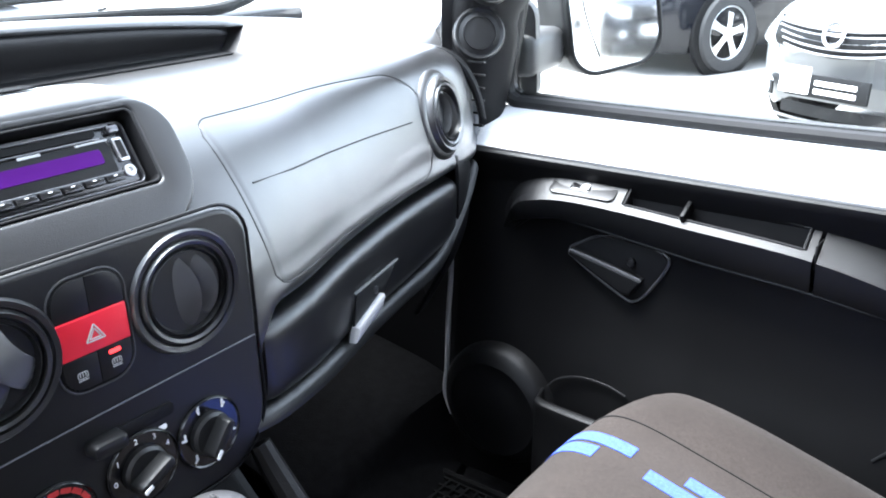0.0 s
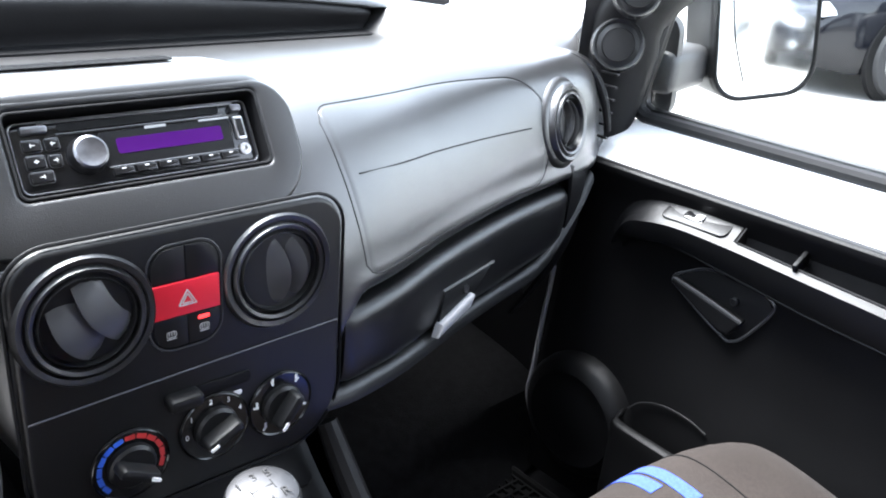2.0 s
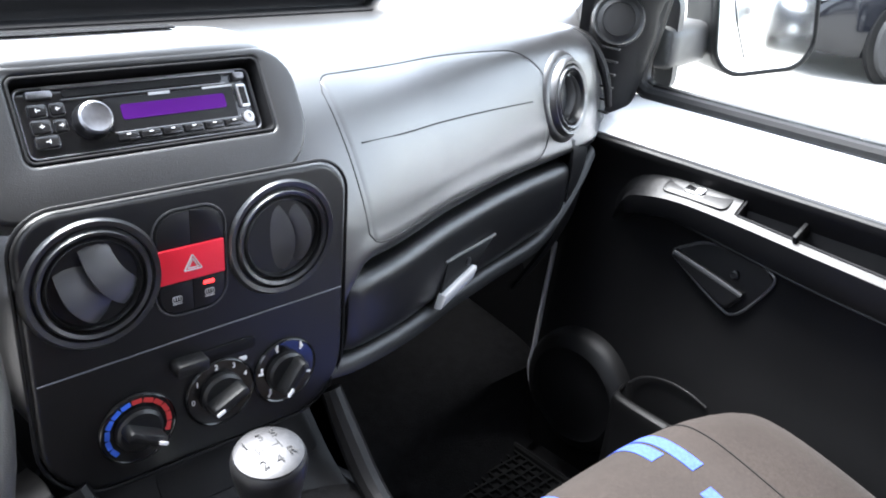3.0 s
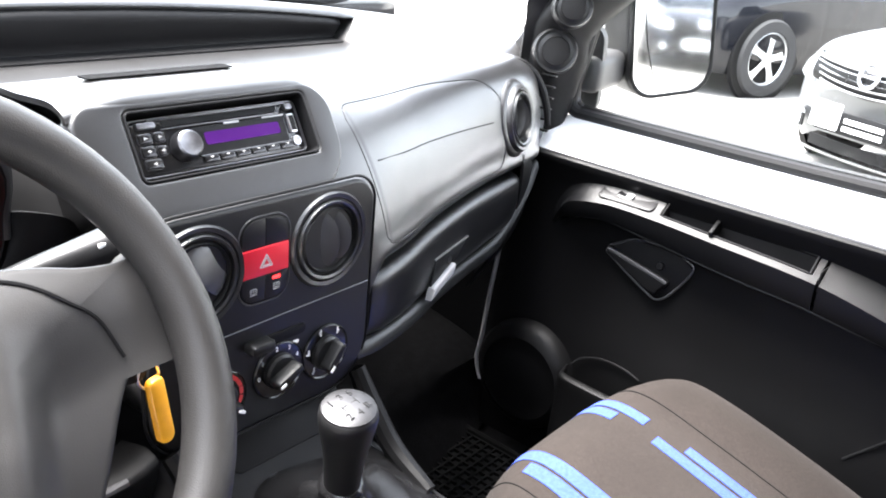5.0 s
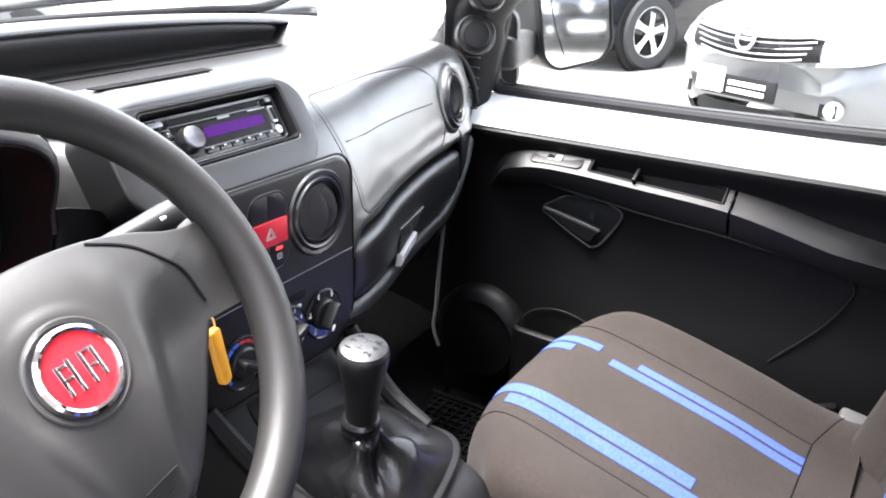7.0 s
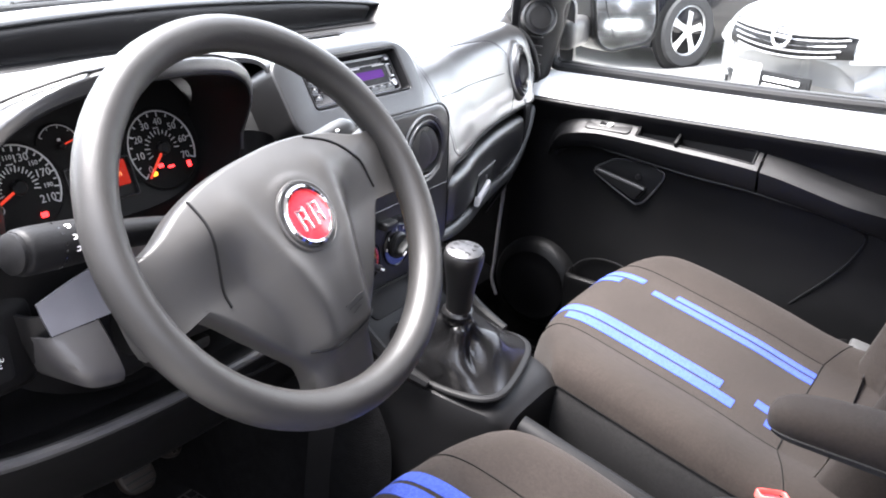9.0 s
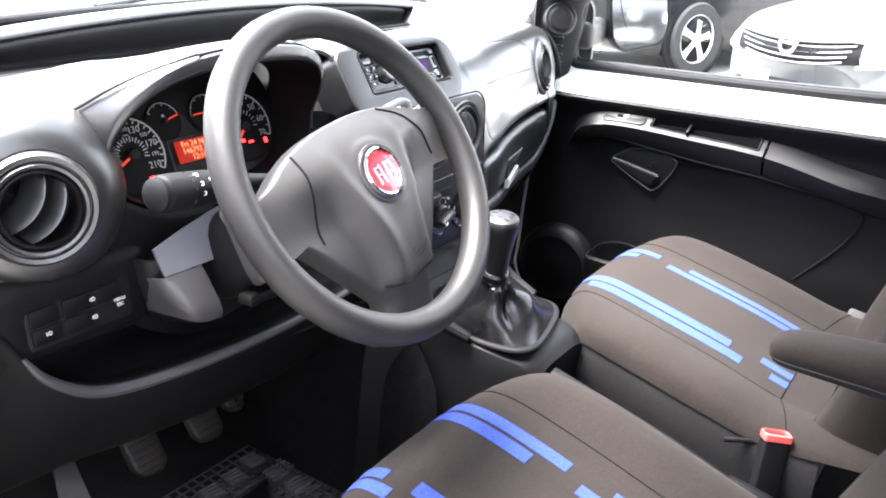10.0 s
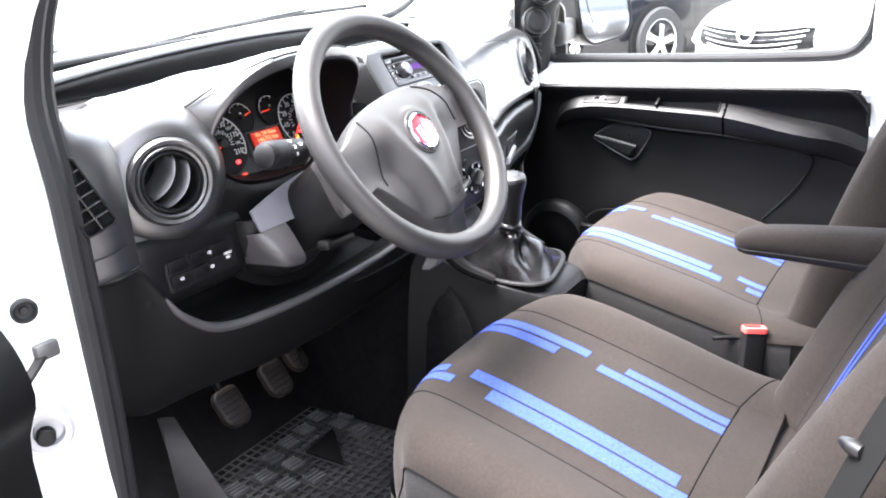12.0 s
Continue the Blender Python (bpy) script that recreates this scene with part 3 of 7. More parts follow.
def round_vent(at, normal, r, roll, parent, label="", chords=(-0.2, 0.3), lean=1, width=0.62, deep=0.020, blade=VANE):
    """A round air vent: stepped bezel, inner ring, and two half-moon blades that lean to one side in a dark bore."""
    m = facing(at, normal)
    v = part("air_vent", lathe([(r * 0.84, -0.03), (r * 0.84, 0.004), (r * 0.87, 0.008), (r * 0.93, 0.009), (r * 0.97, 0.006), (r * 0.985, 0.003), (r * 1.0, 0.003), (r * 1.02, 0.0065), (r * 1.11, 0.0075), (r * 1.18, 0.003), (r * 1.20, -0.002), (r * 1.20, -0.012), (r * 0.84, -0.03)], m, 56, False), DASH, parent, label)
    part("back_plate", lathe([(r * 0.84, -0.029), (r * 0.70, -0.040), (0.001, -0.042)], m, 32), CARPET, v)
    part("ring", lathe([(r * 0.71, -0.034), (r * 0.72, -0.006), (r * 0.735, 0.004), (r * 0.775, 0.0075), (r * 0.82, 0.005), (r * 0.83, -0.008)], m, 56, False), PANEL, v)
    q = m @ pose(0, 0, 0, 0, 0, roll)
    b = 0.715 * r
    for u in chords:
        rows = []
        reach = b * math.sqrt(1 - u * u) * 0.985
        for k in range(17):
            t = -1 + k / 8
            bow = 1 - t * t
            y = t * reach
            wall = math.sqrt(max(0.0, (b * 0.985) ** 2 - y * y))
            row = []
            for a in (0.0, 0.05, 0.2, 0.4, 0.6, 0.8, 1.0):
                x = u * b * lean + b * (0.27 * bow - width * a)
                row.append((lean * max(-wall, min(wall, x)), y, 0.001 + 0.011 * bow ** 0.7 - deep * a ** 1.25))
            rows.append(row)
        part("louvre", move(thick(loft(rows, 1, 2), 0.0024), q), blade, v)
    part("louvre_bar", move(box(0, 0, -0.026, r * 1.3, 0.006, 0.004, 0.001), q), CARPET, v)
    return v


def centre_stack():
    y = 0.5195
    front = Matrix.Translation((0.0, y, 0)) @ pose(0, 0, 0, 90, 0, 0)
    plate = part("centre_panel", prism(outline(0.262, 0.232, (0.055, 0.055, 0.03, 0.03), 8, 0.0, 0.986), 0.012, Matrix.Translation((0, y + 0.004, 0)) @ pose(0, 0, 0, 90, 0, 0), 0.004, None, 4), PANEL, dash, "satin black centre panel with vents and heater dials")
    groove = outline(0.268, 0.238, (0.058, 0.058, 0.032, 0.032), 8, 0.0, 0.986)
    part("panel_groove", tube([(gx, y - 0.0045, gz) for gx, gz in groove + groove[:1]], 0.0016, 6, 1), DARK, dash)
    part("joint_line", tube([(-0.128, y - 0.0085, 0.978), (0, y - 0.009, 0.983), (0.128, y - 0.0085, 0.986)], 0.0007, 6), GREYP, plate)
    round_vent((-0.082, y - 0.004, 1.046), (0, -1, 0.02), 0.0425, 31, dash, "round swivelling air vent in a satin ring", (-0.51, 0.24), -1, 0.74, 0.0055)
    round_vent((0.069, y - 0.004, 1.047), (0, -1, 0.02), 0.0425, 5, dash, "round swivelling air vent in a satin ring", (-0.05, 0.46), 1, 0.70, 0.012)
    hz = part("switch_block", prism(outline(0.056, 0.084, 0.018, 6, -0.010, 1.046), 0.0015, front @ Matrix.Translation((0, 0, 0.0072)), 0.0006), DARK, dash)
    part("block_rim", prism(outline(0.0595, 0.0875, 0.0195, 6, -0.010, 1.046), 0.0016, front @ Matrix.Translation((0, 0, 0.0075)), 0.0006, outline(0.0568, 0.0848, 0.0182, 6, -0.010, 1.046)), VANE, dash)
    f2 = front @ Matrix.Translation((-0.004, -0.0005, 0.0078))
    for sx, rr in ((-0.0192, (0.001, 0.001, 0.001, 0.016)), (0.0072, (0.001, 0.001, 0.016, 0.001))):
        part("switch", prism(outline(0.0258, 0.0265, rr, 5, sx, 1.0740), 0.0018, f2, 0.0005), PANEL, hz)
    red = part("hazard_switch", prism(outline(0.0525, 0.0275, 0.001, 3, -0.006, 1.046), 0.0032, f2, 0.0009), RED, hz, "red hazard warning switch")
    tri = [(-0.006 + 0.008 * math.sin(radians(a)), 1.0445 + 0.008 * math.cos(radians(a))) for a in (0, 240, 120)]
    small = [(-0.006 + 0.0048 * math.sin(radians(a)), 1.0445 + 0.0048 * math.cos(radians(a))) for a in (0, 240, 120)]
    for q, w in ((tri, 0.0006), (small, 0.0005)):
        part("triangle_mark", tube([f2 @ Vector((a, b, 0.0034)) for a, b in (q[0], q[1])], w, 5, 1), DIALMARK, red)
        part("triangle_mark", tube([f2 @ Vector((a, b, 0.0034)) for a, b in (q[1], q[2])], w, 5, 1), DIALMARK, red)
        part("triangle_mark", tube([f2 @ Vector((a, b, 0.0034)) for a, b in (q[2], q[0])], w, 5, 1), DIALMARK, red)
    for x, rr in ((-0.0192, (0.015, 0.001, 0.001, 0.001)), (0.0072, (0.001, 0.015, 0.001, 0.001))):
        b = part("switch", prism(outline(0.0258, 0.0245, rr, 5, x, 1.0190), 0.0018, f2, 0.0005), PANEL, hz)
        g = f2 @ Matrix.Translation((0, 0, 0.0018))
        part("switch_mark", join(prism(outline(0.0078, 0.0052, 0.0016, 3, x, 1.018), 0.0003, g, 0.0, outline(0.0069, 0.0043, 0.0012, 3, x, 1.018)), *[prism(outline(0.0006, 0.0030, 0.0002, 1, x - 0.002 + 0.002 * k, 1.0185), 0.0003, g) for k in range(3)], prism(outline(0.0078, 0.0006, 0.0002, 1, x, 1.0143), 0.0003, g)), DIALMARK, b)
    part("tell_tale", prism(outline(0.009, 0.003, 0.0008, 2, 0.0068, 1.0265), 0.0006, f2 @ Matrix.Translation((0, 0, 0.0018))), RED_LIT, hz, "lit red indicator")
    # heater dials
    for k, (x, z, turn) in enumerate(((-0.061, 0.917, -30), (0.009, 0.923, 205), (0.070, 0.9215, 232))):
        m = front @ Matrix.Translation((x, z, 0.008))
        d = part("heater_dial", lathe([(0.031, -0.004), (0.031, 0.0015), (0.0295, 0.003), (0.0285, 0.0018), (0.001, 0.0016)], m, 40), GLOSS, plate, "round heater dial with white marks")
        part("dial_rim", lathe([(0.0300, 0.002), (0.0305, 0.0027), (0.0312, 0.002)], m, 40, False), DARK, d)
        knob = part("dial_knob", lathe([(0.019, 0.001), (0.0185, 0.006), (0.016, 0.008), (0.001, 0.008)], m, 32), PANEL, d)
        part("knob_grip", prism(outline(0.010, 0.034, 0.004), 0.018, m @ pose(0, 0, 0.004, 0, 0, turn + 90), 0.004), PANEL, knob)
        part("pointer", prism(outline(0.003, 0.008, 0.001, 3, 0, -0.012), 0.0008, m @ pose(0, 0, 0.0222, 0, 0, turn + 90)), MARK, knob)
        if k == 0:
            for a in range(12):
                q = m @ pose(0, 0, 0.002, 0, 0, 215 - a * 21)
                part("colour_mark", prism(outline(0.004, 0.008, 0.0005, 2, 0.0245, 0), 0.0006, q), BLUEMARK if a < 6 else REDMARK, d)
        elif k == 1:
            for a, w in zip((184, 146, 98, 60, 24), "01234"):
                r = radians(a)
                lettering("numeral", w, 0.0068, m @ pose(0.0245 * math.cos(r), 0.0245 * math.sin(r), 0.002), MARK, d)
        else:
            for a in (230, 170, 110, 50, -20):
                r = radians(a)
                part("air_mark", join(prism(outline(0.005, 0.002, 0.0005, 2), 0.0005, m @ pose(0.0245 * math.cos(r), 0.0245 * math.sin(r), 0.002, 0, 0, a)), prism(outline(0.002, 0.005, 0.0005, 2), 0.0005, m @ pose(0.0235 * math.cos(r), 0.0245 * math.sin(r) + 0.003, 0.002))), MARK, d)
    sl = part("recirculation_slot", prism(outline(0.072, 0.011, 0.004, 4, 0.006, 0.9600), 0.002, front @ Matrix.Translation((0, 0, 0.0075)) @ pose(0, 0, 0, 0, 0, 0), 0.0005), DARK, plate)
    part("slider", prism(outline(0.028, 0.012, 0.004, 4, -0.018, 0.9605), 0.014, front @ Matrix.Translation((0, 0, 0.008)), 0.004), PANEL, sl, "black recirculation slider")
    part("slider_mark", prism(outline(0.0080, 0.0042, 0.0018, 3, 0.030, 0.947), 0.0006, front @ Matrix.Translation((0, 0, 0.0085))), MARK, plate)


centre_stack()

# radio housing: a hooded box above the centre panel
RADIO = facing((-0.008, 0.566, 1.150), (0, -0.86, 0.51))


def radio_housing():
    outer = outline(0.268, 0.110, (0.036, 0.052, 0.034, 0.020), 8, -0.008, -0.015)
    hole = outline(0.192, 0.062, 0.006, 8)
    part("radio_surround", prism(outer, 0.060, RADIO @ Matrix.Translation((0, 0, -0.058)), 0.004, hole, 4), SURROUND, dash, "grained hood round the car radio")
    part("radio_liner", prism(outline(0.1925, 0.0625, 0.006, 8), 0.046, RADIO @ Matrix.Translation((0, 0, -0.044)), 0.001, outline(0.188, 0.058, 0.005, 8)), DARK, dash)
    part("radio_recess", prism(outline(0.196, 0.066, 0.004), 0.004, RADIO @ Matrix.Translation((0, 0, -0.034))), DARK, dash)
    def sag(x):
        return 0.30 * max(0, abs(x + 0.014) - 0.085) ** 1.2 + 0.9 * max(0, x - 0.085) ** 1.3
    top = [[(x, 0.5850, 1.1795 - sag(x)), (x, 0.5905, 1.1865 - sag(x)), (x, 0.612, 1.1905 - sag(x)), (x, 0.66, 1.1865 - sag(x)), (x, 0.72, 1.173), (x, 0.80, 1.148), (x, 0.84, 1.130)] for x in (-0.150, -0.13, -0.10, -0.06, -0.008, 0.045, 0.085, 0.100, 0.112)]
    part("radio_hood", thick(loft(top, 3, 4), 0.006), DASH, dash)
    # No slot is cut; a black plate stands for the shade in it
    part("coin_tray", prism(outline(0.150, 0.020, 0.004), 0.0012, facing((-0.03, 0.640, 1.1935), (0, 0.05, 1), (0, 1, 0))), CARPET, dash, "flat black plate standing for the shaded slot in the radio hood")


radio_housing()


def instrument_binnacle():
    cx = -0.36

    def rim(a, s=1.0, dy=0.0, dz=0.0, q=1.0):
        c, t = math.cos(a), math.sin(a)
        x = cx + s * 0.150 * math.copysign(abs(c) ** (0.75 if c < 0 else 0.62), c)
        z = 1.112 + s * (0.098 * q if t > 0 else 0.075) * math.copysign(abs(t) ** 0.75, t) + dz
        return (x, 0.575 - 0.058 * max(0, t) ** 0.8 + dy, z)

    n = 40
    ang = [2 * math.pi * k / n for k in range(n)]
    rows = [[rim(a, s, dy, 0, 0.89) for a in ang] for s, dy in ((0.90, 0.075), (0.955, 0.03), (0.985, 0.004), (1.0, -0.004), (1.012, -0.004), (1.02, 0.004))]
    part("cluster_shroud", grid(rows, close=True), DARK, dash, "deep black shroud round the instruments")
    half = [math.pi * k / 20 for k in range(-1, 22)]
    cap = []
    for a in half:
        c, t = math.cos(a), max(0.0, math.sin(a))
        e = rim(a, 1.045, 0.002)
        f = rim(a, 1.10, 0.035)
        g = rim(a, 1.22, 0.10)
        h = rim(a, 1.42, 0.20)
        cap.append([rim(a, 1.008, 0.001, 0, 0.895), rim(a, 1.014, -0.003, 0, 0.91), rim(a, 1.034, -0.002, 0, 0.985), e, (f[0], f[1], f[2] - 0.001), (g[0], g[1], min(g[2], 1.212) - 0.012 * t), (h[0], h[1], min(h[2], 1.175)), (cx + 0.24 * c, 0.82, 1.125)])
    part("hood_cap", thick(loft(cap, 1, 3), 0.003), DASH, dash, "grained cowl over the instruments")
    seam = [(-0.5345, 0.632, 1.1605), (-0.5325, 0.622, 1.1570), (-0.5305, 0.6115, 1.1560), (-0.5215, 0.590, 1.1665), (-0.5050, 0.564, 1.1840), (-0.4775, 0.5385, 1.2010), (-0.4345, 0.521, 1.2140)]
    seam += [Vector(rim(math.pi * k / 24, 1.052, 0.006)) + Vector((0, -0.0015, 0.002)) for k in range(14, 2, -1)]
    part("cap_seam", tube(seam, 0.0016, 6, 4), DARK, dash)
    low = []
    for k in range(0, 21):
        a = math.pi + math.pi * k / 20
        c, t = math.cos(a), math.sin(a)
        low.append([rim(a, 1.04, 0.006), (cx + 0.170 * c, 0.572, 1.112 + 0.10 * t), (cx + 0.20 * c, 0.574, 1.10 + 0.16 * t), (cx + 0.215 * c, 0.585, 1.08 + 0.22 * t)])
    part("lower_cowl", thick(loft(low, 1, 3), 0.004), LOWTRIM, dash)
    # instrument face
    face = facing((cx, 0.629, 1.099), (0, -0.93, 0.36))
    fp = part("instrument_face", prism(outline(0.285, 0.172, 0.06, 8), 0.003, face @ Matrix.Translation((0, 0.004, -0.004))), DARK, dash, "black instrument face with white scales")

    def dial(x, y, r, a0, a1, marks, needle, words, inner=0):
        m = face @ Matrix.Translation((x, y, 0.0005))
        d = part("dial", lathe([(r * 1.04, -0.001), (r * 1.04, 0.0015), (r, 0.002), (r * 0.985, 0.001), (0.001, 0.0008)], m, 40), DIALFACE, fp)
        arc = [m @ Vector((r * 0.94 * math.cos(radians(a0 + (a1 - a0) * k / 24)), r * 0.94 * math.sin(radians(a0 + (a1 - a0) * k / 24)), 0.002)) for k in range(25)]
        part("scale", tube(arc, r * 0.020, 6, 1), DIALMARK, d)
        for k in range(marks):
            a = a0 + (a1 - a0) * k / (marks - 1)
            part("tick", prism(outline(r * (0.13 if k % 2 == 0 else 0.08), r * 0.032, 0.0002, 1, r * 0.86, 0), 0.0005, m @ pose(0, 0, 0.0015, 0, 0, a)), DIALMARK, d)
        if inner:
            bars = [prism(outline(r * (0.15 if k % 2 == 0 else 0.09), r * 0.026, 0.0002, 1, r * 0.42, 0), 0.0005, m @ pose(0, 0, 0.0015, 0, 0, a0 - 20 + (a1 - a0 + 40) * k / (inner - 1))) for k in range(inner)]
            part("inner_scale", join(*bars), DIALMARK, d)
            bars = [prism(outline(0.0012, 0.0016, 0.0003, 1, -0.003 + 0.0018 * k, 0), 0.0004, m @ pose(0, r * 0.52, 0.0015)) for k in range(4)]
            part("unit_bar", join(*bars), DIALMARK, d)
        part("needle", prism(outline(r * 0.95, r * 0.06, 0.0003, 2, r * 0.42, 0), 0.001, m @ pose(0, 0, 0.004, 0, 0, needle)), NEEDLE, d, "red needle at rest")
        part("needle_hub", lathe([(r * 0.17, 0), (r * 0.17, 0.006), (r * 0.12, 0.008), (0.001, 0.008)], m, 20), DARK, d)
        for k, w in enumerate(words):
            a = radians(a0 + (a1 - a0) * k / (len(words) - 1))
            large = 0.25 if len(words) < 9 or k % 2 == 0 else 0.15
            lettering("numeral", w, r * large, m @ pose(r * 0.67 * math.cos(a), r * 0.67 * math.sin(a), 0.0015), DIALMARK, d)

    dial(-0.0860, -0.0070, 0.0452, 215, -32, 23, 206, ["10", "30", "50", "70", "90", "110", "130", "150", "170", "190", "210"], 19)
    dial(0.0845, -0.0020, 0.0452, 222, -25, 15, 226, ["0", "10", "20", "30", "40", "50", "60", "70"], 15)
    dial(-0.0310, 0.0235, 0.0235, 145, 12, 5, 14, [])
    dial(0.0320, 0.0245, 0.0235, 185, 62, 5, 182, [])
    for x, y in ((-0.030, 0.030), (0.034, 0.031)):
        part("dial_symbol", prism(outline(0.0035, 0.003, 0.0008, 2), 0.0005, face @ pose(x, y, 0.0022)), DIALMARK, fp)
    part("display_bezel", prism(outline(0.078, 0.044, 0.003, 5, 0.002, -0.0215), 0.0025, face @ Matrix.Translation((0, 0, 0.0004)), 0.0006, outline(0.0745, 0.0405, 0.002, 5, 0.002, -0.0215)), PANEL, fp)
    lcd = part("display", prism(outline(0.060, 0.027, 0.002), 0.002, face @ Matrix.Translation((0.003, -0.0165, 0.001))), LCD_LIT, fp, "amber lit trip display")
    for k, w in enumerate(("Fri 24 Nov", "146792 km", "12:10")):
        lettering("digits", w, 0.0098, face @ pose(0.003, -0.0085 - 0.0084 * k, 0.0034), LCD_TEXT, lcd)
    for x, y, w, h, mt in ((-0.070, -0.038, 0.0075, 0.0055, RED_LIT), (-0.068, -0.058, 0.010, 0.004, NEEDLE), (0.0756, -0.0203, 0.007, 0.0045, RED_LIT), (0.0882, -0.0236, 0.0085, 0.003, RED_LIT), (0.1127, -0.0255, 0.005, 0.0075, RED_LIT), (0.0647, -0.0275, 0.0065, 0.0045, AMBER_LIT)):
        part("tell_tale", prism(outline(w, h, 0.0015), 0.0008, face @ pose(x, y, 0.0022)), mt, fp)


instrument_binnacle()


def driver_end():
    round_vent((-0.600, 0.558, 1.082), (-0.30, -0.95, 0.06), 0.048, -35, dash, "round swivelling air vent by the driver's door", (-0.33, 0.28), 1, 0.50, 0.026, DASH)
    pod = lathe([(0.054, 0.004), (0.058, 0.008), (0.066, 0.007), (0.078, -0.001), (0.090, -0.015), (0.101, -0.036), (0.108, -0.060), (0.112, -0.09)], facing((-0.598, 0.566, 1.082), (-0.25, -0.96, 0.05)), 48, False)
    part("vent_pod", pod, DASH, dash)
    # side demister grille in the end of the dashboard
    m = facing((-0.741, 0.5395, 1.100), (-0.56, -0.83, 0.05), (-0.42, 0.15, 1)) @ Matrix.Diagonal((0.80, 0.76, 1, 1))
    g = part("side_grille", prism(outline(0.050, 0.118, 0.007, 4), 0.012, m @ Matrix.Translation((0, 0, -0.011)), 0.0015, outline(0.043, 0.111, 0.005, 4)), LOWTRIM, dash, "black slotted demister grille")
    part("grille_back", prism(outline(0.046, 0.114, 0.005), 0.002, m @ Matrix.Translation((0, 0, -0.0095))), CARPET, g)
    for k in range(5):
        part("slat", move(box(0, -0.0365 + 0.01825 * k, -0.0035, 0.043, 0.0022, 0.007, 0.0006), m), PANEL, g)
    part("slat", move(box(0, 0, -0.0035, 0.0026, 0.111, 0.0068, 0.0006), m), PANEL, g)
    part("panel_joint", tube([(-0.770, 0.556, 0.992), (-0.745, 0.5455, 0.9935), (-0.71, 0.540, 0.9945), (-0.675, 0.545, 0.996)], 0.0014, 6, 4), DARK, dash)
    part("panel_joint", tube([(-0.752, 0.5475, 1.022), (-0.72, 0.5395, 1.0245), (-0.693, 0.540, 1.03)], 0.0010, 6, 4), DARK, dash)
    end = [[(-0.768, 0.585, z), (-0.758, 0.560 + 0.05 * max(0, (z - 1.10)), z), (-0.735, 0.552 + 0.05 * max(0, z - 1.10), z), (-0.700, 0.545 + d, z), (-0.672, 0.556 + d, z)] for z, d in ((0.99, 0), (1.04, 0), (1.10, 0), (1.155, 0.012), (1.185, 0.05))]
    part("end_cap", thick(loft(end, 3, 3), 0.004), DASH, dash)
    # switch panel
    fascia = [[(x, y + 0.03, 1.02), (x, y + 0.004, 1.005), (x, y, 0.985), (x, y + 0.002, 0.95), (x, y + 0.006, 0.925), (x, y + 0.03, 0.915)] for x, y in ((-0.672, 0.572), (-0.655, 0.563), (-0.60, 0.561), (-0.53, 0.559), (-0.495, 0.562), (-0.478, 0.585), (-0.474, 0.64))]
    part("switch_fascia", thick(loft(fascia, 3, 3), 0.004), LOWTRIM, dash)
    ms = facing((-0.573, 0.560, 0.963), (-0.03, -0.99, 0.06)) @ Matrix.Diagonal((0.86, 0.95, 1, 1))
    sw = part("switch_panel", prism(outline(0.138, 0.052, 0.008, 5), 0.009, ms @ pose(0, 0, -0.006, 0, 0, 1), 0.002), DARK, dash, "black switch panel with white symbols")
    for i in range(3):
        for j in range(2):
            if (i, j) == (2, 0):
                continue
            b = part("switch", prism(outline(0.036, 0.019, 0.003, 3, -0.046 + 0.041 * i, -0.0105 + 0.021 * j), 0.0035, ms @ pose(0, 0, 0.0025, 0, 0, 1), 0.001), LOWTRIM, sw)
            if (i, j) in ((0, 0), (1, 0), (1, 1)):
                f = ms @ pose(-0.046 + 0.041 * i + (0.003 if i == 0 else 0.021), -0.010 + 0.021 * j, 0.0061, 0, 0, 1) @ Matrix.Scale(0.72, 4)
                lens = [prism(outline(0.0050, 0.0062, (0.0005, 0.003, 0.003, 0.0005), 3), 0.0004, f, 0.0, outline(0.0036, 0.0048, (0.0004, 0.0023, 0.0023, 0.0004), 3))]
                rays = [prism(outline(0.0036, 0.0008, 0.0003, 1, -0.0055, 0.0020 - 0.0020 * k), 0.0004, f) for k in range(3)]
                part("switch_mark", join(*lens, *rays), MARK, b)
    for k, w in enumerate(("MENU", "ESC")):
        lettering("word", w, 0.0056, ms @ pose(0.052, -0.001 - 0.0062 * k, 0.0032, 0, 0, 1), MARK, sw)
    part("panel_line", prism(outline(0.100, 0.0009, 0.0003, 1, -0.020, 0.0005), 0.0006, ms @ pose(0, 0, 0.0058, 0, 0, 1)), PANEL, sw)
    # knee panel with an open tray and a curved lip
    lower = []
    for x, zt, zb, yt in ((-0.745, 0.995, 0.785, 0.575), (-0.70, 0.99, 0.78, 0.565), (-0.665, 0.98, 0.765, 0.562), (-0.62, 0.905, 0.760, 0.560), (-0.57, 0.868, 0.757, 0.556), (-0.50, 0.858, 0.754, 0.540), (-0.40, 0.862, 0.756, 0.520), (-0.28, 0.872, 0.766, 0.505), (-0.16, 0.885, 0.776, 0.50), (-0.13, 0.89, 0.78, 0.505)):
        lower.append([(x, yt + 0.055, zt - 0.012), (x, yt + 0.02, zt), (x, yt + 0.005, zt), (x, yt, zt - 0.003), (x, yt, zt - 0.008), (x, yt + 0.004, zt - 0.022), (x, yt + 0.018, (zt + zb) / 2), (x, yt + 0.045, zb + 0.01), (x, yt + 0.07, zb)])
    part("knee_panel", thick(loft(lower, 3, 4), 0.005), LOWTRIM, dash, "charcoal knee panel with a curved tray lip")
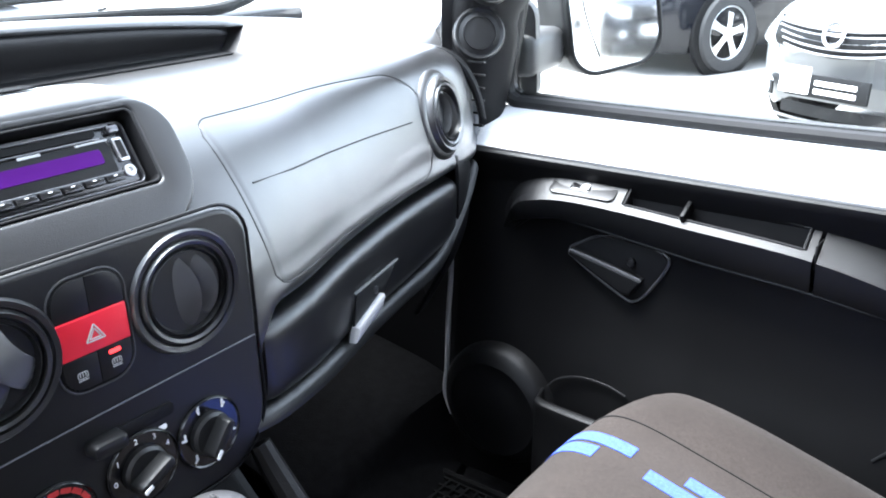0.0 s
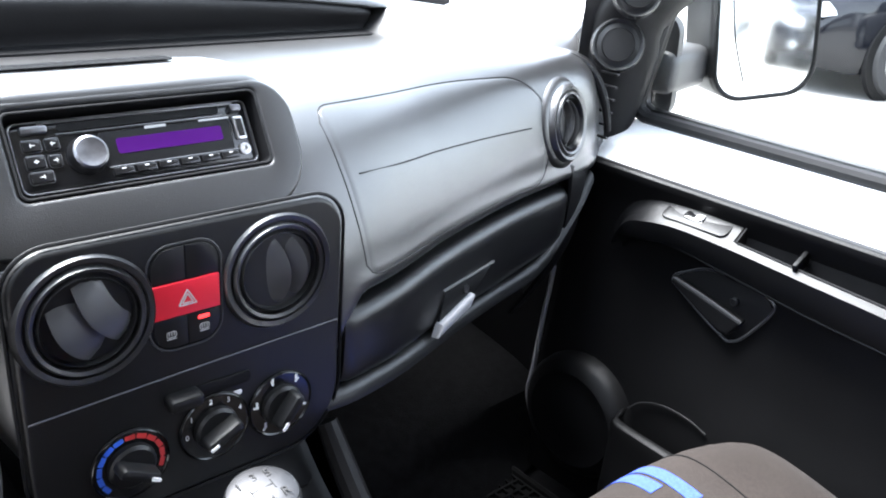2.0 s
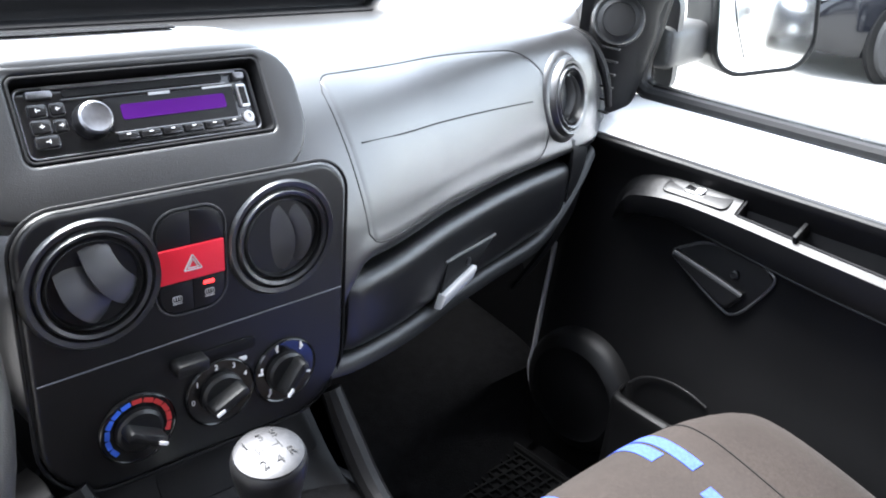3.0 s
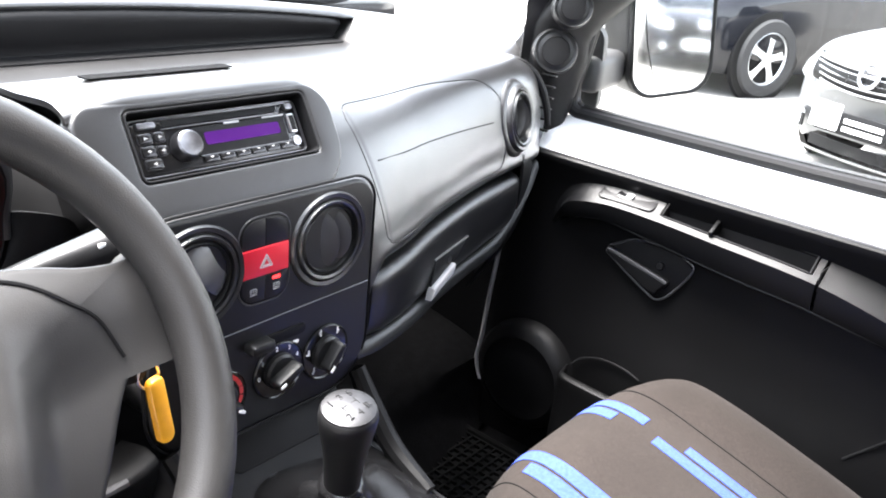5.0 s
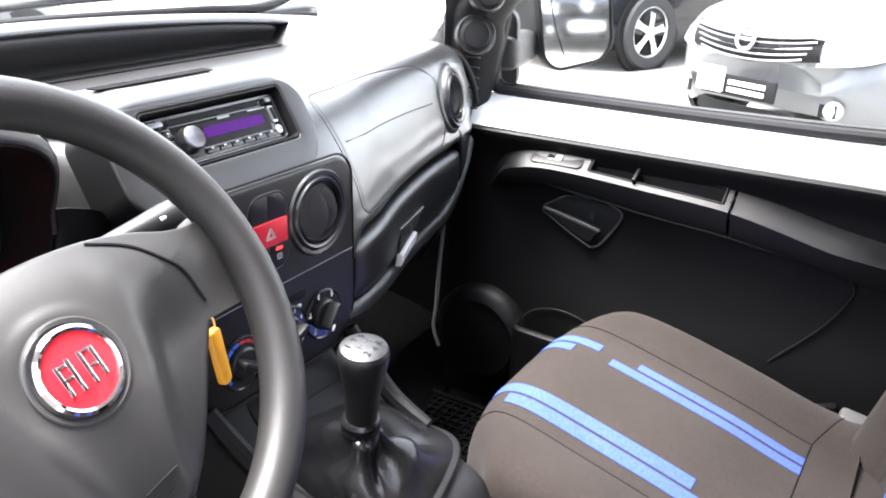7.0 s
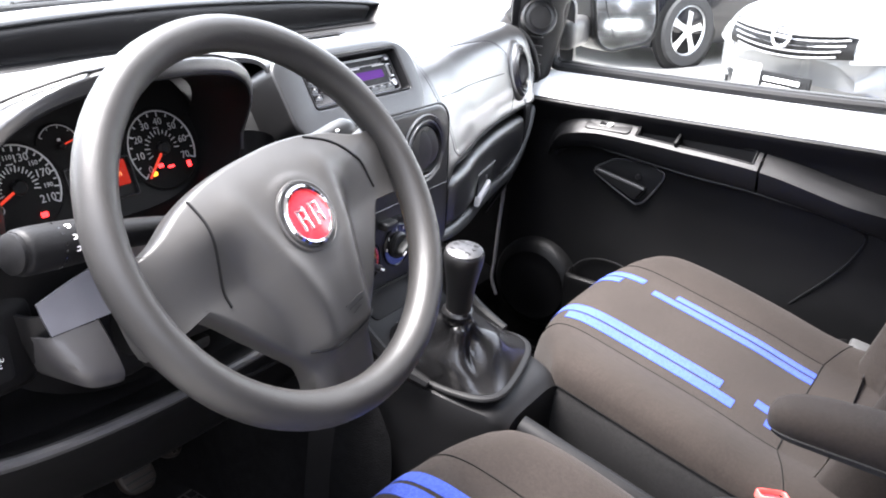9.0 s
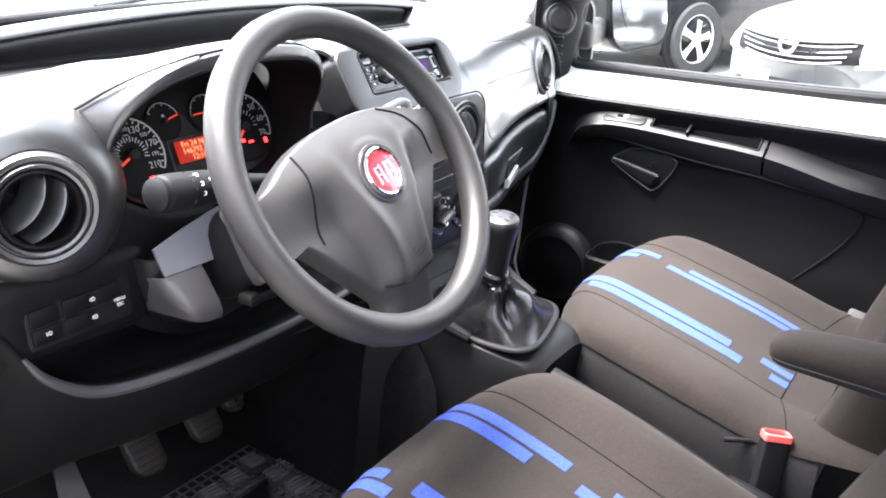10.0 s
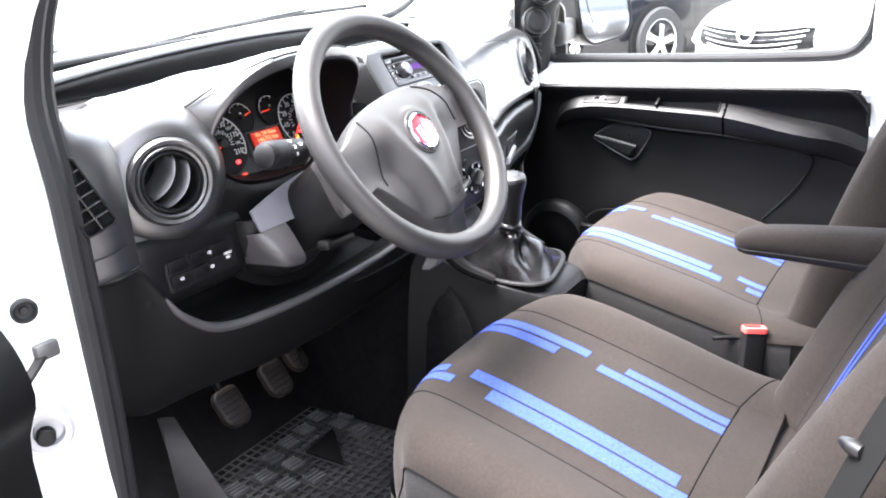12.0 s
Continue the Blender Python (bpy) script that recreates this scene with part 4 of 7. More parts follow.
    # Lip is lighter than the knee panel, its highlight put into the grey
    part("tray_lip", tube([(-0.640, 0.560, 0.935), (-0.618, 0.558, 0.901), (-0.57, 0.556, 0.866), (-0.50, 0.542, 0.8565), (-0.40, 0.522, 0.8600), (-0.28, 0.507, 0.8695), (-0.16, 0.502, 0.882)], [0.003, 0.0055, 0.0070, 0.0070, 0.0065, 0.006, 0.005], 10, 5), TONEGREY, dash, "smooth tray lip, lighter grey to carry its highlight")
    tray = [[(x, 0.592 - 0.09 * ease(-0.60, -0.28, x), 0.852), (x, 0.60, 0.846), (x, 0.66, 0.858), (x, 0.67, 0.90), (x, 0.66, 0.96), (x, 0.62, 1.0)] for x in (-0.66, -0.58, -0.45, -0.30, -0.14)]
    part("tray", thick(loft(tray, 2, 3), 0.004), DARK, dash)


driver_end()
# ---- steering wheel ----
TILT_W = radians(31.8)
HUB = Matrix.Translation((-0.366, 0.345, 1.1075)) @ Matrix(((1, 0, 0), (0, math.sin(TILT_W), -math.cos(TILT_W)), (0, math.cos(TILT_W), math.sin(TILT_W)))).to_4x4() @ pose(0, 0, 0, 0, 0, 9)


def steering_wheel():
    w = thing("steering_wheel", "black three-spoke steering wheel with a red round emblem", "steering wheel", HUB.translation)
    R, n = 0.168, 72
    rows = []
    for k in range(n + 1):
        a = 2 * math.pi * k / n
        c, s = math.cos(a), math.sin(a)
        fat = 1.0 + 0.10 * max(0, math.cos(2 * (a - 0.9))) + 0.08 * max(0, math.cos(2 * (a + 0.9)))
        rows.append([(c * (R + 0.0150 * fat * math.cos(t)), s * (R + 0.0150 * fat * math.cos(t)), 0.0175 * math.sin(t)) for t in [2 * math.pi * j / 16 for j in range(16)]])
    part("rim", move(grid(rows, close=True), HUB), RIMFOAM, w, "worn charcoal foam rim")
    half = [(0.166, 0.034), (0.150, 0.029), (0.125, 0.034), (0.098, 0.046), (0.068, 0.055), (0.034, 0.060), (0.0, 0.061)]
    low = [(0.168, -0.036), (0.152, -0.028), (0.136, -0.024), (0.118, -0.030), (0.100, -0.048), (0.080, -0.074), (0.058, -0.100), (0.042, -0.120), (0.034, -0.138), (0.036, -0.158), (0.042, -0.170), (0.0, -0.170)]
    low_right = [(0.168, -0.036), (0.154, -0.030), (0.140, -0.028), (0.124, -0.034), (0.110, -0.050), (0.094, -0.074), (0.076, -0.100), (0.058, -0.122), (0.044, -0.140), (0.040, -0.158), (0.044, -0.170)]
    ring = half + [(-x, y) for x, y in reversed(half[:-1])] + [(-x, y) for x, y in low] + list(reversed(low_right))
    ring = [(p.x, p.y) for p in spline([(x, y, 0) for x, y in ring + ring[:1]], 5)[:-1]]
    ex, ey = 0.0076, -0.0095

    def skin(x, y):
        """Height of the hub cover: a domed shield with two soft ridges, hollow flanks below the spokes."""
        r = math.hypot(x, (y + 0.01) * 1.05)
        z = 0.0172 * (1 - (min(r, 0.17) / 0.17) ** 1.9) - 0.004
        w = 0.024 + 0.030 * ease(-0.10, 0.03, y)
        d = max(0.0, min(1.0, (abs(x - 0.006) - w) / 0.034))
        z -= 0.020 * d * d * (3 - 2 * d) * ease(0.030, -0.035, y) * (1 - 0.45 * ease(0.080, 0.150, abs(x)))
        z -= 0.012 * ease(-0.112, -0.135, y) + 0.013 * (max(0.0, y - 0.010) / 0.050) ** 2 + 0.014 * (max(0.0, -0.035 - y) / 0.085) ** 1.6
        return z + 0.0022 * math.exp(-((abs(x - 0.006) - w) / 0.010) ** 2) * ease(0.05, 0.02, y)

    flat_z = skin(ex, ey) - 0.0005

    def dome(x, y):
        f = ease(0.043, 0.033, math.hypot(x - ex, y - ey))
        return skin(x, y) * (1 - f) + flat_z * f

    rows = []
    for s, lift in [(0.012 + 0.965 * k / 34, 0) for k in range(35)] + [(0.990, -0.0015), (0.998, -0.004), (1.0, -0.008), (1.0, -0.018), (0.97, -0.030)]:
        rows.append([(x * s, (y + 0.02) * s - 0.02, dome(x * s, (y + 0.02) * s - 0.02) + lift) for x, y in ring])
    pad = part("hub_cover", move(grid(rows, close=True, caps=True), HUB), WHEEL, w, "moulded airbag cover with three spokes", 60)

    def crease(pts, r=0.0013):
        fine = spline([(x, y, 0) for x, y in pts], 10)
        return move(tube([(p.x, p.y, dome(p.x, p.y) + 0.0003) for p in fine], r, 6, 1), HUB)
    part("parting_line", crease([(-0.081, 0.049), (-0.083, 0.02), (-0.086, -0.005), (-0.090, -0.026), (-0.090, -0.040)]), DARK, pad)
    part("parting_line", crease([(0.066, 0.052), (0.088, 0.038), (0.104, 0.020), (0.117, 0.004), (0.124, -0.022)]), DARK, pad)
    part("parting_line", crease([(-0.040, -0.112), (-0.024, -0.120), (0.0, -0.123), (0.024, -0.121), (0.040, -0.116)]), DARK, pad)
    for k in range(3):
        part("embossed_mark", crease([(0.004 + 0.004 * k, -0.096 - 0.005 * k), (0.030 - 0.004 * k, -0.094 - 0.005 * k)], 0.0006), PANEL, pad)
    q = HUB @ Matrix.Translation((ex, ey, flat_z + 0.001))
    e = part("emblem", lathe([(0.0330, -0.004), (0.0325, 0.0005), (0.0315, 0.001), (0.029, -0.001)], q, 48), WHEEL, w, "round red emblem in a chrome ring")
    part("chrome_ring", lathe([(0.0225, 0.001), (0.0232, 0.0035), (0.0250, 0.0045), (0.0272, 0.003), (0.0282, -0.001)], q, 48, False), CHROME, e)
    part("red_disc", lathe([(0.0236, 0.0), (0.0236, 0.0018), (0.012, 0.003), (0.0005, 0.0034)], q, 40), BADGE, e)
    for x, h in ((-0.0125, 0.020), (-0.0045, 0.022), (0.004, 0.022), (0.012, 0.020)):
        part("badge_bar", prism(outline(0.0028, h, 0.0008, 2, x, -0.001), 0.0012, q @ Matrix.Translation((0, 0, 0.0024)), 0.0004), CHROME, e)
    for x, y in ((-0.009, 0.007), (0.008, 0.008), (0.008, -0.002), (-0.009, -0.001)):
        part("badge_bar", prism(outline(0.006, 0.0022, 0.0006, 2, x, y), 0.0012, q @ Matrix.Translation((0, 0, 0.0026)), 0.0004), CHROME, e)


steering_wheel()


def steering_column():
    c = thing("steering_column", "grey steering column shroud with two stalks and ignition", "steering column", (-0.36, 0.45, 1.04))
    ax = Vector((0, math.cos(TILT_W), -math.sin(TILT_W)))
    o = HUB.translation
    rows = []
    for d, w, h in ((0.035, 0.050, 0.050), (0.05, 0.058, 0.056), (0.10, 0.066, 0.062), (0.16, 0.068, 0.064), (0.23, 0.062, 0.06)):
        ctr = o + ax * d + Vector((0, 0, -0.012))
        rows.append([ctr + Vector((w * math.copysign(abs(math.cos(t)) ** 0.6, math.cos(t)), 0, h * math.copysign(abs(math.sin(t)) ** 0.6, math.sin(t)))) for t in [2 * math.pi * k / 20 for k in range(20)]])
    part("shroud", loft(rows, 3, 1, True, True), DARK, c)
    rows = [[(-0.496, 0.534, 1.014), (-0.46, 0.534, 1.026), (-0.418, 0.536, 1.036), (-0.37, 0.545, 1.040)],
            [(-0.494, 0.530, 0.999), (-0.457, 0.527, 1.005), (-0.414, 0.526, 1.010), (-0.37, 0.53, 1.012)],
            [(-0.491, 0.525, 0.983), (-0.455, 0.519, 0.986), (-0.411, 0.515, 0.988), (-0.37, 0.515, 0.990)]]
    # Paler grey stands for the light on this half of the shroud
    part("upper_shroud", thick(grid(rows), 0.004), GREYP, c, "column shroud side in paler grey for the light on it")
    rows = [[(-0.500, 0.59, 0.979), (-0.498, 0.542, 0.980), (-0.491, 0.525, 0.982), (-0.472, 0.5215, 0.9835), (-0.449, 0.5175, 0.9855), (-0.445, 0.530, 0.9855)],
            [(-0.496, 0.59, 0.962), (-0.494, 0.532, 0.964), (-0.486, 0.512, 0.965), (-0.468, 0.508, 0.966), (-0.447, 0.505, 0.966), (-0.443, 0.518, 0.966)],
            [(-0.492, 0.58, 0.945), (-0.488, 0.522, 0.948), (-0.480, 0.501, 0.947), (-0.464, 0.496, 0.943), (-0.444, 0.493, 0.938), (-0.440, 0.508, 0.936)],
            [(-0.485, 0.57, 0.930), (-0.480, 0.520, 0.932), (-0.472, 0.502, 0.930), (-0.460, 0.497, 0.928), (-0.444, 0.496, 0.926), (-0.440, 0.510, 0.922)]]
    # Darker grey stands for the shade on the lower half
    part("lower_shroud", thick(loft(rows, 3, 2), 0.003), TONEGREY, c, "lower half of the column shroud, darkened for its shade")
    bowl = []
    for k in range(13):
        a = math.pi * (1.0 + k / 12)
        bowl.append([(-0.40 + 0.108 * math.cos(a), 0.585, 1.0 + 0.115 * math.sin(a)), (-0.40 + 0.103 * math.cos(a), 0.555, 1.0 + 0.108 * math.sin(a)), (-0.40 + 0.094 * math.cos(a), 0.538, 1.0 + 0.094 * math.sin(a)), (-0.40 + 0.06 * math.cos(a), 0.53, 1.0 + 0.055 * math.sin(a)), (-0.40, 0.53, 1.0)])
    part("column_gaiter", thick(loft(bowl, 1, 3), 0.004), DARK, c)
    part("adjuster_lever", box(-0.398, 0.470, 0.948, 0.075, 0.022, 0.014, 0.005, m=pose(0, 0, 0, 0, 6, 8)), LOWTRIM, c)
    st = part("stalk", tube([(-0.40, 0.435, 1.086), (-0.45, 0.432, 1.096), (-0.492, 0.428, 1.104), (-0.500, 0.427, 1.106), (-0.555, 0.419, 1.1145), (-0.567, 0.417, 1.1165)], [0.010, 0.012, 0.013, 0.0170, 0.0182, 0.016], 16), DARK, c, "black indicator stalk with white symbols")
    for mx, lift, w in ((-0.523, 62, 0.0045), (-0.523, 30, 0.0050), (-0.522, 0, 0.0045), (-0.508, 40, 0.0055)):
        a = radians(lift)
        at = Vector((mx, 0.4265 - 0.13 * (-0.50 - mx), 1.1065 + 0.16 * (-0.50 - mx))) + 0.0174 * Vector((-0.1, -math.cos(a), math.sin(a)))
        part("stalk_mark", prism(outline(w, 0.0040, 0.0012, 2), 0.0008, facing(at, (-0.1, -math.cos(a), math.sin(a))), 0.0, outline(w - 0.0018, 0.0022, 0.0006, 2)), MARK, st)
    for sx in (-0.496, -0.536):
        sy, sz = 0.428 + (sx + 0.49) * 0.13, 1.104 - (sx + 0.49) * 0.16
        part("stalk_ring", lathe([(0.0160, -0.002), (0.0182, -0.001), (0.0182, 0.001), (0.0160, 0.002)], facing((sx, sy, sz), (-1, -0.13, 0.16)), 24, False), GLOSS, st)
    part("stalk_end", lathe([(0.0155, 0), (0.0155, 0.006), (0.009, 0.010), (0.001, 0.010)], facing((-0.564, 0.4175, 1.116), (-1, -0.15, 0.15)), 20), DARK, st)
    st = part("stalk", tube([(-0.32, 0.437, 1.096), (-0.27, 0.434, 1.120), (-0.225, 0.432, 1.130), (-0.196, 0.431, 1.134), (-0.184, 0.430, 1.135)], [0.010, 0.011, 0.012, 0.014, 0.011], 14), PANEL, c, "black wiper stalk with white symbols")
    for k in range(2):
        part("stalk_mark", box(-0.212 + 0.010 * k, 0.4215, 1.139 - 0.003 * k, 0.005, 0.002, 0.004, 0.0006), MARK, st)
    part("ignition", lathe([(0.018, -0.02), (0.018, 0.01), (0.012, 0.014), (0.001, 0.014)], facing((-0.288, 0.415, 1.025), (0.55, -0.80, 0.1)), 24), DARK, c)
    part("ignition_barrel", tube([(-0.30, 0.43, 1.045), (-0.255, 0.425, 1.05), (-0.225, 0.42, 1.052)], [0.022, 0.020, 0.017], 16, 3), DARK, c)
    k = thing("key", "car key in the ignition with a yellow plastic tag", "key", (-0.205, 0.412, 1.05))
    part("blade", box(-0.216, 0.417, 1.052, 0.022, 0.004, 0.008, 0.001), STEEL, k)
    part("bow", prism(outline(0.022, 0.024, 0.008), 0.006, facing((-0.203, 0.414, 1.052), (0, -1, 0.1)), 0.002), DARK, k)
    part("ring", tube([(-0.192 + 0.008 * math.sin(a), 0.408, 1.043 + 0.010 * math.cos(a)) for a in [math.pi * j / 4 for j in range(9)]], 0.0012, 6, 2), STEEL, k, "thin steel split ring")
    part("tag", prism(outline(0.013, 0.052, (0.006, 0.006, 0.004, 0.004)), 0.006, facing((-0.188, 0.404, 1.016), (0.15, -0.95, 0.1), (-0.10, 0, 1)), 0.0022), YELLOW, k, "yellow plastic key tag")


steering_column()


# ---- seats ----
def cushion_point(u, v):
    """Seat cushion skin about the seat's own origin: u across from -1 to 1, v from the back (0) to the front and down (1)."""
    pts = [(-0.40, -0.105), (-0.30, -0.108), (-0.21, -0.098), (-0.10, -0.062), (0.0, -0.031), (0.08, -0.010), (0.125, -0.004), (0.155, -0.010), (0.176, -0.030), (0.186, -0.062), (0.182, -0.11), (0.166, -0.17)]
    k = v * (len(pts) - 1)
    i = min(int(k), len(pts) - 2)
    f = k - i
    ext = [pts[max(i - 1, 0)], pts[i], pts[i + 1], pts[min(i + 2, len(pts) - 1)]]
    y, z = (0.5 * (2 * b + (c - a) * f + (2 * a - 5 * b + 4 * c - d) * f * f + (3 * b - a - 3 * c + d) * f ** 3) for a, b, c, d in zip(*ext))
    a = abs(u)
    front = ease(0.35, 0.75, v)
    x = u * (0.262 - 0.012 * front * a)
    if a < 0.55:
        rear = -0.006 * (a / 0.55) ** 2
    elif a < 0.83:
        rear = -0.006 + 0.016 * math.sin((a - 0.55) / 0.28 * math.pi / 2)
    else:
        rear = 0.010 - 0.042 * (0.25 + 0.75 * ease(0.0, 0.3, v)) * (1 - math.sqrt(max(0, 1 - ((a - 0.83) / 0.17) ** 2)))
    nose = -0.012 * a ** 3 - 0.036 * (1 - math.sqrt(max(0, 1 - max(0, (a - 0.62) / 0.38) ** 2)))
    crown = rear * (1 - front) + nose * front
    y -= (0.075 if u < 0 else 0.035) * front * a ** 3
    z += crown - 0.004 * front * a ** 2
    return Vector((x, y, z))


def strip_on(surface, u0, u1, v0, v1, n=22, lift=0.0006):
    """A woven stripe lying on a skin between two u and two v."""
    rows = []
    for k in range(n + 1):
        v = v0 + (v1 - v0) * k / n
        row = []
        for u in (u0, (u0 + u1) / 2, u1):
            p = surface(u, v)
            nrm = (surface(u + 0.01, v) - surface(u - 0.01, v)).cross(surface(u, min(1, v + 0.01)) - surface(u, v - 0.01)).normalized()
            if nrm.z + 0.6 * nrm.y < 0:
                nrm.negate()
            row.append(p + nrm * lift)
        rows.append(row)
    bm = grid(rows)
    return thick(bm, 0.0006)


def back_point(u, v, foot=-0.31, shift=0.0, tip=29.8):
    """Backrest front skin: u across, v from the foot (0) to the shoulders (1)."""
    a = abs(u)
    s = 0.62 * v
    lean = radians(tip)
    w = blend([(0, 0.226), (0.35, 0.280), (0.7, 0.272), (1.0, 0.20)], v)
    worn = 0.80 if u < 0 else 1.0
    w *= 0.95 if u < 0 else 1.0
    bol = 0.056 * worn * math.sin(max(0, min(1, (a - 0.50) / 0.33)) * math.pi / 2) * (1 - 0.5 * v) if a < 0.83 else 0.056 * worn * (1 - 0.5 * v) - 0.10 * (1 - math.sqrt(max(0, 1 - ((a - 0.83) / 0.17) ** 2)))
    belly = 0.018 * math.sin(math.pi * min(1, v * 1.1))
    f = bol + belly
    top = -0.05 * max(0, (v - 0.88) / 0.12) ** 2
    return Vector((u * w + shift, foot + f * math.cos(lean) - s * math.sin(lean) + top + 0.012, -0.125 + s * math.cos(lean) + f * math.sin(lean)))


def seat(name, x, y, z, label, stripes, back_stripes, armrest, foot, shift=0.0, tip=29.8, sink=0.0):
    t = thing(name, label, "car seat", (x, y, 0.43))
    o = Vector((x, y, z))

    def top(u, v):
        p = cushion_point(u, v)
        return o + p - Vector((0, 0, sink * ease(-0.16, 0.06, p.y)))
    us = [-1, -0.985, -0.95, -0.9, -0.84, -0.76, -0.66, -0.58, -0.54, -0.4, -0.2, 0, 0.2, 0.4, 0.54, 0.58, 0.66, 0.76, 0.84, 0.9, 0.95, 0.985, 1]
    rows = []
    for k in range(41):
        v = k / 40
        line = [top(u, v) for u in us]
        rows.append(line)
    cush = part("cushion", grid(rows), CLOTH, t, "brown-grey cloth cushion with blue stripes", 60)
    for s, e in ((-1, 0), (1, -1)):
        edge = [r[e] for r in rows[4:]]
        part("side_panel", grid([[p + Vector((-s * 0.006, 0, 0.004)), p + Vector((-s * 0.001, 0, -0.004)), p + Vector((s * 0.002, 0, -0.02)), p + Vector((s * 0.002, 0, -0.055)), p + Vector((-s * 0.008, 0, -0.11))] for p in edge]), SIDECLOTH, cush, "dark grey cloth side of the cushion", 60)
        part("seam", tube([p + Vector((s * 0.0005, 0, -0.001)) for p in edge[:26]], 0.0008, 6, 1), SEAM, cush)
    for s in (-1, 1):
        part("seam", tube([top(s * 0.56, 0.185 + 0.545 * k / 24) + Vector((0, 0, 0.0004)) for k in range(25)], 0.0010, 6, 1), SEAM, cush)
        part("seam", tube([top(s * (0.56 + 0.36 * k / 10), 0.185 - 0.003 * k) + Vector((0, 0, 0.0004)) for k in range(11)], 0.0008, 6, 1), SEAM, cush)
    part("seam", tube([top(-0.56 + 1.12 * k / 8, 0.185) + Vector((0, 0, 0.0004)) for k in range(9)], 0.0010, 6, 1), SEAM, cush)
    for u0, u1, v0, v1 in stripes:
        part("blue_stripe", strip_on(top, u0, u1, v0, v1), BLUE, cush, "bright blue woven stripe")
    side = []
    for k in range(33):
        a = math.pi * 2 * k / 32
        c, s_ = math.cos(a), math.sin(a)
        q = (math.copysign(abs(c) ** 0.35, c), math.copysign(abs(s_) ** 0.35, s_))
        side.append([o + Vector((0.250 * q[0], -0.02 + (0.250 if q[1] < 0 else 0.205) * q[1] - 0.03 * max(0, q[1]) * abs(q[0]) ** 3, h)) for h in (-0.10 if q[1] <= 0.2 else -0.12, -0.20, -0.28)])
    part("seat_base", grid(side), SIDECLOTH, t, "dark cloth seat valance")
    part("seat_floor", box(x, y - 0.02, z - 0.255, 0.46, 0.44, 0.04, 0.01), DARK, t)
    for s in (-1, 1):
        part("runner", box(x + s * 0.18, y - 0.02, 0.448, 0.045, 0.50, 0.04, 0.006), DARK, t)
    vs = [k / 24 for k in range(25)]
    front = [[o + back_point(u, v, foot, shift, tip) for u in us] for v in vs]
    rows = []
    for r, v in zip(front, vs):
        dep = 0.10 - 0.04 * v
        rows.append([r[0] + Vector((0.05, -dep, -0.02))] + [r[0] + Vector((-0.006, -dep * 0.5, 0))] + r + [r[-1] + Vector((0.006, -dep * 0.5, 0))] + [r[-1] + Vector((-0.05, -dep, -0.02))])
    back = part("backrest", grid(rows, close=True, caps=True), CLOTH, t, "brown-grey cloth backrest with blue stripes", 60)
    for s in (-1, 1):
        part("seam", tube([o + back_point(s * 0.53, v / 20, foot, shift, tip) + Vector((0, 0.0012, 0.0004)) for v in range(0, 20)], 0.0010, 6, 1), SEAM, back)
    for u0, u1, v0, v1 in back_stripes:
        part("blue_stripe", strip_on(lambda u, v: o + back_point(u, v, foot, shift, tip), u0, u1, v0, v1, lift=0.0008), BLUE, back, "bright blue woven stripe")
    hr = o + Vector((0, foot - 0.685 * math.sin(radians(tip)), 0.57))
    part("headrest", box(*hr, 0.25, 0.10, 0.17, 0.045, 4, m=pose(0, 0, 0, 15, 0, 0)), CLOTH, t)
    for s in (-1, 1):
        part("headrest_post", tube([hr + Vector((s * 0.06, 0.005, -0.06)), hr + Vector((s * 0.06, 0.04, -0.15))], 0.006, 8, 2), STEEL, t)
    if armrest:
        a = o + Vector((0.245, -0.12, 0))
        rows = []
        for yy, w, h, dz in ((0.155, 0.004, 0.003, 0.006), (0.150, 0.020, 0.011, 0.006), (0.130, 0.029, 0.017, 0.008), (0.08, 0.033, 0.020, 0.011), (-0.03, 0.034, 0.025, 0.013), (-0.16, 0.034, 0.030, 0.010), (-0.30, 0.033, 0.034, 0.0)):
            rows.append([a + Vector((0.008 + w * math.copysign(abs(math.cos(t_)) ** 0.7, math.cos(t_)), yy - 0.20, 0.108 + dz + h * math.copysign(abs(math.sin(t_)) ** 0.7, math.sin(t_)))) for t_ in [2 * math.pi * j / 18 for j in range(18)]])
        arm = part("armrest", loft(rows, 3, 1, True, True), CLOTH, t, "folded-down cloth armrest with a dark underside")
        under = [[a + Vector((0.008 + w * 1.02 * math.copysign(abs(math.cos(t_)) ** 0.7, math.cos(t_)), yy - 0.20, 0.1065 + dz + h * 1.06 * math.copysign(abs(math.sin(t_)) ** 0.7, math.sin(t_)))) for t_ in [math.pi * (1.08 + 0.84 * j / 10) for j in range(11)]] for yy, w, h, dz in ((0.146, 0.022, 0.012, 0.006), (0.130, 0.029, 0.017, 0.008), (0.08, 0.033, 0.020, 0.010), (-0.03, 0.034, 0.026, 0.010), (-0.16, 0.034, 0.033, 0.005), (-0.30, 0.033, 0.038, -0.006))]
        part("underside", thick(loft(under, 3, 1), 0.002), SIDECLOTH, arm, "dark underside of the armrest")
    return t


# stripes in u (across) and v (back to front)
BACK_PAIRS = [(0.34, 0.42, 0.02, 0.80), (0.20, 0.28, 0.02, 0.72), (-0.30, -0.20, 0.12, 0.9), (-0.46, -0.36, 0.2, 0.9)]
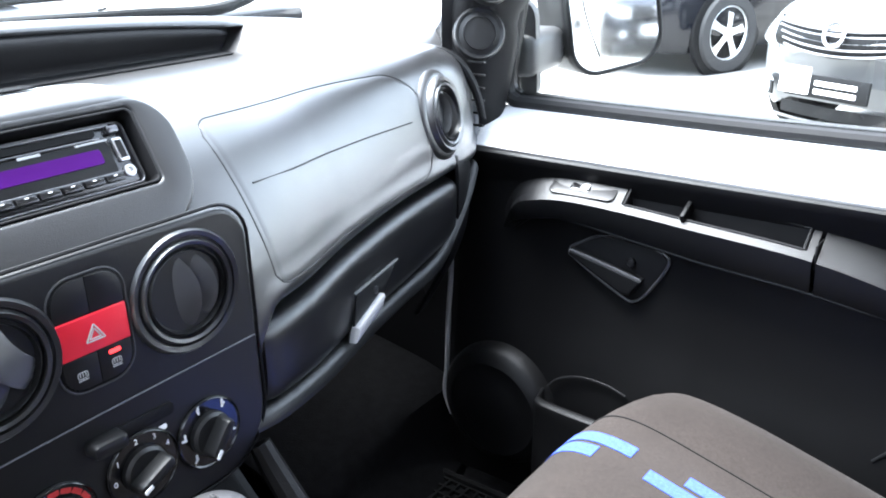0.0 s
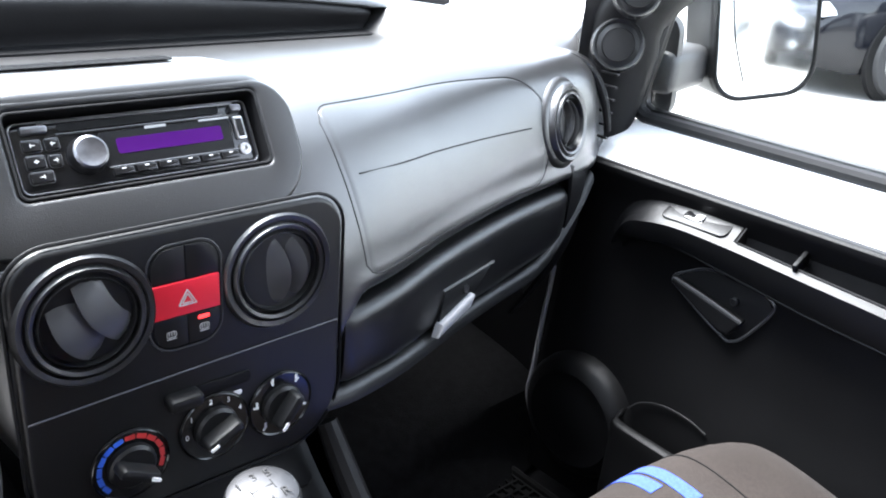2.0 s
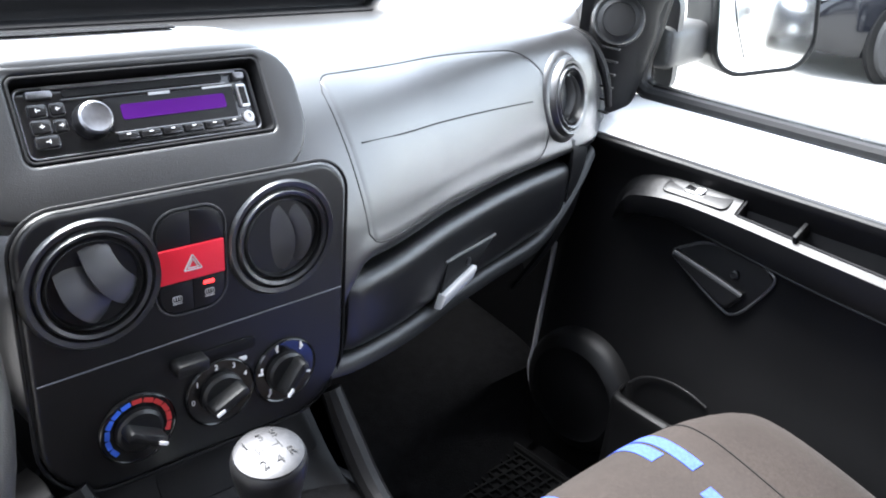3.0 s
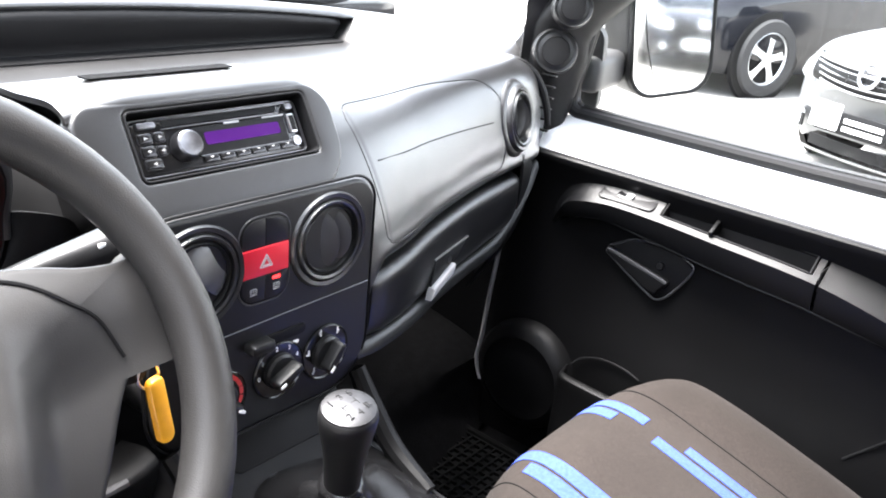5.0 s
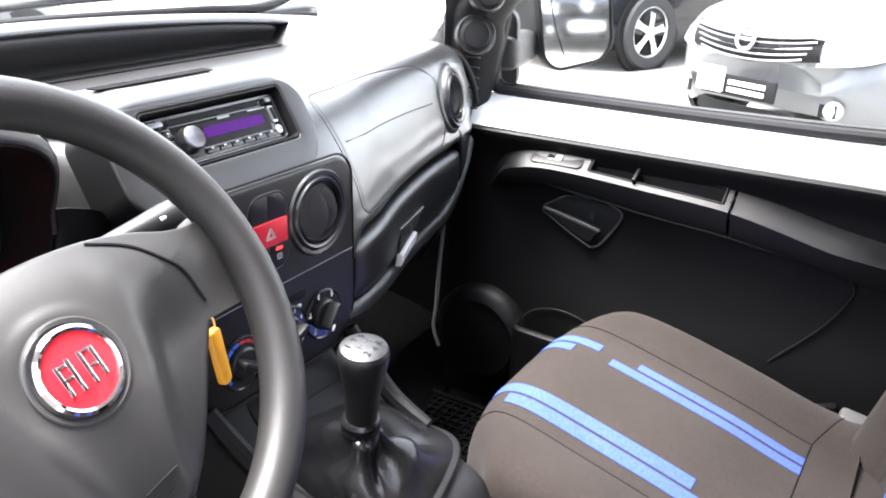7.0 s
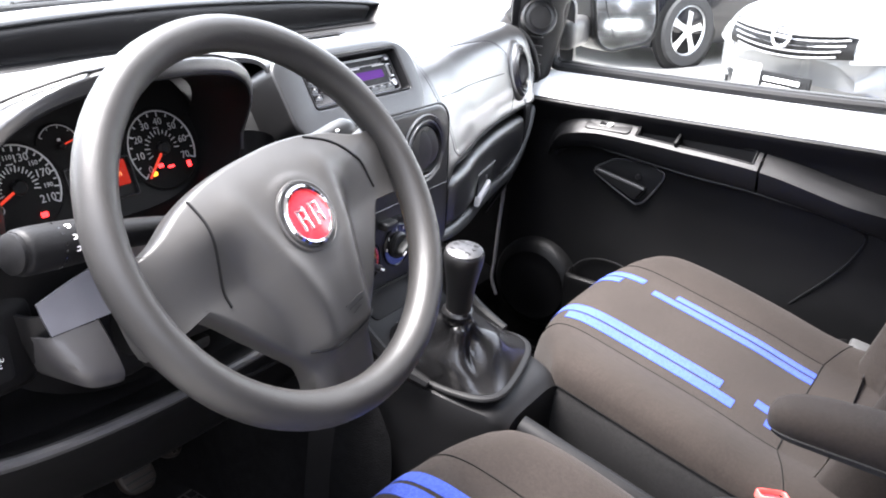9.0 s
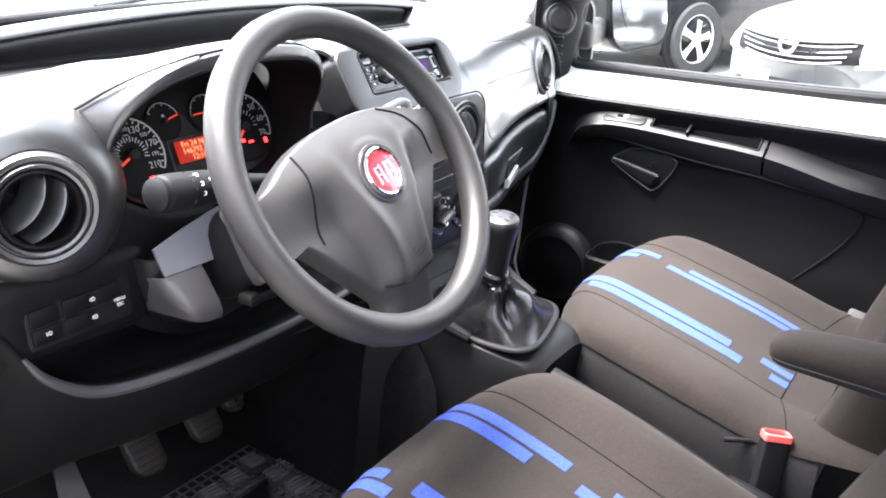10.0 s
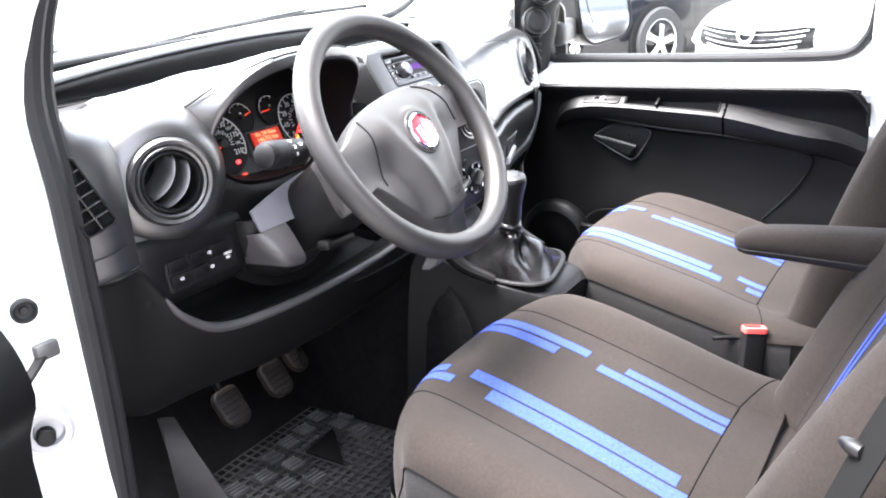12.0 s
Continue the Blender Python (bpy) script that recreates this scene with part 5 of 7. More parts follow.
seat("driver_seat", -0.335, 0.145, 0.795, "brown-grey cloth driver seat with blue stripes and folded armrest",
     [(0.30, 0.38, 0.36, 0.98), (0.19, 0.275, 0.40, 0.98), (0.22, 0.295, 0.185, 0.338), (0.32, 0.39, 0.185, 0.308),
      (-0.33, -0.245, 0.20, 0.482), (-0.435, -0.345, 0.185, 0.426), (-0.43, -0.36, 0.52, 0.98), (-0.34, -0.27, 0.569, 0.98)], BACK_PAIRS, True, -0.302, 0.012, 27.5)
seat("passenger_seat", 0.362, 0.215, 0.782, "brown-grey cloth passenger seat with blue stripes",
     [(0.30, 0.38, 0.471, 0.98), (0.19, 0.275, 0.541, 0.98), (0.22, 0.295, 0.185, 0.437), (0.32, 0.39, 0.185, 0.397),
      (-0.36, -0.275, 0.269, 0.98), (-0.465, -0.38, 0.247, 0.605), (-0.32, -0.25, 0.185, 0.228), (-0.43, -0.36, 0.185, 0.210)], BACK_PAIRS, False, -0.315, 0.0, 21.0, 0.006)


def buckle(x, y, z, label):
    b = thing("seat_belt_buckle", label, "seat belt buckle", (x, y, z))
    m = pose(x, y, z, -8, 6, -58) @ Matrix.Diagonal((0.74, 0.8, 1, 1))
    part("body", prism(outline(0.052, 0.028, 0.006), 0.085, m @ Matrix.Translation((0, 0, -0.085)), 0.003), DARK, b)
    top = part("red_frame", prism(outline(0.054, 0.030, 0.006), 0.010, m, 0.003, outline(0.044, 0.018, 0.006, 5, 0, 0.002)), CLEARRED, b, "translucent red release frame")
    part("slot", prism(outline(0.046, 0.020, 0.003, 4, 0, 0.002), 0.005, m @ Matrix.Translation((0, 0, -0.001))), DARK, top)
    part("tongue_slot", prism(outline(0.026, 0.003, 0.001, 3, 0, 0.006), 0.005, m @ Matrix.Translation((0, 0, 0.0))), RED, top)
    part("strap", tube([m @ Vector((0, 0, -0.08)), m @ Vector((0, -0.02, -0.15)), m @ Vector((0, -0.06, -0.22))], 0.018, 10, 4, 0.4), DARK, b)


buckle(0.100, -0.015, 0.679, "black seat belt buckle with a red frame between the seats")
buckle(-0.070, -0.095, 0.655, "black seat belt buckle with a red frame beside the driver seat")


def between_seats():
    h = thing("handbrake", "black handbrake lever with a pale grey button", "handbrake", (0.02, 0.12, 0.62))
    part("lever", tube([(0.03, -0.02, 0.60), (0.02, 0.10, 0.655), (0.005, 0.24, 0.70), (0.001, 0.295, 0.716)], [0.018, 0.014, 0.016, 0.017], 14, 6), DARK, h)
    part("button", lathe([(0.011, 0.0), (0.011, 0.010), (0.008, 0.014), (0.001, 0.015)], facing((0.0005, 0.300, 0.718), (-0.03, 0.95, 0.30)), 20), LAMP, h, "pale grey release button")
    part("boot", tube([(0.035, -0.08, 0.54), (0.032, -0.03, 0.59), (0.028, 0.03, 0.622)], [0.045, 0.034, 0.02], 14, 4), DARK, h)
    r = thing("seat_bracket", "grey steel seat rail bracket between the seats", "bracket", (0.12, -0.05, 0.66))
    part("plate", box(0.135, -0.045, 0.668, 0.05, 0.045, 0.010, 0.004, m=pose(0, 0, 0, 6, 10, 0)), DULLMETAL, r)
    part("bar", tube([(0.078, 0.05, 0.664), (0.10, 0.02, 0.662), (0.12, -0.02, 0.660)], 0.004, 8, 4), DARK, r)
    part("foot", box(0.135, -0.045, 0.54, 0.03, 0.03, 0.25, 0.004), DARK, r)
    q = thing("seat_bracket", "grey steel bracket behind the passenger cushion", "bracket", (0.60, -0.03, 0.66))
    part("plate", box(0.600, -0.030, 0.672, 0.05, 0.04, 0.03, 0.006, m=pose(0, 0, 0, 10, -10, 0)), DULLMETAL, q)
    part("foot", box(0.60, -0.03, 0.54, 0.03, 0.03, 0.24, 0.004), DARK, q)
    t = thing("seat_belt", "dark seat belt webbing with a small stop button", "seat belt", (-0.64, -0.26, 0.5))
    part("webbing", thick(loft([[(-0.645, y - 0.016, z), (-0.632, y - 0.006, z), (-0.618, y + 0.004, z)] for y, z in ((-0.36, 1.20), (-0.275, 0.985), (-0.240, 0.885), (-0.20, 0.75), (-0.17, 0.50))], 4, 3), 0.002), SEAM, t)
    part("stop_button", tube([(-0.628, -0.258, 0.930), (-0.620, -0.248, 0.929), (-0.613, -0.240, 0.928)], [0.006, 0.007, 0.004], 14, 3), PANEL, t, "dark grey round stop button")


between_seats()


# ---- gear console and lever ----
def gear_console():
    g = thing("centre_console", "black plastic gear console on the floor tunnel", "console", (0.02, 0.45, 0.43))
    rows = []
    for y, zt, w, cx in ((0.295, 0.735, 0.070, 0.035), (0.315, 0.752, 0.082, 0.032), (0.36, 0.762, 0.092, 0.03), (0.44, 0.780, 0.098, 0.024), (0.50, 0.815, 0.105, 0.012), (0.54, 0.86, 0.112, 0.0)):
        rows.append([(cx - w - 0.035, y + 0.03, 0.43), (cx - w - 0.02, y + 0.012, zt - 0.16), (cx - w - 0.004, y, zt - 0.03), (cx - w + 0.012, y, zt), (cx, y, zt + 0.004), (cx + w - 0.012, y, zt), (cx + w + 0.004, y, zt - 0.03), (cx + w + 0.02, y + 0.012, zt - 0.16), (cx + w + 0.035, y + 0.03, 0.43)])
    part("housing", loft(rows, 4, 3, False, True), DARK, g)
    nose = [[(-0.128, 0.42 + 0.11 * k, 0.42), (-0.122, 0.42 + 0.11 * k, 0.60), (-0.108 , 0.43 + 0.11 * k, 0.70 + 0.03 * k), (-0.07, 0.50 + 0.10 * k, 0.78), (0.08, 0.50 + 0.10 * k, 0.78), (0.118, 0.43 + 0.11 * k, 0.68), (0.128, 0.42 + 0.11 * k, 0.42)] for k in range(6)]
    part("tunnel", loft(nose, 2, 3), CARPET, g)
    frame_path = [(-0.055, 0.43), (-0.052, 0.37), (-0.042, 0.330), (-0.012, 0.318), (0.05, 0.330), (0.104, 0.348), (0.130, 0.372), (0.134, 0.42), (0.128, 0.48), (0.108, 0.508), (0.03, 0.512), (-0.035, 0.508), (-0.054, 0.480), (-0.055, 0.43)]
    part("frame", tube([(x, y, 0.768 + 0.30 * max(0, y - 0.42)) for x, y in frame_path], 0.008, 10, 5, 0.6), DARK, g, "satin black frame round the gear boot")
    part("storage_tray", prism(outline(0.15, 0.045, 0.01), 0.006, facing((0.03, 0.525, 0.838), (0, -0.72, 0.7)), 0.002), DARK, g)
    for s in (-1, 1):
        part("side_rail", tube([(0.004 + s * 0.116, 0.512, 0.882), (0.012 + s * 0.112, 0.490, 0.845), (0.022 + s * 0.106, 0.455, 0.802), (0.030 + s * 0.098, 0.40, 0.776)], [0.010, 0.012, 0.012, 0.009], 10, 4), DOORTRIM, g)
    # gear lever with a creased leather boot
    lv = thing("gear_lever", "gear lever with aluminium-capped knob and black leather boot", "gear lever", (-0.01, 0.385, 0.77))
    base = [(x, y) for x, y in frame_path[:-1]]
    ctr, top = Vector((0.03, 0.41, 0)), Vector((-0.014, 0.392, 0.860))
    rows = []
    n = 48
    path = spline([(x, y, 0) for x, y in frame_path], 5)[:-1]
    random.seed(5)
    for i, t in enumerate([k / 28 for k in range(29)]):
        row = []
        for j, p in enumerate(path):
            a = 2 * math.pi * j / len(path)
            sag = math.sin(2 * (a - 0.35)) ** 2
            fold = 0.55 - 1.5 * sag + 0.9 * (0.5 - abs(math.sin(5.5 * t + 2.2 * math.sin(a + 0.8)))) * t
            w = math.sin(math.pi * min(1, t * 1.05)) ** 0.8
            k = (1 - t) ** 1.35
            foot = Vector((p.x, p.y, 0.772 + 0.30 * max(0, p.y - 0.42)))
            head = top + Vector((0.016 * math.cos(a + 3.6), 0.016 * math.sin(a + 3.6), 0))
            q = head.lerp(foot, k)
            q.z = head.z + (foot.z - head.z) * (1 - t ** 0.9)
            d = (foot - head)
            d.z = 0
            q += d.normalized() * 0.013 * w * fold + Vector((0, 0, 0.009 * w * (0.3 + fold)))
            row.append(q)
        rows.append(row)
    part("boot", grid(rows, close=True), LEATHER, lv, "wrinkled black leather gear boot", 70)
    part("boot_collar", lathe([(0.017, -0.012), (0.021, -0.008), (0.020, -0.002), (0.022, 0.003), (0.019, 0.008), (0.015, 0.010)], facing((-0.0145, 0.3915, 0.864), (-0.09, -0.12, 1)), 24), LEATHER, lv)
    k = facing((-0.016, 0.390, 0.862), (-0.09, -0.12, 1), (0, 1, 0))
    part("knob", lathe([(0.0165, 0.0), (0.017, 0.02), (0.019, 0.045), (0.0225, 0.066), (0.0255, 0.082), (0.0262, 0.090), (0.0255, 0.095), (0.024, 0.097)], k, 32), PANEL, lv, "tapered black gear knob")
    cap = part("cap", lathe([(0.0242, 0.0955), (0.0238, 0.0985), (0.020, 0.1005), (0.010, 0.1022), (0.0005, 0.1028)], k, 36), ALU, lv, "satin aluminium shift pattern cap")
    for w, x, y in (("1", -0.011, 0.009), ("3", 0, 0.010), ("5", 0.009, 0.009), ("2", -0.009, -0.010), ("4", 0.001, -0.011), ("R", 0.011, -0.009)):
        lettering("numeral", w, 0.0105, k @ pose(x * 1.1, y * 1.15, 0.1022), DARK, cap)
    for x in (-0.008, 0, 0.008):
        part("gate_line", prism(outline(0.0008, 0.009, 0.0002, 1, x, 0), 0.0003, k @ Matrix.Translation((0, 0, 0.1022))), DARK, cap)
    part("gate_line", prism(outline(0.0168, 0.0008, 0.0002, 1, 0, 0), 0.0003, k @ Matrix.Translation((0, 0, 0.1024))), DARK, cap)


gear_console()


# ---- passenger door ----
def passenger_door():
    d = thing("passenger_door", "closed white van door with black inner trim and armrest", "door", (0.76, 0.3, 0.45))
    # painted inner metal between trim and window, and behind the trim
    rows = [[(0.712, y, 0.985), (0.716, y, 1.0), (0.745, y, 1.020), (0.788, y, 1.036), (0.80, y, 1.044)] for y in (0.76, 0.60, 0.3, 0.0, -0.10, -0.16)]
    part("inner_panel", join(thick(loft(rows, 2, 3), 0.004), box(0.765, 0.265, 0.72, 0.07, 0.91, 0.54, 0.01), box(0.775, -0.13, 1.22, 0.06, 0.09, 0.50, 0.01), box(0.742, -0.14, 0.95, 0.05, 0.10, 0.12, 0.015)), WHITE, d, "white painted inner door metal")
    # window frame and seals
    path = [(0.795, 0.655, 1.30), (0.800, 0.690, 1.12), (0.803, 0.698, 1.075), (0.803, 0.685, 1.053), (0.803, 0.63, 1.050), (0.803, 0.3, 1.050), (0.803, 0.05, 1.054), (0.803, -0.03, 1.062), (0.803, -0.065, 1.09), (0.800, -0.085, 1.15), (0.78, -0.10, 1.35), (0.74, -0.11, 1.55)]
    part("window_seal", tube(path, 0.011, 10, 6), RUBBER, d, "black rubber window seal")
    part("outer_seal", tube([(x + 0.016, y, z + 0.006) for x, y, z in path], 0.008, 8, 6), PANEL, d)
    w = part("window_pane", thick(loft([[(0.815, y, 1.04), (0.80, y, 1.25), (0.74, y, 1.55)] for y in (0.68, 0.3, -0.12)], 3, 4), 0.004), GLASS, d, "clear side window")
    w.visible_shadow = False
    part("frame_top", tube([(0.80, 0.68, 1.25), (0.76, 0.50, 1.45), (0.74, 0.30, 1.57), (0.735, -0.11, 1.58)], 0.02, 8, 4), DARK, d)
    # trim panel
    rows = []
    for y in (0.732, 0.71, 0.66, 0.58, 0.45, 0.30, 0.15, 0.0, -0.06, -0.088, -0.098):
        c = 0.05 * max(0, (-y - 0.045) / 0.053) ** 2
        bz = blend([(-0.10, 0.56), (0.1, 0.50), (0.3, 0.45), (0.7, 0.44)], y)
        rows.append([(0.716, y, 0.999 - c), (0.706, y, 0.999 - c), (0.702, y, 0.992 - c), (0.712, y, 0.968), (0.720, y, 0.94), (0.722, y, 0.86), (0.718, y, 0.76), (0.706, y, 0.68), (0.700, y, 0.60), (0.702, y, bz)])
    part("trim_panel", thick(loft(rows, 3, 3), 0.004), DOORTRIM, d, "charcoal grained door trim panel")
    part("trim_bead", tube([(0.707, 0.68, 0.9995), (0.706, 0.3, 0.9985), (0.706, -0.04, 0.998), (0.707, -0.075, 0.988), (0.709, -0.093, 0.96), (0.711, -0.098, 0.92)], 0.0035, 8, 6), PANEL, d)
    # armrest: front half with switch and pocket, rear half padded
    arm_z = [(-0.10, 0.885), (-0.04, 0.908), (0.05, 0.925), (0.20, 0.957), (0.35, 0.968), (0.45, 0.974), (0.53, 0.975), (0.58, 0.967), (0.61, 0.954), (0.632, 0.932), (0.645, 0.905)]

    crease_z = [(-0.10, 0.815), (-0.04, 0.842), (0.026, 0.859), (0.08, 0.872), (0.159, 0.884), (0.218, 0.892), (0.333, 0.900), (0.43, 0.911), (0.533, 0.921), (0.576, 0.914), (0.60, 0.907), (0.624, 0.897), (0.645, 0.884)]

    def arm_rows(ys, deep=False):
        out = []
        for y in ys:
            z = blend(arm_z, y)
            tip = ease(0.655, 0.575, y)
            x0 = 0.678 + 0.036 * (1 - tip) + 0.028 * ease(0.06, -0.09, y)
            d = 0.044 * ease(0.214, 0.222, y) * ease(0.446, 0.438, y) if deep else 0.0
            back, edge = Vector((0.716, y, z + 0.006)), Vector((x0 + 0.006, y, z - 0.018))
            p, q = back.lerp(edge, 0.10), back.lerp(edge, 0.88)
            low = Vector((0.003, 0, -1)) * d
            cz = blend(crease_z, y)
            fall = max(0.004, z - 0.023 - cz)
            out.append([(0.724, y, z + 0.006), back, p, p + low, q + low * 0.8, q, edge, (x0, y, z - 0.023), (x0 + 0.002, y, z - 0.023 - 0.35 * fall), (x0 + 0.007, y, z - 0.023 - 0.78 * fall), (x0 + 0.010, y, z - 0.023 - 0.95 * fall), (x0 + 0.014, y, z - 0.023 - fall), (0.724, y, z - 0.027 - fall)])
        return out
    top_rows = arm_rows((0.205, 0.2135, 0.217, 0.220, 0.223, 0.26, 0.30, 0.34, 0.38, 0.42, 0.437, 0.440, 0.443, 0.447, 0.48, 0.51, 0.53, 0.545, 0.56, 0.575, 0.59, 0.605, 0.618, 0.628, 0.637, 0.645), True)
    front = part("armrest_front", join(grid([r[:3] for r in top_rows]), grid([r[5:] for r in top_rows]), grid([r[2:6] for r in top_rows[:2]]), grid([r[2:6] for r in top_rows[13:]])), ARMREST, d, "satin armrest with window switch and open pocket")
    part("pocket", grid([r[2:6] for r in top_rows[1:14]]), DARK, front, "open dark pocket in the armrest")
    part("armrest_rear", grid([spline(r, 1) for r in arm_rows((-0.098, -0.09, -0.08, -0.065, -0.05, -0.03, -0.01, 0.02, 0.05, 0.08, 0.11, 0.14, 0.17, 0.200))]), ARMREST, d, "padded charcoal armrest")
    rim = [Vector(top_rows[i][2]) for i in range(2, 13)] + [Vector(top_rows[i][5]) for i in range(12, 1, -1)]
    part("pocket_rim", tube(rim + rim[:1], 0.0018, 8, 1), DARK, front, "thin black rim round the pocket")
    zs = lambda y: blend(arm_z, y)
    sp = Matrix.Translation((0.7005, 0.507, 0.9655)) @ pose(0, 0, 0, -1, -26, 0)
    plate = part("switch_plate", prism(outline(0.034, 0.098, 0.010), 0.003, sp, 0.0015), ARMREST, front)
    part("window_switch", prism(outline(0.014, 0.030, 0.004), 0.0022, sp @ pose(0, 0.004, 0.002, 3, 0, 0), 0.001), GLOSS, plate)
    part("switch_tip", prism(outline(0.012, 0.013, 0.003, 4, 0, -0.007), 0.0016, sp @ pose(0, 0.004, 0.0035, -6, 0, 0), 0.0008), LATCH, plate)
    part("divider", box(0.697, 0.362, 0.958, 0.030, 0.006, 0.020, 0.002, m=pose(0, 0, 0, 0, -26, 0)), DOORTRIM, front)
    part("joint", box(0.698, 0.2025, 0.938, 0.030, 0.0026, 0.030, 0.001), DARK, d)
    # moulded line below the armrest
    part("panel_crease", tube([(0.716, 0.626, 0.885), (0.711, 0.60, 0.905), (0.700, 0.576, 0.914), (0.695, 0.533, 0.920), (0.693, 0.43, 0.910), (0.693, 0.333, 0.899), (0.693, 0.218, 0.891), (0.694, 0.159, 0.883), (0.700, 0.08, 0.871), (0.708, 0.034, 0.860), (0.714, 0.012, 0.846), (0.714, 0.014, 0.82), (0.712, 0.045, 0.765), (0.706, 0.111, 0.688)], 0.0026, 8, 6), ARMREST, d)
    # release handle in its bowl
    hm = facing((0.7185, 0.455, 0.880), (-1, 0, 0.05))
    rim = [(-0.080, -0.018), (-0.035, -0.043), (0.008, -0.064), (0.022, -0.066), (0.040, -0.051), (0.068, -0.002), (0.052, 0.013), (0.025, 0.020), (-0.031, 0.018), (-0.060, 0.004), (-0.078, -0.008)]
    # Flat dark plate in place of the bowl's shaded hollow
    bowl = part("handle_bowl", prism(rim, 0.004, hm @ Matrix.Translation((0, 0, -0.002)), 0.001), DARK, d, "flat black plate for the shaded bowl behind the handle")
    # Paler tube draws the highlight round the bowl
    part("bowl_rim_highlight", tube([hm @ Vector((x, y, 0.002)) for x, y in rim + rim[:1]], 0.0020, 8, 4), VANE, bowl)
    lever = [(-0.074, -0.006), (-0.077, -0.017), (-0.035, -0.038), (0.006, -0.057), (0.020, -0.056), (0.034, -0.036), (0.035, -0.029)]
    part("release_handle", prism(lever, 0.013, hm, 0.005, None, 3), ARMREST, bowl, "black door release handle")
    # Paler tube draws the highlight along the lever
    part("handle_edge_highlight", tube([hm @ Vector((x, y, 0.011)) for x, y in ((-0.072, -0.008), (-0.03, -0.016), (0.033, -0.030))], 0.0018, 8, 3), VANE, bowl)
    part("lock_knob", lathe([(0.006, 0), (0.006, 0.005), (0.004, 0.007), (0.001, 0.007)], hm @ Matrix.Translation((0.016, -0.010, 0.002)), 12), PANEL, bowl)
    # speaker bulge and lower pocket
    spk = lathe([(0.104, -0.01), (0.102, 0.010), (0.094, 0.022), (0.078, 0.030), (0.074, 0.0285), (0.050, 0.034), (0.001, 0.037)], facing((0.700, 0.640, 0.590), (-1, 0, 0.0)), 48)
    part("speaker_cover", spk, DOORTRIM, d, "round black speaker bulge low on the door")
    rows = [[(0.702, y, 0.46), (x - 0.002, y, 0.50), (x, y, 0.60), (x, y, 0.640), (x + 0.003, y, 0.646), (x + 0.010, y, 0.647), (x + 0.012, y, 0.640)] for y, x in ((0.560, 0.690), (0.553, 0.664), (0.545, 0.650), (0.50, 0.645), (0.38, 0.642), (0.2, 0.645), (0.05, 0.665), (0.0, 0.695))]
    part("map_pocket", thick(loft(rows, 3, 3), 0.004), DOORTRIM, d, "open door bin with a flat lip")
    part("bin_rim", tube([(0.690, 0.552, 0.652), (0.697, 0.535, 0.668), (0.699, 0.50, 0.680), (0.699, 0.46, 0.680), (0.699, 0.43, 0.672)], 0.0016, 6, 5), PANEL, d)
    part("door_edge_post", tube([(0.724, 0.752, 0.80), (0.726, 0.756, 0.76), (0.728, 0.763, 0.70), (0.730, 0.771, 0.60), (0.730, 0.776, 0.55), (0.730, 0.762, 0.51)], 0.0042, 8, 4), LATCH, d)


passenger_door()


def pillar_trim():
    """Black trim with round tweeters between windscreen and side window."""
    t = thing("pillar_trim", "black plastic pillar cover with round tweeter grilles", "pillar trim", (0.75, 0.72, 1.0))
    rows = [[(0.745, 0.80, 1.13), (0.728, 0.755, 1.13), (0.735, 0.712, 1.10), (0.775, 0.690, 1.06), (0.80, 0.700, 1.05)],
            [(0.745, 0.775, 1.17), (0.724, 0.735, 1.17), (0.735, 0.695, 1.17), (0.775, 0.672, 1.14), (0.80, 0.680, 1.13)],
            [(0.735, 0.745, 1.215), (0.715, 0.70, 1.225), (0.727, 0.668, 1.23), (0.768, 0.645, 1.22), (0.795, 0.652, 1.21)],
            [(0.70, 0.53, 1.40), (0.69, 0.49, 1.42), (0.70, 0.45, 1.42), (0.74, 0.42, 1.42), (0.77, 0.41, 1.42)],
            [(0.64, 0.30, 1.62), (0.63, 0.27, 1.63), (0.64, 0.25, 1.63), (0.68, 0.23, 1.63), (0.70, 0.22, 1.63)]]
    low = [[(0.735, 0.83, 1.0), (0.728, 0.78, 1.0), (0.730, 0.73, 0.995), (0.742, 0.70, 0.995), (0.76, 0.69, 1.0)]]
    part("cover", thick(loft(low + rows, 4, 4), 0.006), DARK, t)
    edge = [(0.716, 0.757, 1.08), (0.714, 0.754, 1.15), (0.712, 0.751, 1.20), (0.708, 0.742, 1.25), (0.68, 0.640, 1.36), (0.655, 0.50, 1.46), (0.62, 0.33, 1.60)]
    back = [(0.760, 0.740, 1.08), (0.755, 0.730, 1.15), (0.750, 0.715, 1.20), (0.745, 0.695, 1.25), (0.725, 0.590, 1.36), (0.70, 0.46, 1.46), (0.66, 0.31, 1.60)]
    strip = [[p, (p[0] * 0.5 + q[0] * 0.5 - 0.004, p[1] * 0.5 + q[1] * 0.5, p[2]), q] for p, q in zip(edge, back)]
    part("inner_strip", thick(loft(strip, 4, 3), 0.006), PANEL, t)
    for at, r in (((0.726, 0.696, 1.158), 0.037), ((0.708, 0.664, 1.232), 0.032)):
        m = facing(at, (-0.72, -0.66, 0.22))
        g = part("tweeter", lathe([(r * 1.0, -0.01), (r, 0.004), (r * 0.93, 0.009), (r * 0.80, 0.006), (r * 0.62, 0.008), (r * 0.60, 0.0105), (r * 0.3, 0.011), (0.001, 0.011)], m, 36), PANEL, t, "round black tweeter grille")
        part("tweeter_ring", lathe([(r * 0.60, 0.0100), (r * 0.615, 0.0115), (r * 0.63, 0.0100)], m, 36, False), DARK, g)


pillar_trim()


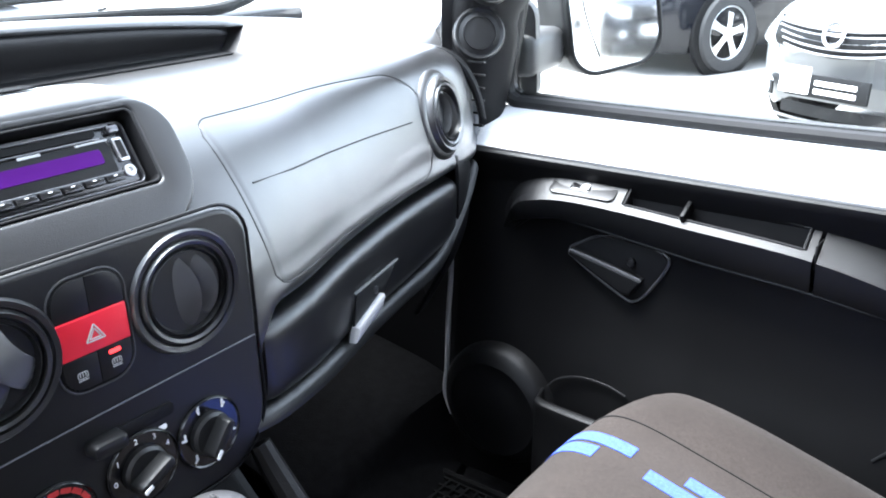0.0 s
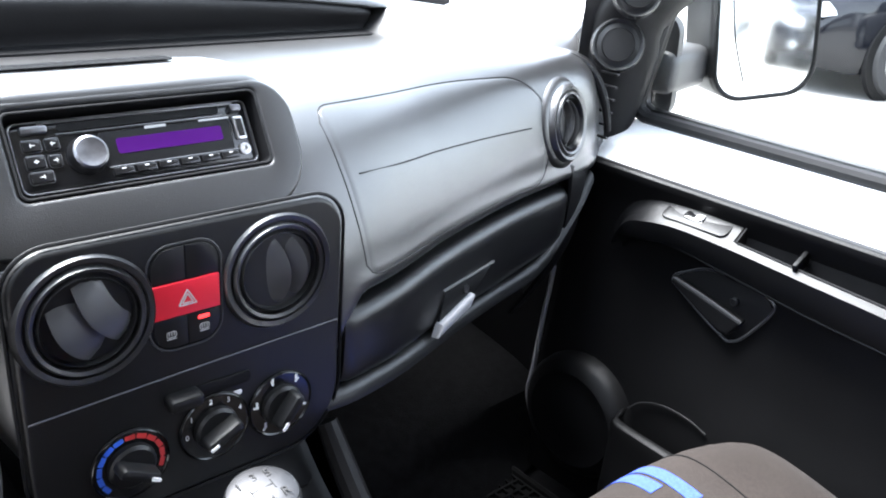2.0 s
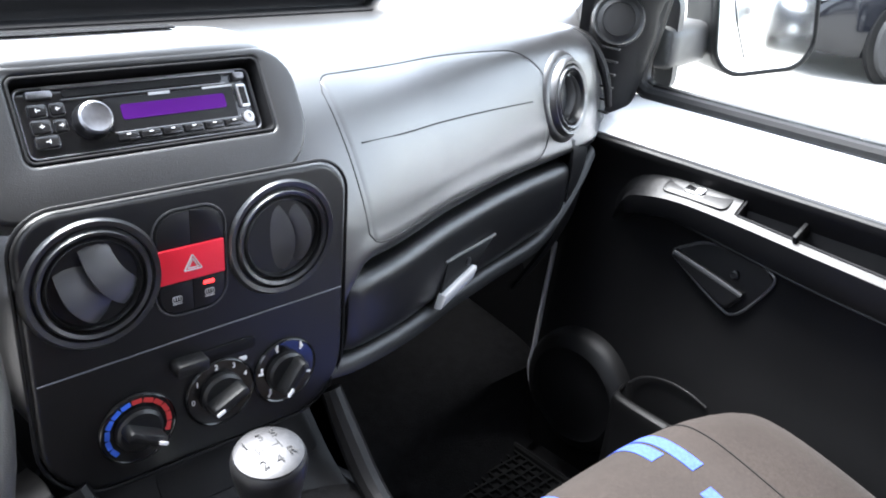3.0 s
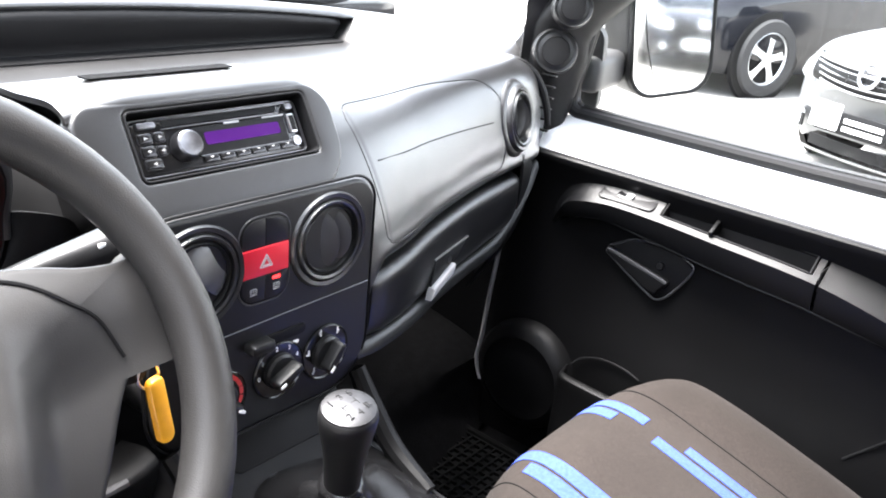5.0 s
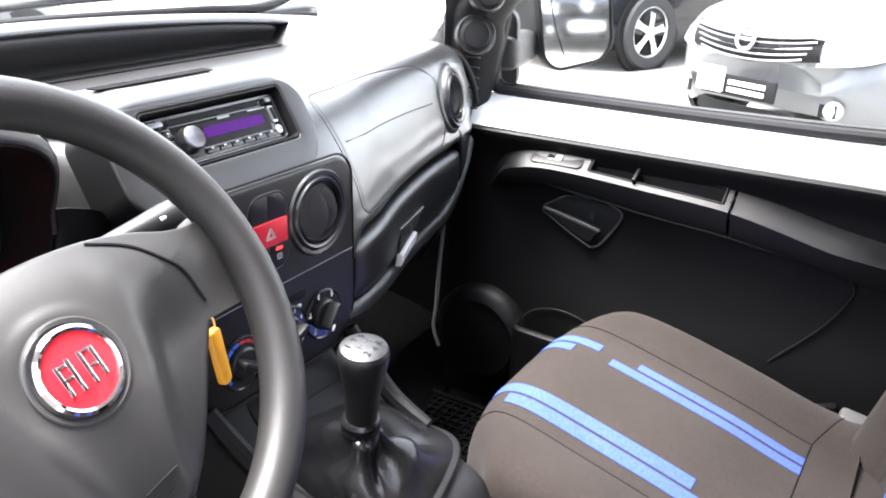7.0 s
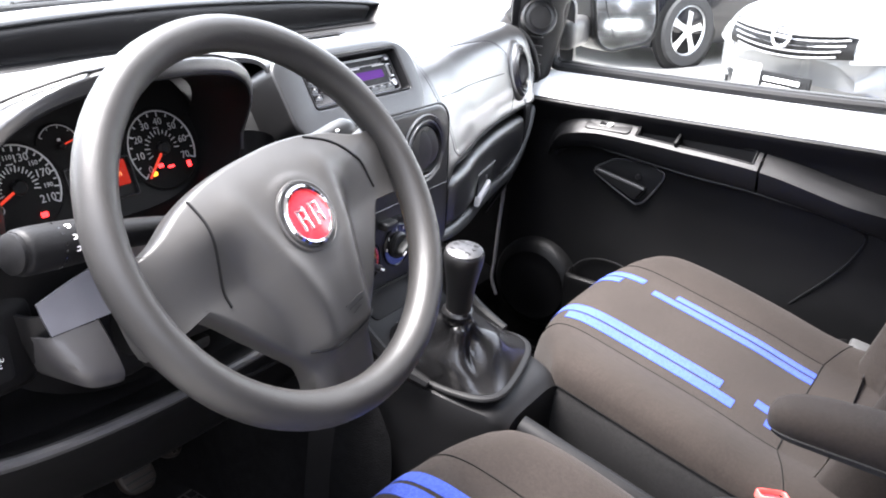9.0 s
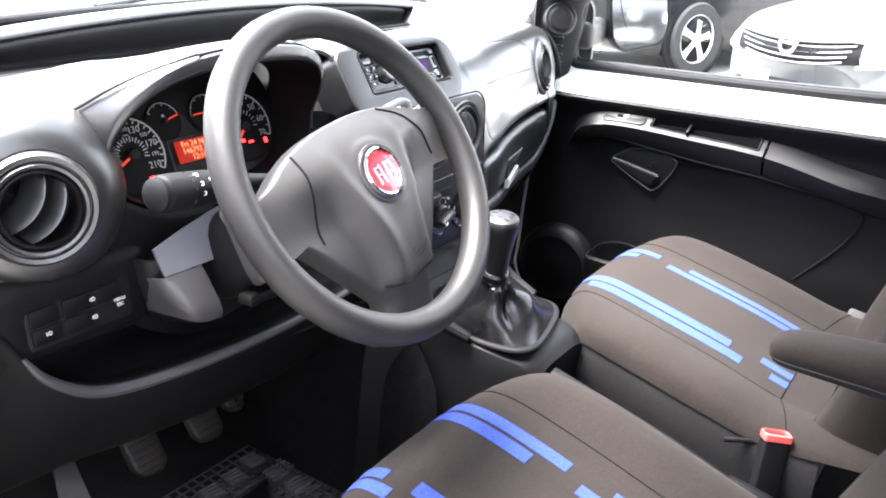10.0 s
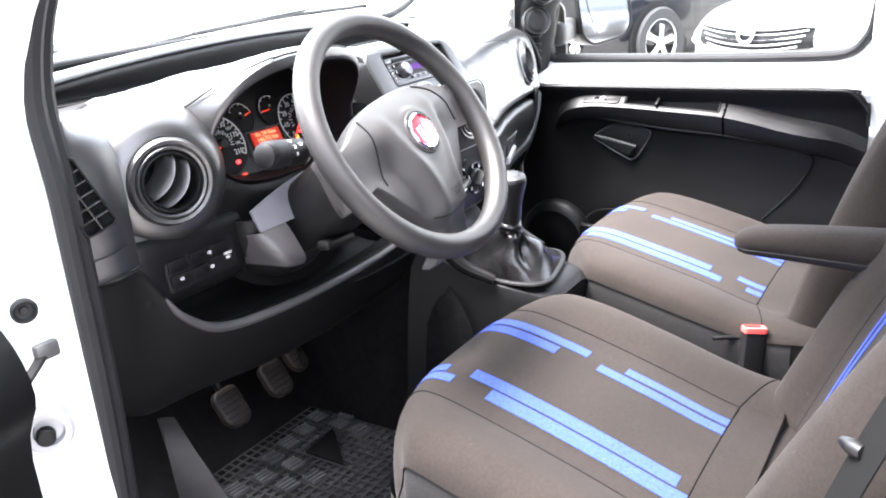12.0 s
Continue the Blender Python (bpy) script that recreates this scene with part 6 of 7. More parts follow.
def wing_mirror():
    w = thing("wing_mirror", "black door mirror with tall rounded glass", "wing mirror", (0.95, 0.66, 1.1))
    m = facing((1.003, 0.632, 1.216), (-0.52, -0.85, 0.03)) @ pose(0, 0, 0, 0, 0, 8)
    h = part("housing", prism(outline(0.175, 0.290, 0.05, 8), 0.090, m @ pose(0, 0, -0.092, 0, 0, 0), 0.012, None, 3), PANEL, w)
    part("rim", prism(outline(0.175, 0.290, 0.05, 8), 0.010, m @ Matrix.Translation((0, 0, -0.002)), 0.004, outline(0.160, 0.275, 0.045, 8)), DARK, h)
    part("mirror_glass", prism(outline(0.163, 0.278, 0.046, 8), 0.003, m @ Matrix.Translation((0, 0, 0.001))), MIRROR, h, "silvered mirror glass")
    # Dark line painted on the glass where the flank's line is mirrored
    part("flank_line_reflection", move(tube([(-0.060, 0.02, 0.0045), (-0.052, -0.05, 0.0045), (-0.035, -0.115, 0.0045)], 0.0012, 6, 4), m), DARK, h)
    # Arm and foot are greyed, haze on the glass put into their colour
    part("arm", box(0.885, 0.70, 1.115, 0.14, 0.060, 0.066, 0.018, 3, m=pose(0, 0, 0, 0, 0, 10)), TONEGREY, w)
    part("foot", prism(outline(0.11, 0.16, 0.03), 0.02, facing((0.828, 0.72, 1.12), (1, 0.1, 0.1)), 0.006), TONEGREY, w)


wing_mirror()


# ---- footwell: mats, pedals, open driver's door, post fittings ----
def pedals():
    for nm, x, y, z, w, h, lab in (("clutch_pedal", -0.360, 0.812, 0.565, 0.056, 0.078, "worn ribbed rubber clutch pedal on a steel arm"), ("brake_pedal", -0.262, 0.79, 0.582, 0.054, 0.074, "worn ribbed rubber brake pedal on a steel arm"), ("accelerator_pedal", -0.200, 0.80, 0.608, 0.042, 0.085, "slim ribbed accelerator pedal on a steel arm")):
        p = thing(nm, lab, "pedal", (x, y, z), "pedals")
        m = facing((x, y, z), (-0.12, -0.80, 0.58), (0, 0.5, 0.9))
        part("pad", prism(outline(w, h, (0.026, 0.020, 0.014, 0.018)), 0.016, m, 0.006, None, 3), PEDAL, p)
        for k in range(6):
            part("rib", move(box(0, -h * 0.36 + h * 0.145 * k, 0.0165, w * 0.78, 0.004, 0.003, 0.001), m), RUBBER, p)
        part("arm", tube([(x + 0.01, y + 0.012, z - 0.01), (x + 0.015, y + 0.06, z + 0.06), (x + 0.02, y + 0.12, z + 0.16), (x + 0.02, y + 0.16, z + 0.28)], 0.008, 8, 4), DARK, p)


pedals()


def floor_mat(x0, x1, y0, y1, z, label, tread):
    # Passenger mat's near-black skin stands for the shade of its footwell
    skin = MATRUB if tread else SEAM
    f = thing("floor_mat", label, "floor mat", ((x0 + x1) / 2, (y0 + y1) / 2, z))
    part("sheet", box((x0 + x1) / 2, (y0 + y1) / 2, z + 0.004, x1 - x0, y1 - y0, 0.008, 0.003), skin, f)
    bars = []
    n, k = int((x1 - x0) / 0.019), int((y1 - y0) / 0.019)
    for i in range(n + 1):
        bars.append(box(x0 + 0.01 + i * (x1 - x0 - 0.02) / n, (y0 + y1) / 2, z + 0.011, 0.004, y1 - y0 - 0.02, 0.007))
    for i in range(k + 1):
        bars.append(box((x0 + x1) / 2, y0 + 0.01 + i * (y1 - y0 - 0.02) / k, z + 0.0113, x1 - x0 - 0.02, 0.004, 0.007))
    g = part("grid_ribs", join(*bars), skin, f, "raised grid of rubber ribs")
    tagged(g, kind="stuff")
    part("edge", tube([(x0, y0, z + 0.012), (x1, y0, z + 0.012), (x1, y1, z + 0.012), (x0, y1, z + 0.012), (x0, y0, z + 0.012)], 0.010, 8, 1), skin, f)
    if tread:
        for i, (tx, ty) in enumerate([(-0.109, 0.796), (-0.159, 0.789), (-0.211, 0.779), (-0.262, 0.776), (-0.316, 0.767), (-0.160, 0.730), (-0.161, 0.676), (-0.122, 0.735), (-0.315, 0.715), (-0.328, 0.652), (-0.425, 0.754), (-0.370, 0.735), (-0.370, 0.680), (-0.105, 0.685)]):
            t = part("tread_block", box(tx, ty, z + 0.014, 0.034, 0.040, 0.008, 0.002, m=pose(0, 0, 0, 0, 0, -8)), MATRUB, f)
            for q in range(4):
                part("tread_rib", box(tx, ty, z + 0.0195, 0.032, 0.0045, 0.005, 0.001, m=pose(0, 0, 0, 0, 0, -8) @ Matrix.Translation((0, -0.0145 + 0.0097 * q, 0))), TREAD, t)
        part("heel_plate", prism([(-0.273, 0.626), (-0.179, 0.729), (-0.271, 0.724)], 0.012, Matrix.Translation((0, 0, z + 0.008)), 0.003), DARK, f, "plain triangular heel plate")


def footrest():
    rest = thing("footrest", "dusty grey plastic footrest beside the clutch pedal", "footrest", (-0.47, 0.79, 0.436))
    rows = [[(-0.470, 0.875, 0.586), (-0.456, 0.876, 0.580), (-0.440, 0.875, 0.570)], [(-0.481, 0.852, 0.533), (-0.464, 0.838, 0.530), (-0.448, 0.819, 0.525)], [(-0.492, 0.829, 0.480), (-0.476, 0.798, 0.481), (-0.456, 0.763, 0.480)], [(-0.502, 0.808, 0.438), (-0.484, 0.762, 0.437), (-0.464, 0.707, 0.437)]]
    part("tread", thick(loft(rows, 3, 3), 0.008), MATRUB, rest)


footrest()
floor_mat(-0.60, -0.06, 0.38, 0.955, 0.428, "dusty black rubber driver mat with grid ribs and tread blocks", True)
floor_mat(0.17, 0.66, 0.42, 0.92, 0.428, "rubber passenger mat with grid ribs, blackened for its shaded footwell", False)

wheel_arch = thick(loft([[(0.16 + 0.1 * k, 0.62 + 0.02 * k, 0.43), (0.16 + 0.1 * k, 0.68 + 0.02 * k, 0.50), (0.16 + 0.1 * k, 0.80, 0.56), (0.16 + 0.1 * k, 1.0, 0.60)] for k in range(2, 7)], 2, 4), 0.01)
shell("wall_arch_right", wheel_arch, CARPET, "dark moulded wheel arch in the passenger footwell", "wheel arch")
shell("wall_sill_left", thick(loft([[(-0.77, y, 0.44), (-0.74, y, 0.47), (-0.68, y, 0.465), (-0.62, y, 0.43)] for y in (-0.45, 0.0, 0.3, 0.56)], 2, 3), 0.006), DARK, "black plastic door sill cover", "sill")


def post_fittings():
    g = thing("grommet", "round black rubber grommet in the white door post", "grommet", (-0.842, 0.535, 1.0))
    part("rubber_cap", lathe([(0.0135, -0.004), (0.0142, 0.002), (0.011, 0.004), (0.009, -0.001), (0.005, -0.002), (0.004, 0.001), (0.001, 0.001)], facing((-0.838, 0.532, 1.003), (-0.35, -0.93, 0)), 24), RUBBER, g)
    c = thing("door_check", "steel door check strap on the white door post", "door check", (-0.845, 0.53, 0.93))
    part("strap", tube([(-0.82, 0.54, 0.95), (-0.845, 0.518, 0.946), (-0.875, 0.502, 0.936)], 0.007, 8, 4, 0.5), DARK, c)
    part("bracket", box(-0.828, 0.526, 0.953, 0.028, 0.012, 0.020, 0.004), DULLMETAL, c)
    h = thing("hinge_boss", "grey steel hinge boss with a dark bolt in the door post", "hinge", (-0.85, 0.53, 0.865))
    part("boss", lathe([(0.027, -0.01), (0.027, 0.010), (0.024, 0.014), (0.017, 0.012), (0.015, 0.004), (0.001, 0.004)], facing((-0.842, 0.534, 0.862), (-0.55, -0.83, 0)), 28), LATCH, h)
    part("bolt", lathe([(0.0105, 0), (0.0105, 0.010), (0.008, 0.012), (0.001, 0.011)], facing((-0.848, 0.532, 0.857), (-0.55, -0.83, 0)), 16), DARK, h)
    d = thing("driver_door", "wide open white van door with black inner trim", "door", (-0.90, 0.55, 0.45))
    turn = Matrix.Translation((-0.862, 0.542, 0)) @ pose(0, 0, 0, 0, 0, 18)
    part("skin", move(box(-0.50, 0.035, 0.80, 1.0, 0.03, 0.66, 0.012), turn), WHITE, d, "white painted outer skin")
    part("trim_panel", move(thick(loft([[(x, 0.0, 0.50), (x, -0.03, 0.60), (x, -0.025, 0.85), (x, -0.05, 0.93), (x, -0.03, 1.0), (x, 0.015, 1.03)] for x in (-0.98, -0.6, -0.3, -0.06, -0.03)], 2, 4), 0.006), turn), DOORTRIM, d, "charcoal door trim panel")


post_fittings()
# ---- car radio ----
def car_radio():
    r = thing("car_radio", "black car radio with silver knob and violet display", "car radio", RADIO.translation)
    m = RADIO @ Matrix.Translation((0, 0, -0.012))
    face = part("face_plate", prism(outline(0.180, 0.050, 0.006, 5), 0.020, m @ Matrix.Translation((0, 0, -0.018)), 0.003), GLOSS, r, "gloss black radio face")
    f = m @ Matrix.Translation((0, 0, 0.002))
    part("trim_ring", prism(outline(0.182, 0.052, 0.006, 6), 0.004, m @ Matrix.Translation((0, 0, -0.001)), 0.0012, outline(0.1785, 0.0485, 0.005, 6)), KNOBSTEEL, face)
    part("disc_slot", prism(outline(0.124, 0.0055, 0.002, 3, 0.004, 0.0195), 0.0012, f), DARK, face)
    part("slot_edge", prism(outline(0.150, 0.0016, 0.0005, 2, 0.004, 0.0236), 0.0016, f, 0.0005), KNOBSTEEL, face)
    part("slot_edge", prism(outline(0.128, 0.0012, 0.0004, 2, 0.004, 0.0148), 0.0016, f, 0.0005), KNOBSTEEL, face)
    part("display", prism(outline(0.084, 0.0115, 0.002, 3, 0.022, 0.001), 0.0014, f), RADIO_LIT, face, "violet lit display")
    part("display_frame", prism(outline(0.104, 0.026, 0.003, 4, 0.020, -0.0005), 0.0010, f, 0.0004), DARK, face)
    k = f @ Matrix.Translation((-0.043, -0.003, 0))
    kn = part("volume_knob", lathe([(0.0128, 0.0), (0.0128, 0.010), (0.0120, 0.0125), (0.0105, 0.0135), (0.007, 0.0128), (0.0005, 0.0125)], k, 40), KNOBSTEEL, r, "turned silver volume knob")
    part("knob_ring", lathe([(0.0132, 0.0), (0.0140, 0.003), (0.0132, 0.006)], k, 40, False), KNOBSTEEL, kn)
    for i, (bx, by, bw, bh) in enumerate(((-0.0775, 0.0085, 0.0125, 0.0085), (-0.0640, 0.0085, 0.0095, 0.0085), (-0.0775, -0.0030, 0.0125, 0.0095), (-0.0645, -0.0035, 0.0085, 0.0085), (-0.0760, -0.0140, 0.0155, 0.0085))):
        b = part("button", prism(outline(bw, bh, 0.0018, 3, bx, by), 0.003, f, 0.001), GLOSS, face)
        part("button_edge", prism(outline(bw + 0.0010, bh + 0.0010, 0.0020, 3, bx, by), 0.0014, f, 0.0, outline(bw + 0.0002, bh + 0.0002, 0.0018, 3, bx, by)), KNOBSTEEL, b)
        part("button_mark", join(prism(outline(0.0036, 0.0008, 0.0003, 2, bx, by), 0.0005, f @ Matrix.Translation((0, 0, 0.003))), prism(outline(0.0008, 0.0030, 0.0003, 2, bx + 0.0006 * (i - 2), by), 0.0005, f @ Matrix.Translation((0, 0, 0.003)))), DIALMARK, b)
    for i in range(6):
        part("button", prism(outline(0.0155, 0.0058, 0.001, 3, -0.020 + 0.0172 * i, -0.0175), 0.0028, f, 0.0008), GLOSS, face)
        part("button_mark", prism(outline(0.0032, 0.0010, 0.0003, 2, -0.020 + 0.0172 * i, -0.0160), 0.0004, f @ Matrix.Translation((0, 0, 0.0028))), DIALMARK, face)
    part("button_rail", prism(outline(0.104, 0.0008, 0.0003, 2, 0.023, -0.0137), 0.0016, f, 0.0004), KNOBSTEEL, face)
    part("maker_bar", prism(outline(0.017, 0.0022, 0.0006, 2, 0.012, 0.0125), 0.0005, f @ Matrix.Translation((0, 0, 0.001))), DIALMARK, face)
    part("model_bar", prism(outline(0.026, 0.0016, 0.0004, 2, 0.060, 0.0125), 0.0005, f @ Matrix.Translation((0, 0, 0.001))), DIALMARK, face)
    part("eject_button", prism(outline(0.018, 0.006, 0.002, 3, -0.074, 0.0195), 0.004, f, 0.0012), KNOBSTEEL, face)
    part("release_button", prism(outline(0.010, 0.006, 0.002, 3, 0.080, 0.0195), 0.004, f, 0.0012), KNOBSTEEL, face)
    usb = part("usb_socket", prism(outline(0.0085, 0.019, 0.0015, 3, 0.080, 0.003), 0.0025, f, 0.0008), STEEL, face, "silver-framed usb socket")
    part("socket_hole", prism(outline(0.0050, 0.0145, 0.0006, 2, 0.080, 0.003), 0.0006, f @ Matrix.Translation((0, 0, 0.0025))), DARK, usb)
    part("aux_socket", lathe([(0.0048, 0), (0.0048, 0.002), (0.0024, 0.0022), (0.0022, 0.0008), (0.0003, 0.0006)], f @ Matrix.Translation((0.080, -0.0145, 0)), 20), STEEL, face)


car_radio()
end_vent = ((0.585, 0.6545, 1.073), (0.25, -0.94, 0.20))
part("vent_pod", lathe([(0.049, 0.0005), (0.053, 0.0), (0.058, -0.004), (0.062, -0.012), (0.064, -0.030)], facing(*end_vent), 48, False), DASH, dash)
round_vent(*end_vent, 0.0425, -12, dash, "round swivelling air vent by the passenger door", (-0.25, 0.22), 1, 0.30, 0.034, PANEL)


# ---- parked cars ----
def car_wheel(parent, at, turn, r, spokes, w=0.20):
    m = Matrix.Translation(at) @ turn @ pose(0, 0, 0, 90, 0, 0)
    wh = part("wheel", lathe([(r * 0.66, -w / 2), (r * 0.93, -w / 2), (r, -w * 0.36), (r, w * 0.36), (r * 0.95, w / 2), (r * 0.70, w / 2), (r * 0.66, w * 0.42)], m, 40, False), TYRE, parent, "black tyre on a silver alloy wheel")
    part("rim", lathe([(r * 0.66, w * 0.46), (r * 0.68, w * 0.44), (r * 0.64, w * 0.36), (r * 0.60, w * 0.1), (r * 0.60, -w * 0.3)], m, 40, False), RIM, wh)
    part("brake_disc", lathe([(r * 0.52, 0), (0.01, 0.0)], m, 24), DARK, wh)
    for k in range(spokes):
        a = 360 / spokes * k + 10
        part("spoke", move(loft([[(0.03, -0.035, w * 0.40), (0.03, 0.035, w * 0.40)], [(r * 0.35, -0.03, w * 0.38), (r * 0.35, 0.03, w * 0.38)], [(r * 0.64, -0.045, w * 0.34), (r * 0.64, 0.045, w * 0.34)]], 2, 2), m @ pose(0, 0, 0, 0, 0, a)), RIM, wh)
    part("hub_cap", lathe([(0.045, w * 0.36), (0.045, w * 0.42), (0.03, w * 0.45), (0.001, w * 0.45)], m, 20), RIM, wh)


def parked_car(at, heading, paint, label, high=1.46, wide=0.88, grille="bars", r=0.33, spokes=5, nose=0.74):
    """A parked car, nose at `at` on the ground, pointing along heading (degrees)."""
    c = thing("parked_car", label, "car", (at[0], at[1], 0))
    turn = pose(0, 0, 0, 0, 0, heading - 180)
    M = Matrix.Translation((at[0], at[1], 0)) @ turn
    # local axes: -x is ahead, y across, z up; the nose is at x = 0
    stations = [(-0.02, 0.50, 0.30, 0.58), (0.05, 0.66, 0.24, 0.66), (0.22, 0.80, 0.21, nose), (0.50, 0.97, 0.20, nose + 0.10), (0.95, 1.0, 0.20, nose + 0.17), (1.40, 1.0, 0.20, nose + 0.21), (2.4, 1.0, 0.20, nose + 0.22), (3.4, 1.0, 0.22, nose + 0.24), (4.1, 0.95, 0.25, nose + 0.24), (4.45, 0.82, 0.32, nose + 0.20)]
    rows = []
    for x, k, b, h in stations:
        w = wide * k
        back = 0.16 * (1 - min(1, x / 0.5))
        rows.append([(x + back, -w * 0.93, b), (x + back * 0.7, -w, b + 0.14), (x + back * 0.6, -w, h * 0.74), (x + back * 0.7, -w * 0.93, h - 0.07), (x + back * 0.3, -w * 0.70, h), (x, 0, h + 0.025), (x + back * 0.3, w * 0.70, h), (x + back * 0.7, w * 0.93, h - 0.07), (x + back * 0.6, w, h * 0.74), (x + back * 0.7, w, b + 0.14), (x + back, w * 0.93, b)])
    part("body", move(loft(rows, 4, 3, False, True), M), paint, c)
    top = [[(x, -w, z0), (x + s, -w * 0.86, (z0 + z1) / 2), (x + 2 * s, -w * 0.72, z1), (x + 2 * s, 0, z1 + 0.03), (x + 2 * s, w * 0.72, z1), (x + s, w * 0.86, (z0 + z1) / 2), (x, w, z0)] for x, s, w, z0, z1 in ((1.25, 0.30, wide * 0.90, nose + 0.17, nose + 0.21), (1.35, 0.30, wide * 0.92, nose + 0.18, high - 0.06), (2.2, 0.0, wide * 0.93, nose + 0.19, high), (3.2, -0.1, wide * 0.92, nose + 0.2, high - 0.05), (4.1, -0.25, wide * 0.88, nose + 0.2, nose + 0.30))]
    part("cabin_glass", move(loft(top, 3, 3), M), CARGLASS, c, "dark car windows")
    roof = [[(x, -wide * 0.66, z), (x, 0, z + 0.035), (x, wide * 0.66, z)] for x, z in ((1.95, high - 0.05), (2.3, high + 0.004), (2.8, high - 0.005), (3.2, high - 0.05))]
    part("roof", move(thick(loft(roof, 3, 4), 0.02), M), paint, c)
    for x in (0.90, 3.55):
        for s in (-1, 1):
            part("wheel_arch", move(lathe([(r * 1.18, -0.02), (r * 1.18, 0.03), (r * 1.0, 0.035)], Matrix.Translation((x, s * (wide - 0.03), r)) @ pose(0, 0, 0, -90 * s, 0, 0), 36, False), M), DARK, c)
            part("wheel_arch", move(lathe([(r * 1.15, 0.012), (0.01, 0.012)], Matrix.Translation((x, s * (wide - 0.015), r)) @ pose(0, 0, 0, -90 * s, 0, 0), 36), M), DARK, c)
            car_wheel(c, M @ Vector((x, s * (wide - 0.065), r)), turn @ pose(0, 0, 0, 0, 0, 180 if s > 0 else 0), r, spokes)

    def nose_x(y):
        return -0.035 + 0.30 * (abs(y) / wide) ** 2.2
    # front details follow the bow of the nose
    def bow(z, w, rr, mat, name, dx=0.0, parent=c, lab="", n=9, droop=0.0):
        return part(name, move(tube([(nose_x(w * t) + dx, w * t, z + droop * abs(t) ** 2) for t in [-1 + 2 * k / n for k in range(n + 1)]], rr, 8, 2, 0.7), M), mat, parent, lab)
    g = part("grille", move(thick(loft([[(nose_x(y) - 0.015, y, 0.585 + 0.04 * abs(y / 0.4)), (nose_x(y) - 0.030, y, 0.675), (nose_x(y) - 0.004, y, 0.75)] for y in (-0.44, -0.3, -0.15, 0, 0.15, 0.3, 0.44)], 3, 3), 0.01), M), DARK, c, "dark grille with bright bars")
    for k in range(5):
        bow(0.600 + 0.034 * k, 0.35 + 0.020 * k, 0.009 if k < 4 else 0.016, GRILLEBAR if grille == "bars" else DARK, "grille_bar", -0.036 - 0.004 * (k == 4) + 0.005 * k, g, droop=0.035)
    q = M @ facing((nose_x(0) - 0.048, 0, 0.715), (-1, 0, 0.22))
    b = part("badge_ring", lathe([(0.050, 0), (0.054, 0.008), (0.064, 0.010), (0.070, 0.004), (0.070, -0.01)], q, 36, False), CHROME, c, "round chrome badge ring")
    part("badge_bar", move(box(0, 0, 0.006, 0.10, 0.014, 0.008, 0.003), q), CHROME, b)
    for s in (-1, 1):
        pts = [[(nose_x(s * y) - 0.015 + dx, s * y, z) for z, dx in zz] for y, zz in ((0.42, ((0.60, 0.0), (0.65, 0.01), (0.70, 0.04))), (0.53, ((0.61, 0.02), (0.67, 0.035), (0.735, 0.09))), (0.64, ((0.63, 0.06), (0.69, 0.10), (0.755, 0.18))), (0.71, ((0.66, 0.14), (0.71, 0.18), (0.76, 0.28))))]
        part("headlight", move(thick(loft(pts, 3, 3), 0.015), M), LAMP, c, "clear headlight")
        part("fog_lamp", move(lathe([(0.055, -0.02), (0.055, 0.006), (0.045, 0.012), (0.001, 0.014)], facing((nose_x(s * 0.53) + 0.02, s * 0.53, 0.36), (-0.8, s * 0.45, 0)), 20), M), LAMP, c)
        part("bumper_duct", move(thick(loft([[(nose_x(s * y) + 0.012, s * y, z) for z in (0.32, 0.36, 0.395)] for y in (0.46, 0.51, 0.55)], 3, 3), 0.01), M), DARK, c)
    bow(0.22, 0.50, 0.014, DARK if grille != "bars" else DULLMETAL, "bumper_lip", -0.005)
    part("lower_grille", move(thick(loft([[(nose_x(y) - 0.010, y, z) for z in (0.25, 0.285, 0.315)] for y in (-0.34, 0, 0.34)], 4, 3), 0.01), M), DARK, c)
    pl = M @ facing((nose_x(0.05) - 0.048, 0.0, 0.43), (-1, 0, 0.08))
    plate = part("number_plate", prism(outline(0.52, 0.125, 0.01), 0.014, pl, 0.003), DARK if grille == "bars" else LAMP, c, "number plate carrier")
    if grille == "bars":
        part("paper_card", prism(outline(0.20, 0.15, 0.012, 4, -0.20, 0.025), 0.004, pl @ Matrix.Translation((0, 0, 0.014))), MARK, plate, "blank white card")
    for k in range(2):
        part("plate_bar", prism(outline(0.26, 0.026, 0.004, 2, 0.06, 0.02 - 0.045 * k), 0.002, pl @ Matrix.Translation((0, 0, 0.0142))), MARK, plate)
    return c


parked_car((4.72, 1.075), 157, GREYCAR, "grey saloon with bright grille bars parked on the asphalt")
parked_car((6.95, 3.83), 157, BLACKCAR, "black off-road car with silver wheels parked beside a saloon", 1.70, 0.92, "plain", 0.355, 5, 0.86)
parked_car((1.85, -10.5), 93, BLACKCAR, "dark car parked nose-on behind the van", 1.5, 0.88, "plain")
parked_car((-0.5, -15.5), 93, SILVER, "pale car parked at the far end of the yard", 1.5, 0.88, "plain")
parked_car((3.4, 6.6), 20, GREYCAR, "dull grey car parked side-on ahead of the van", 1.5, 0.88, "plain")
parked_car((-2.2, 7.2), 262, SILVER, "silver car parked nose-on ahead of the van", 1.5, 0.88, "plain")


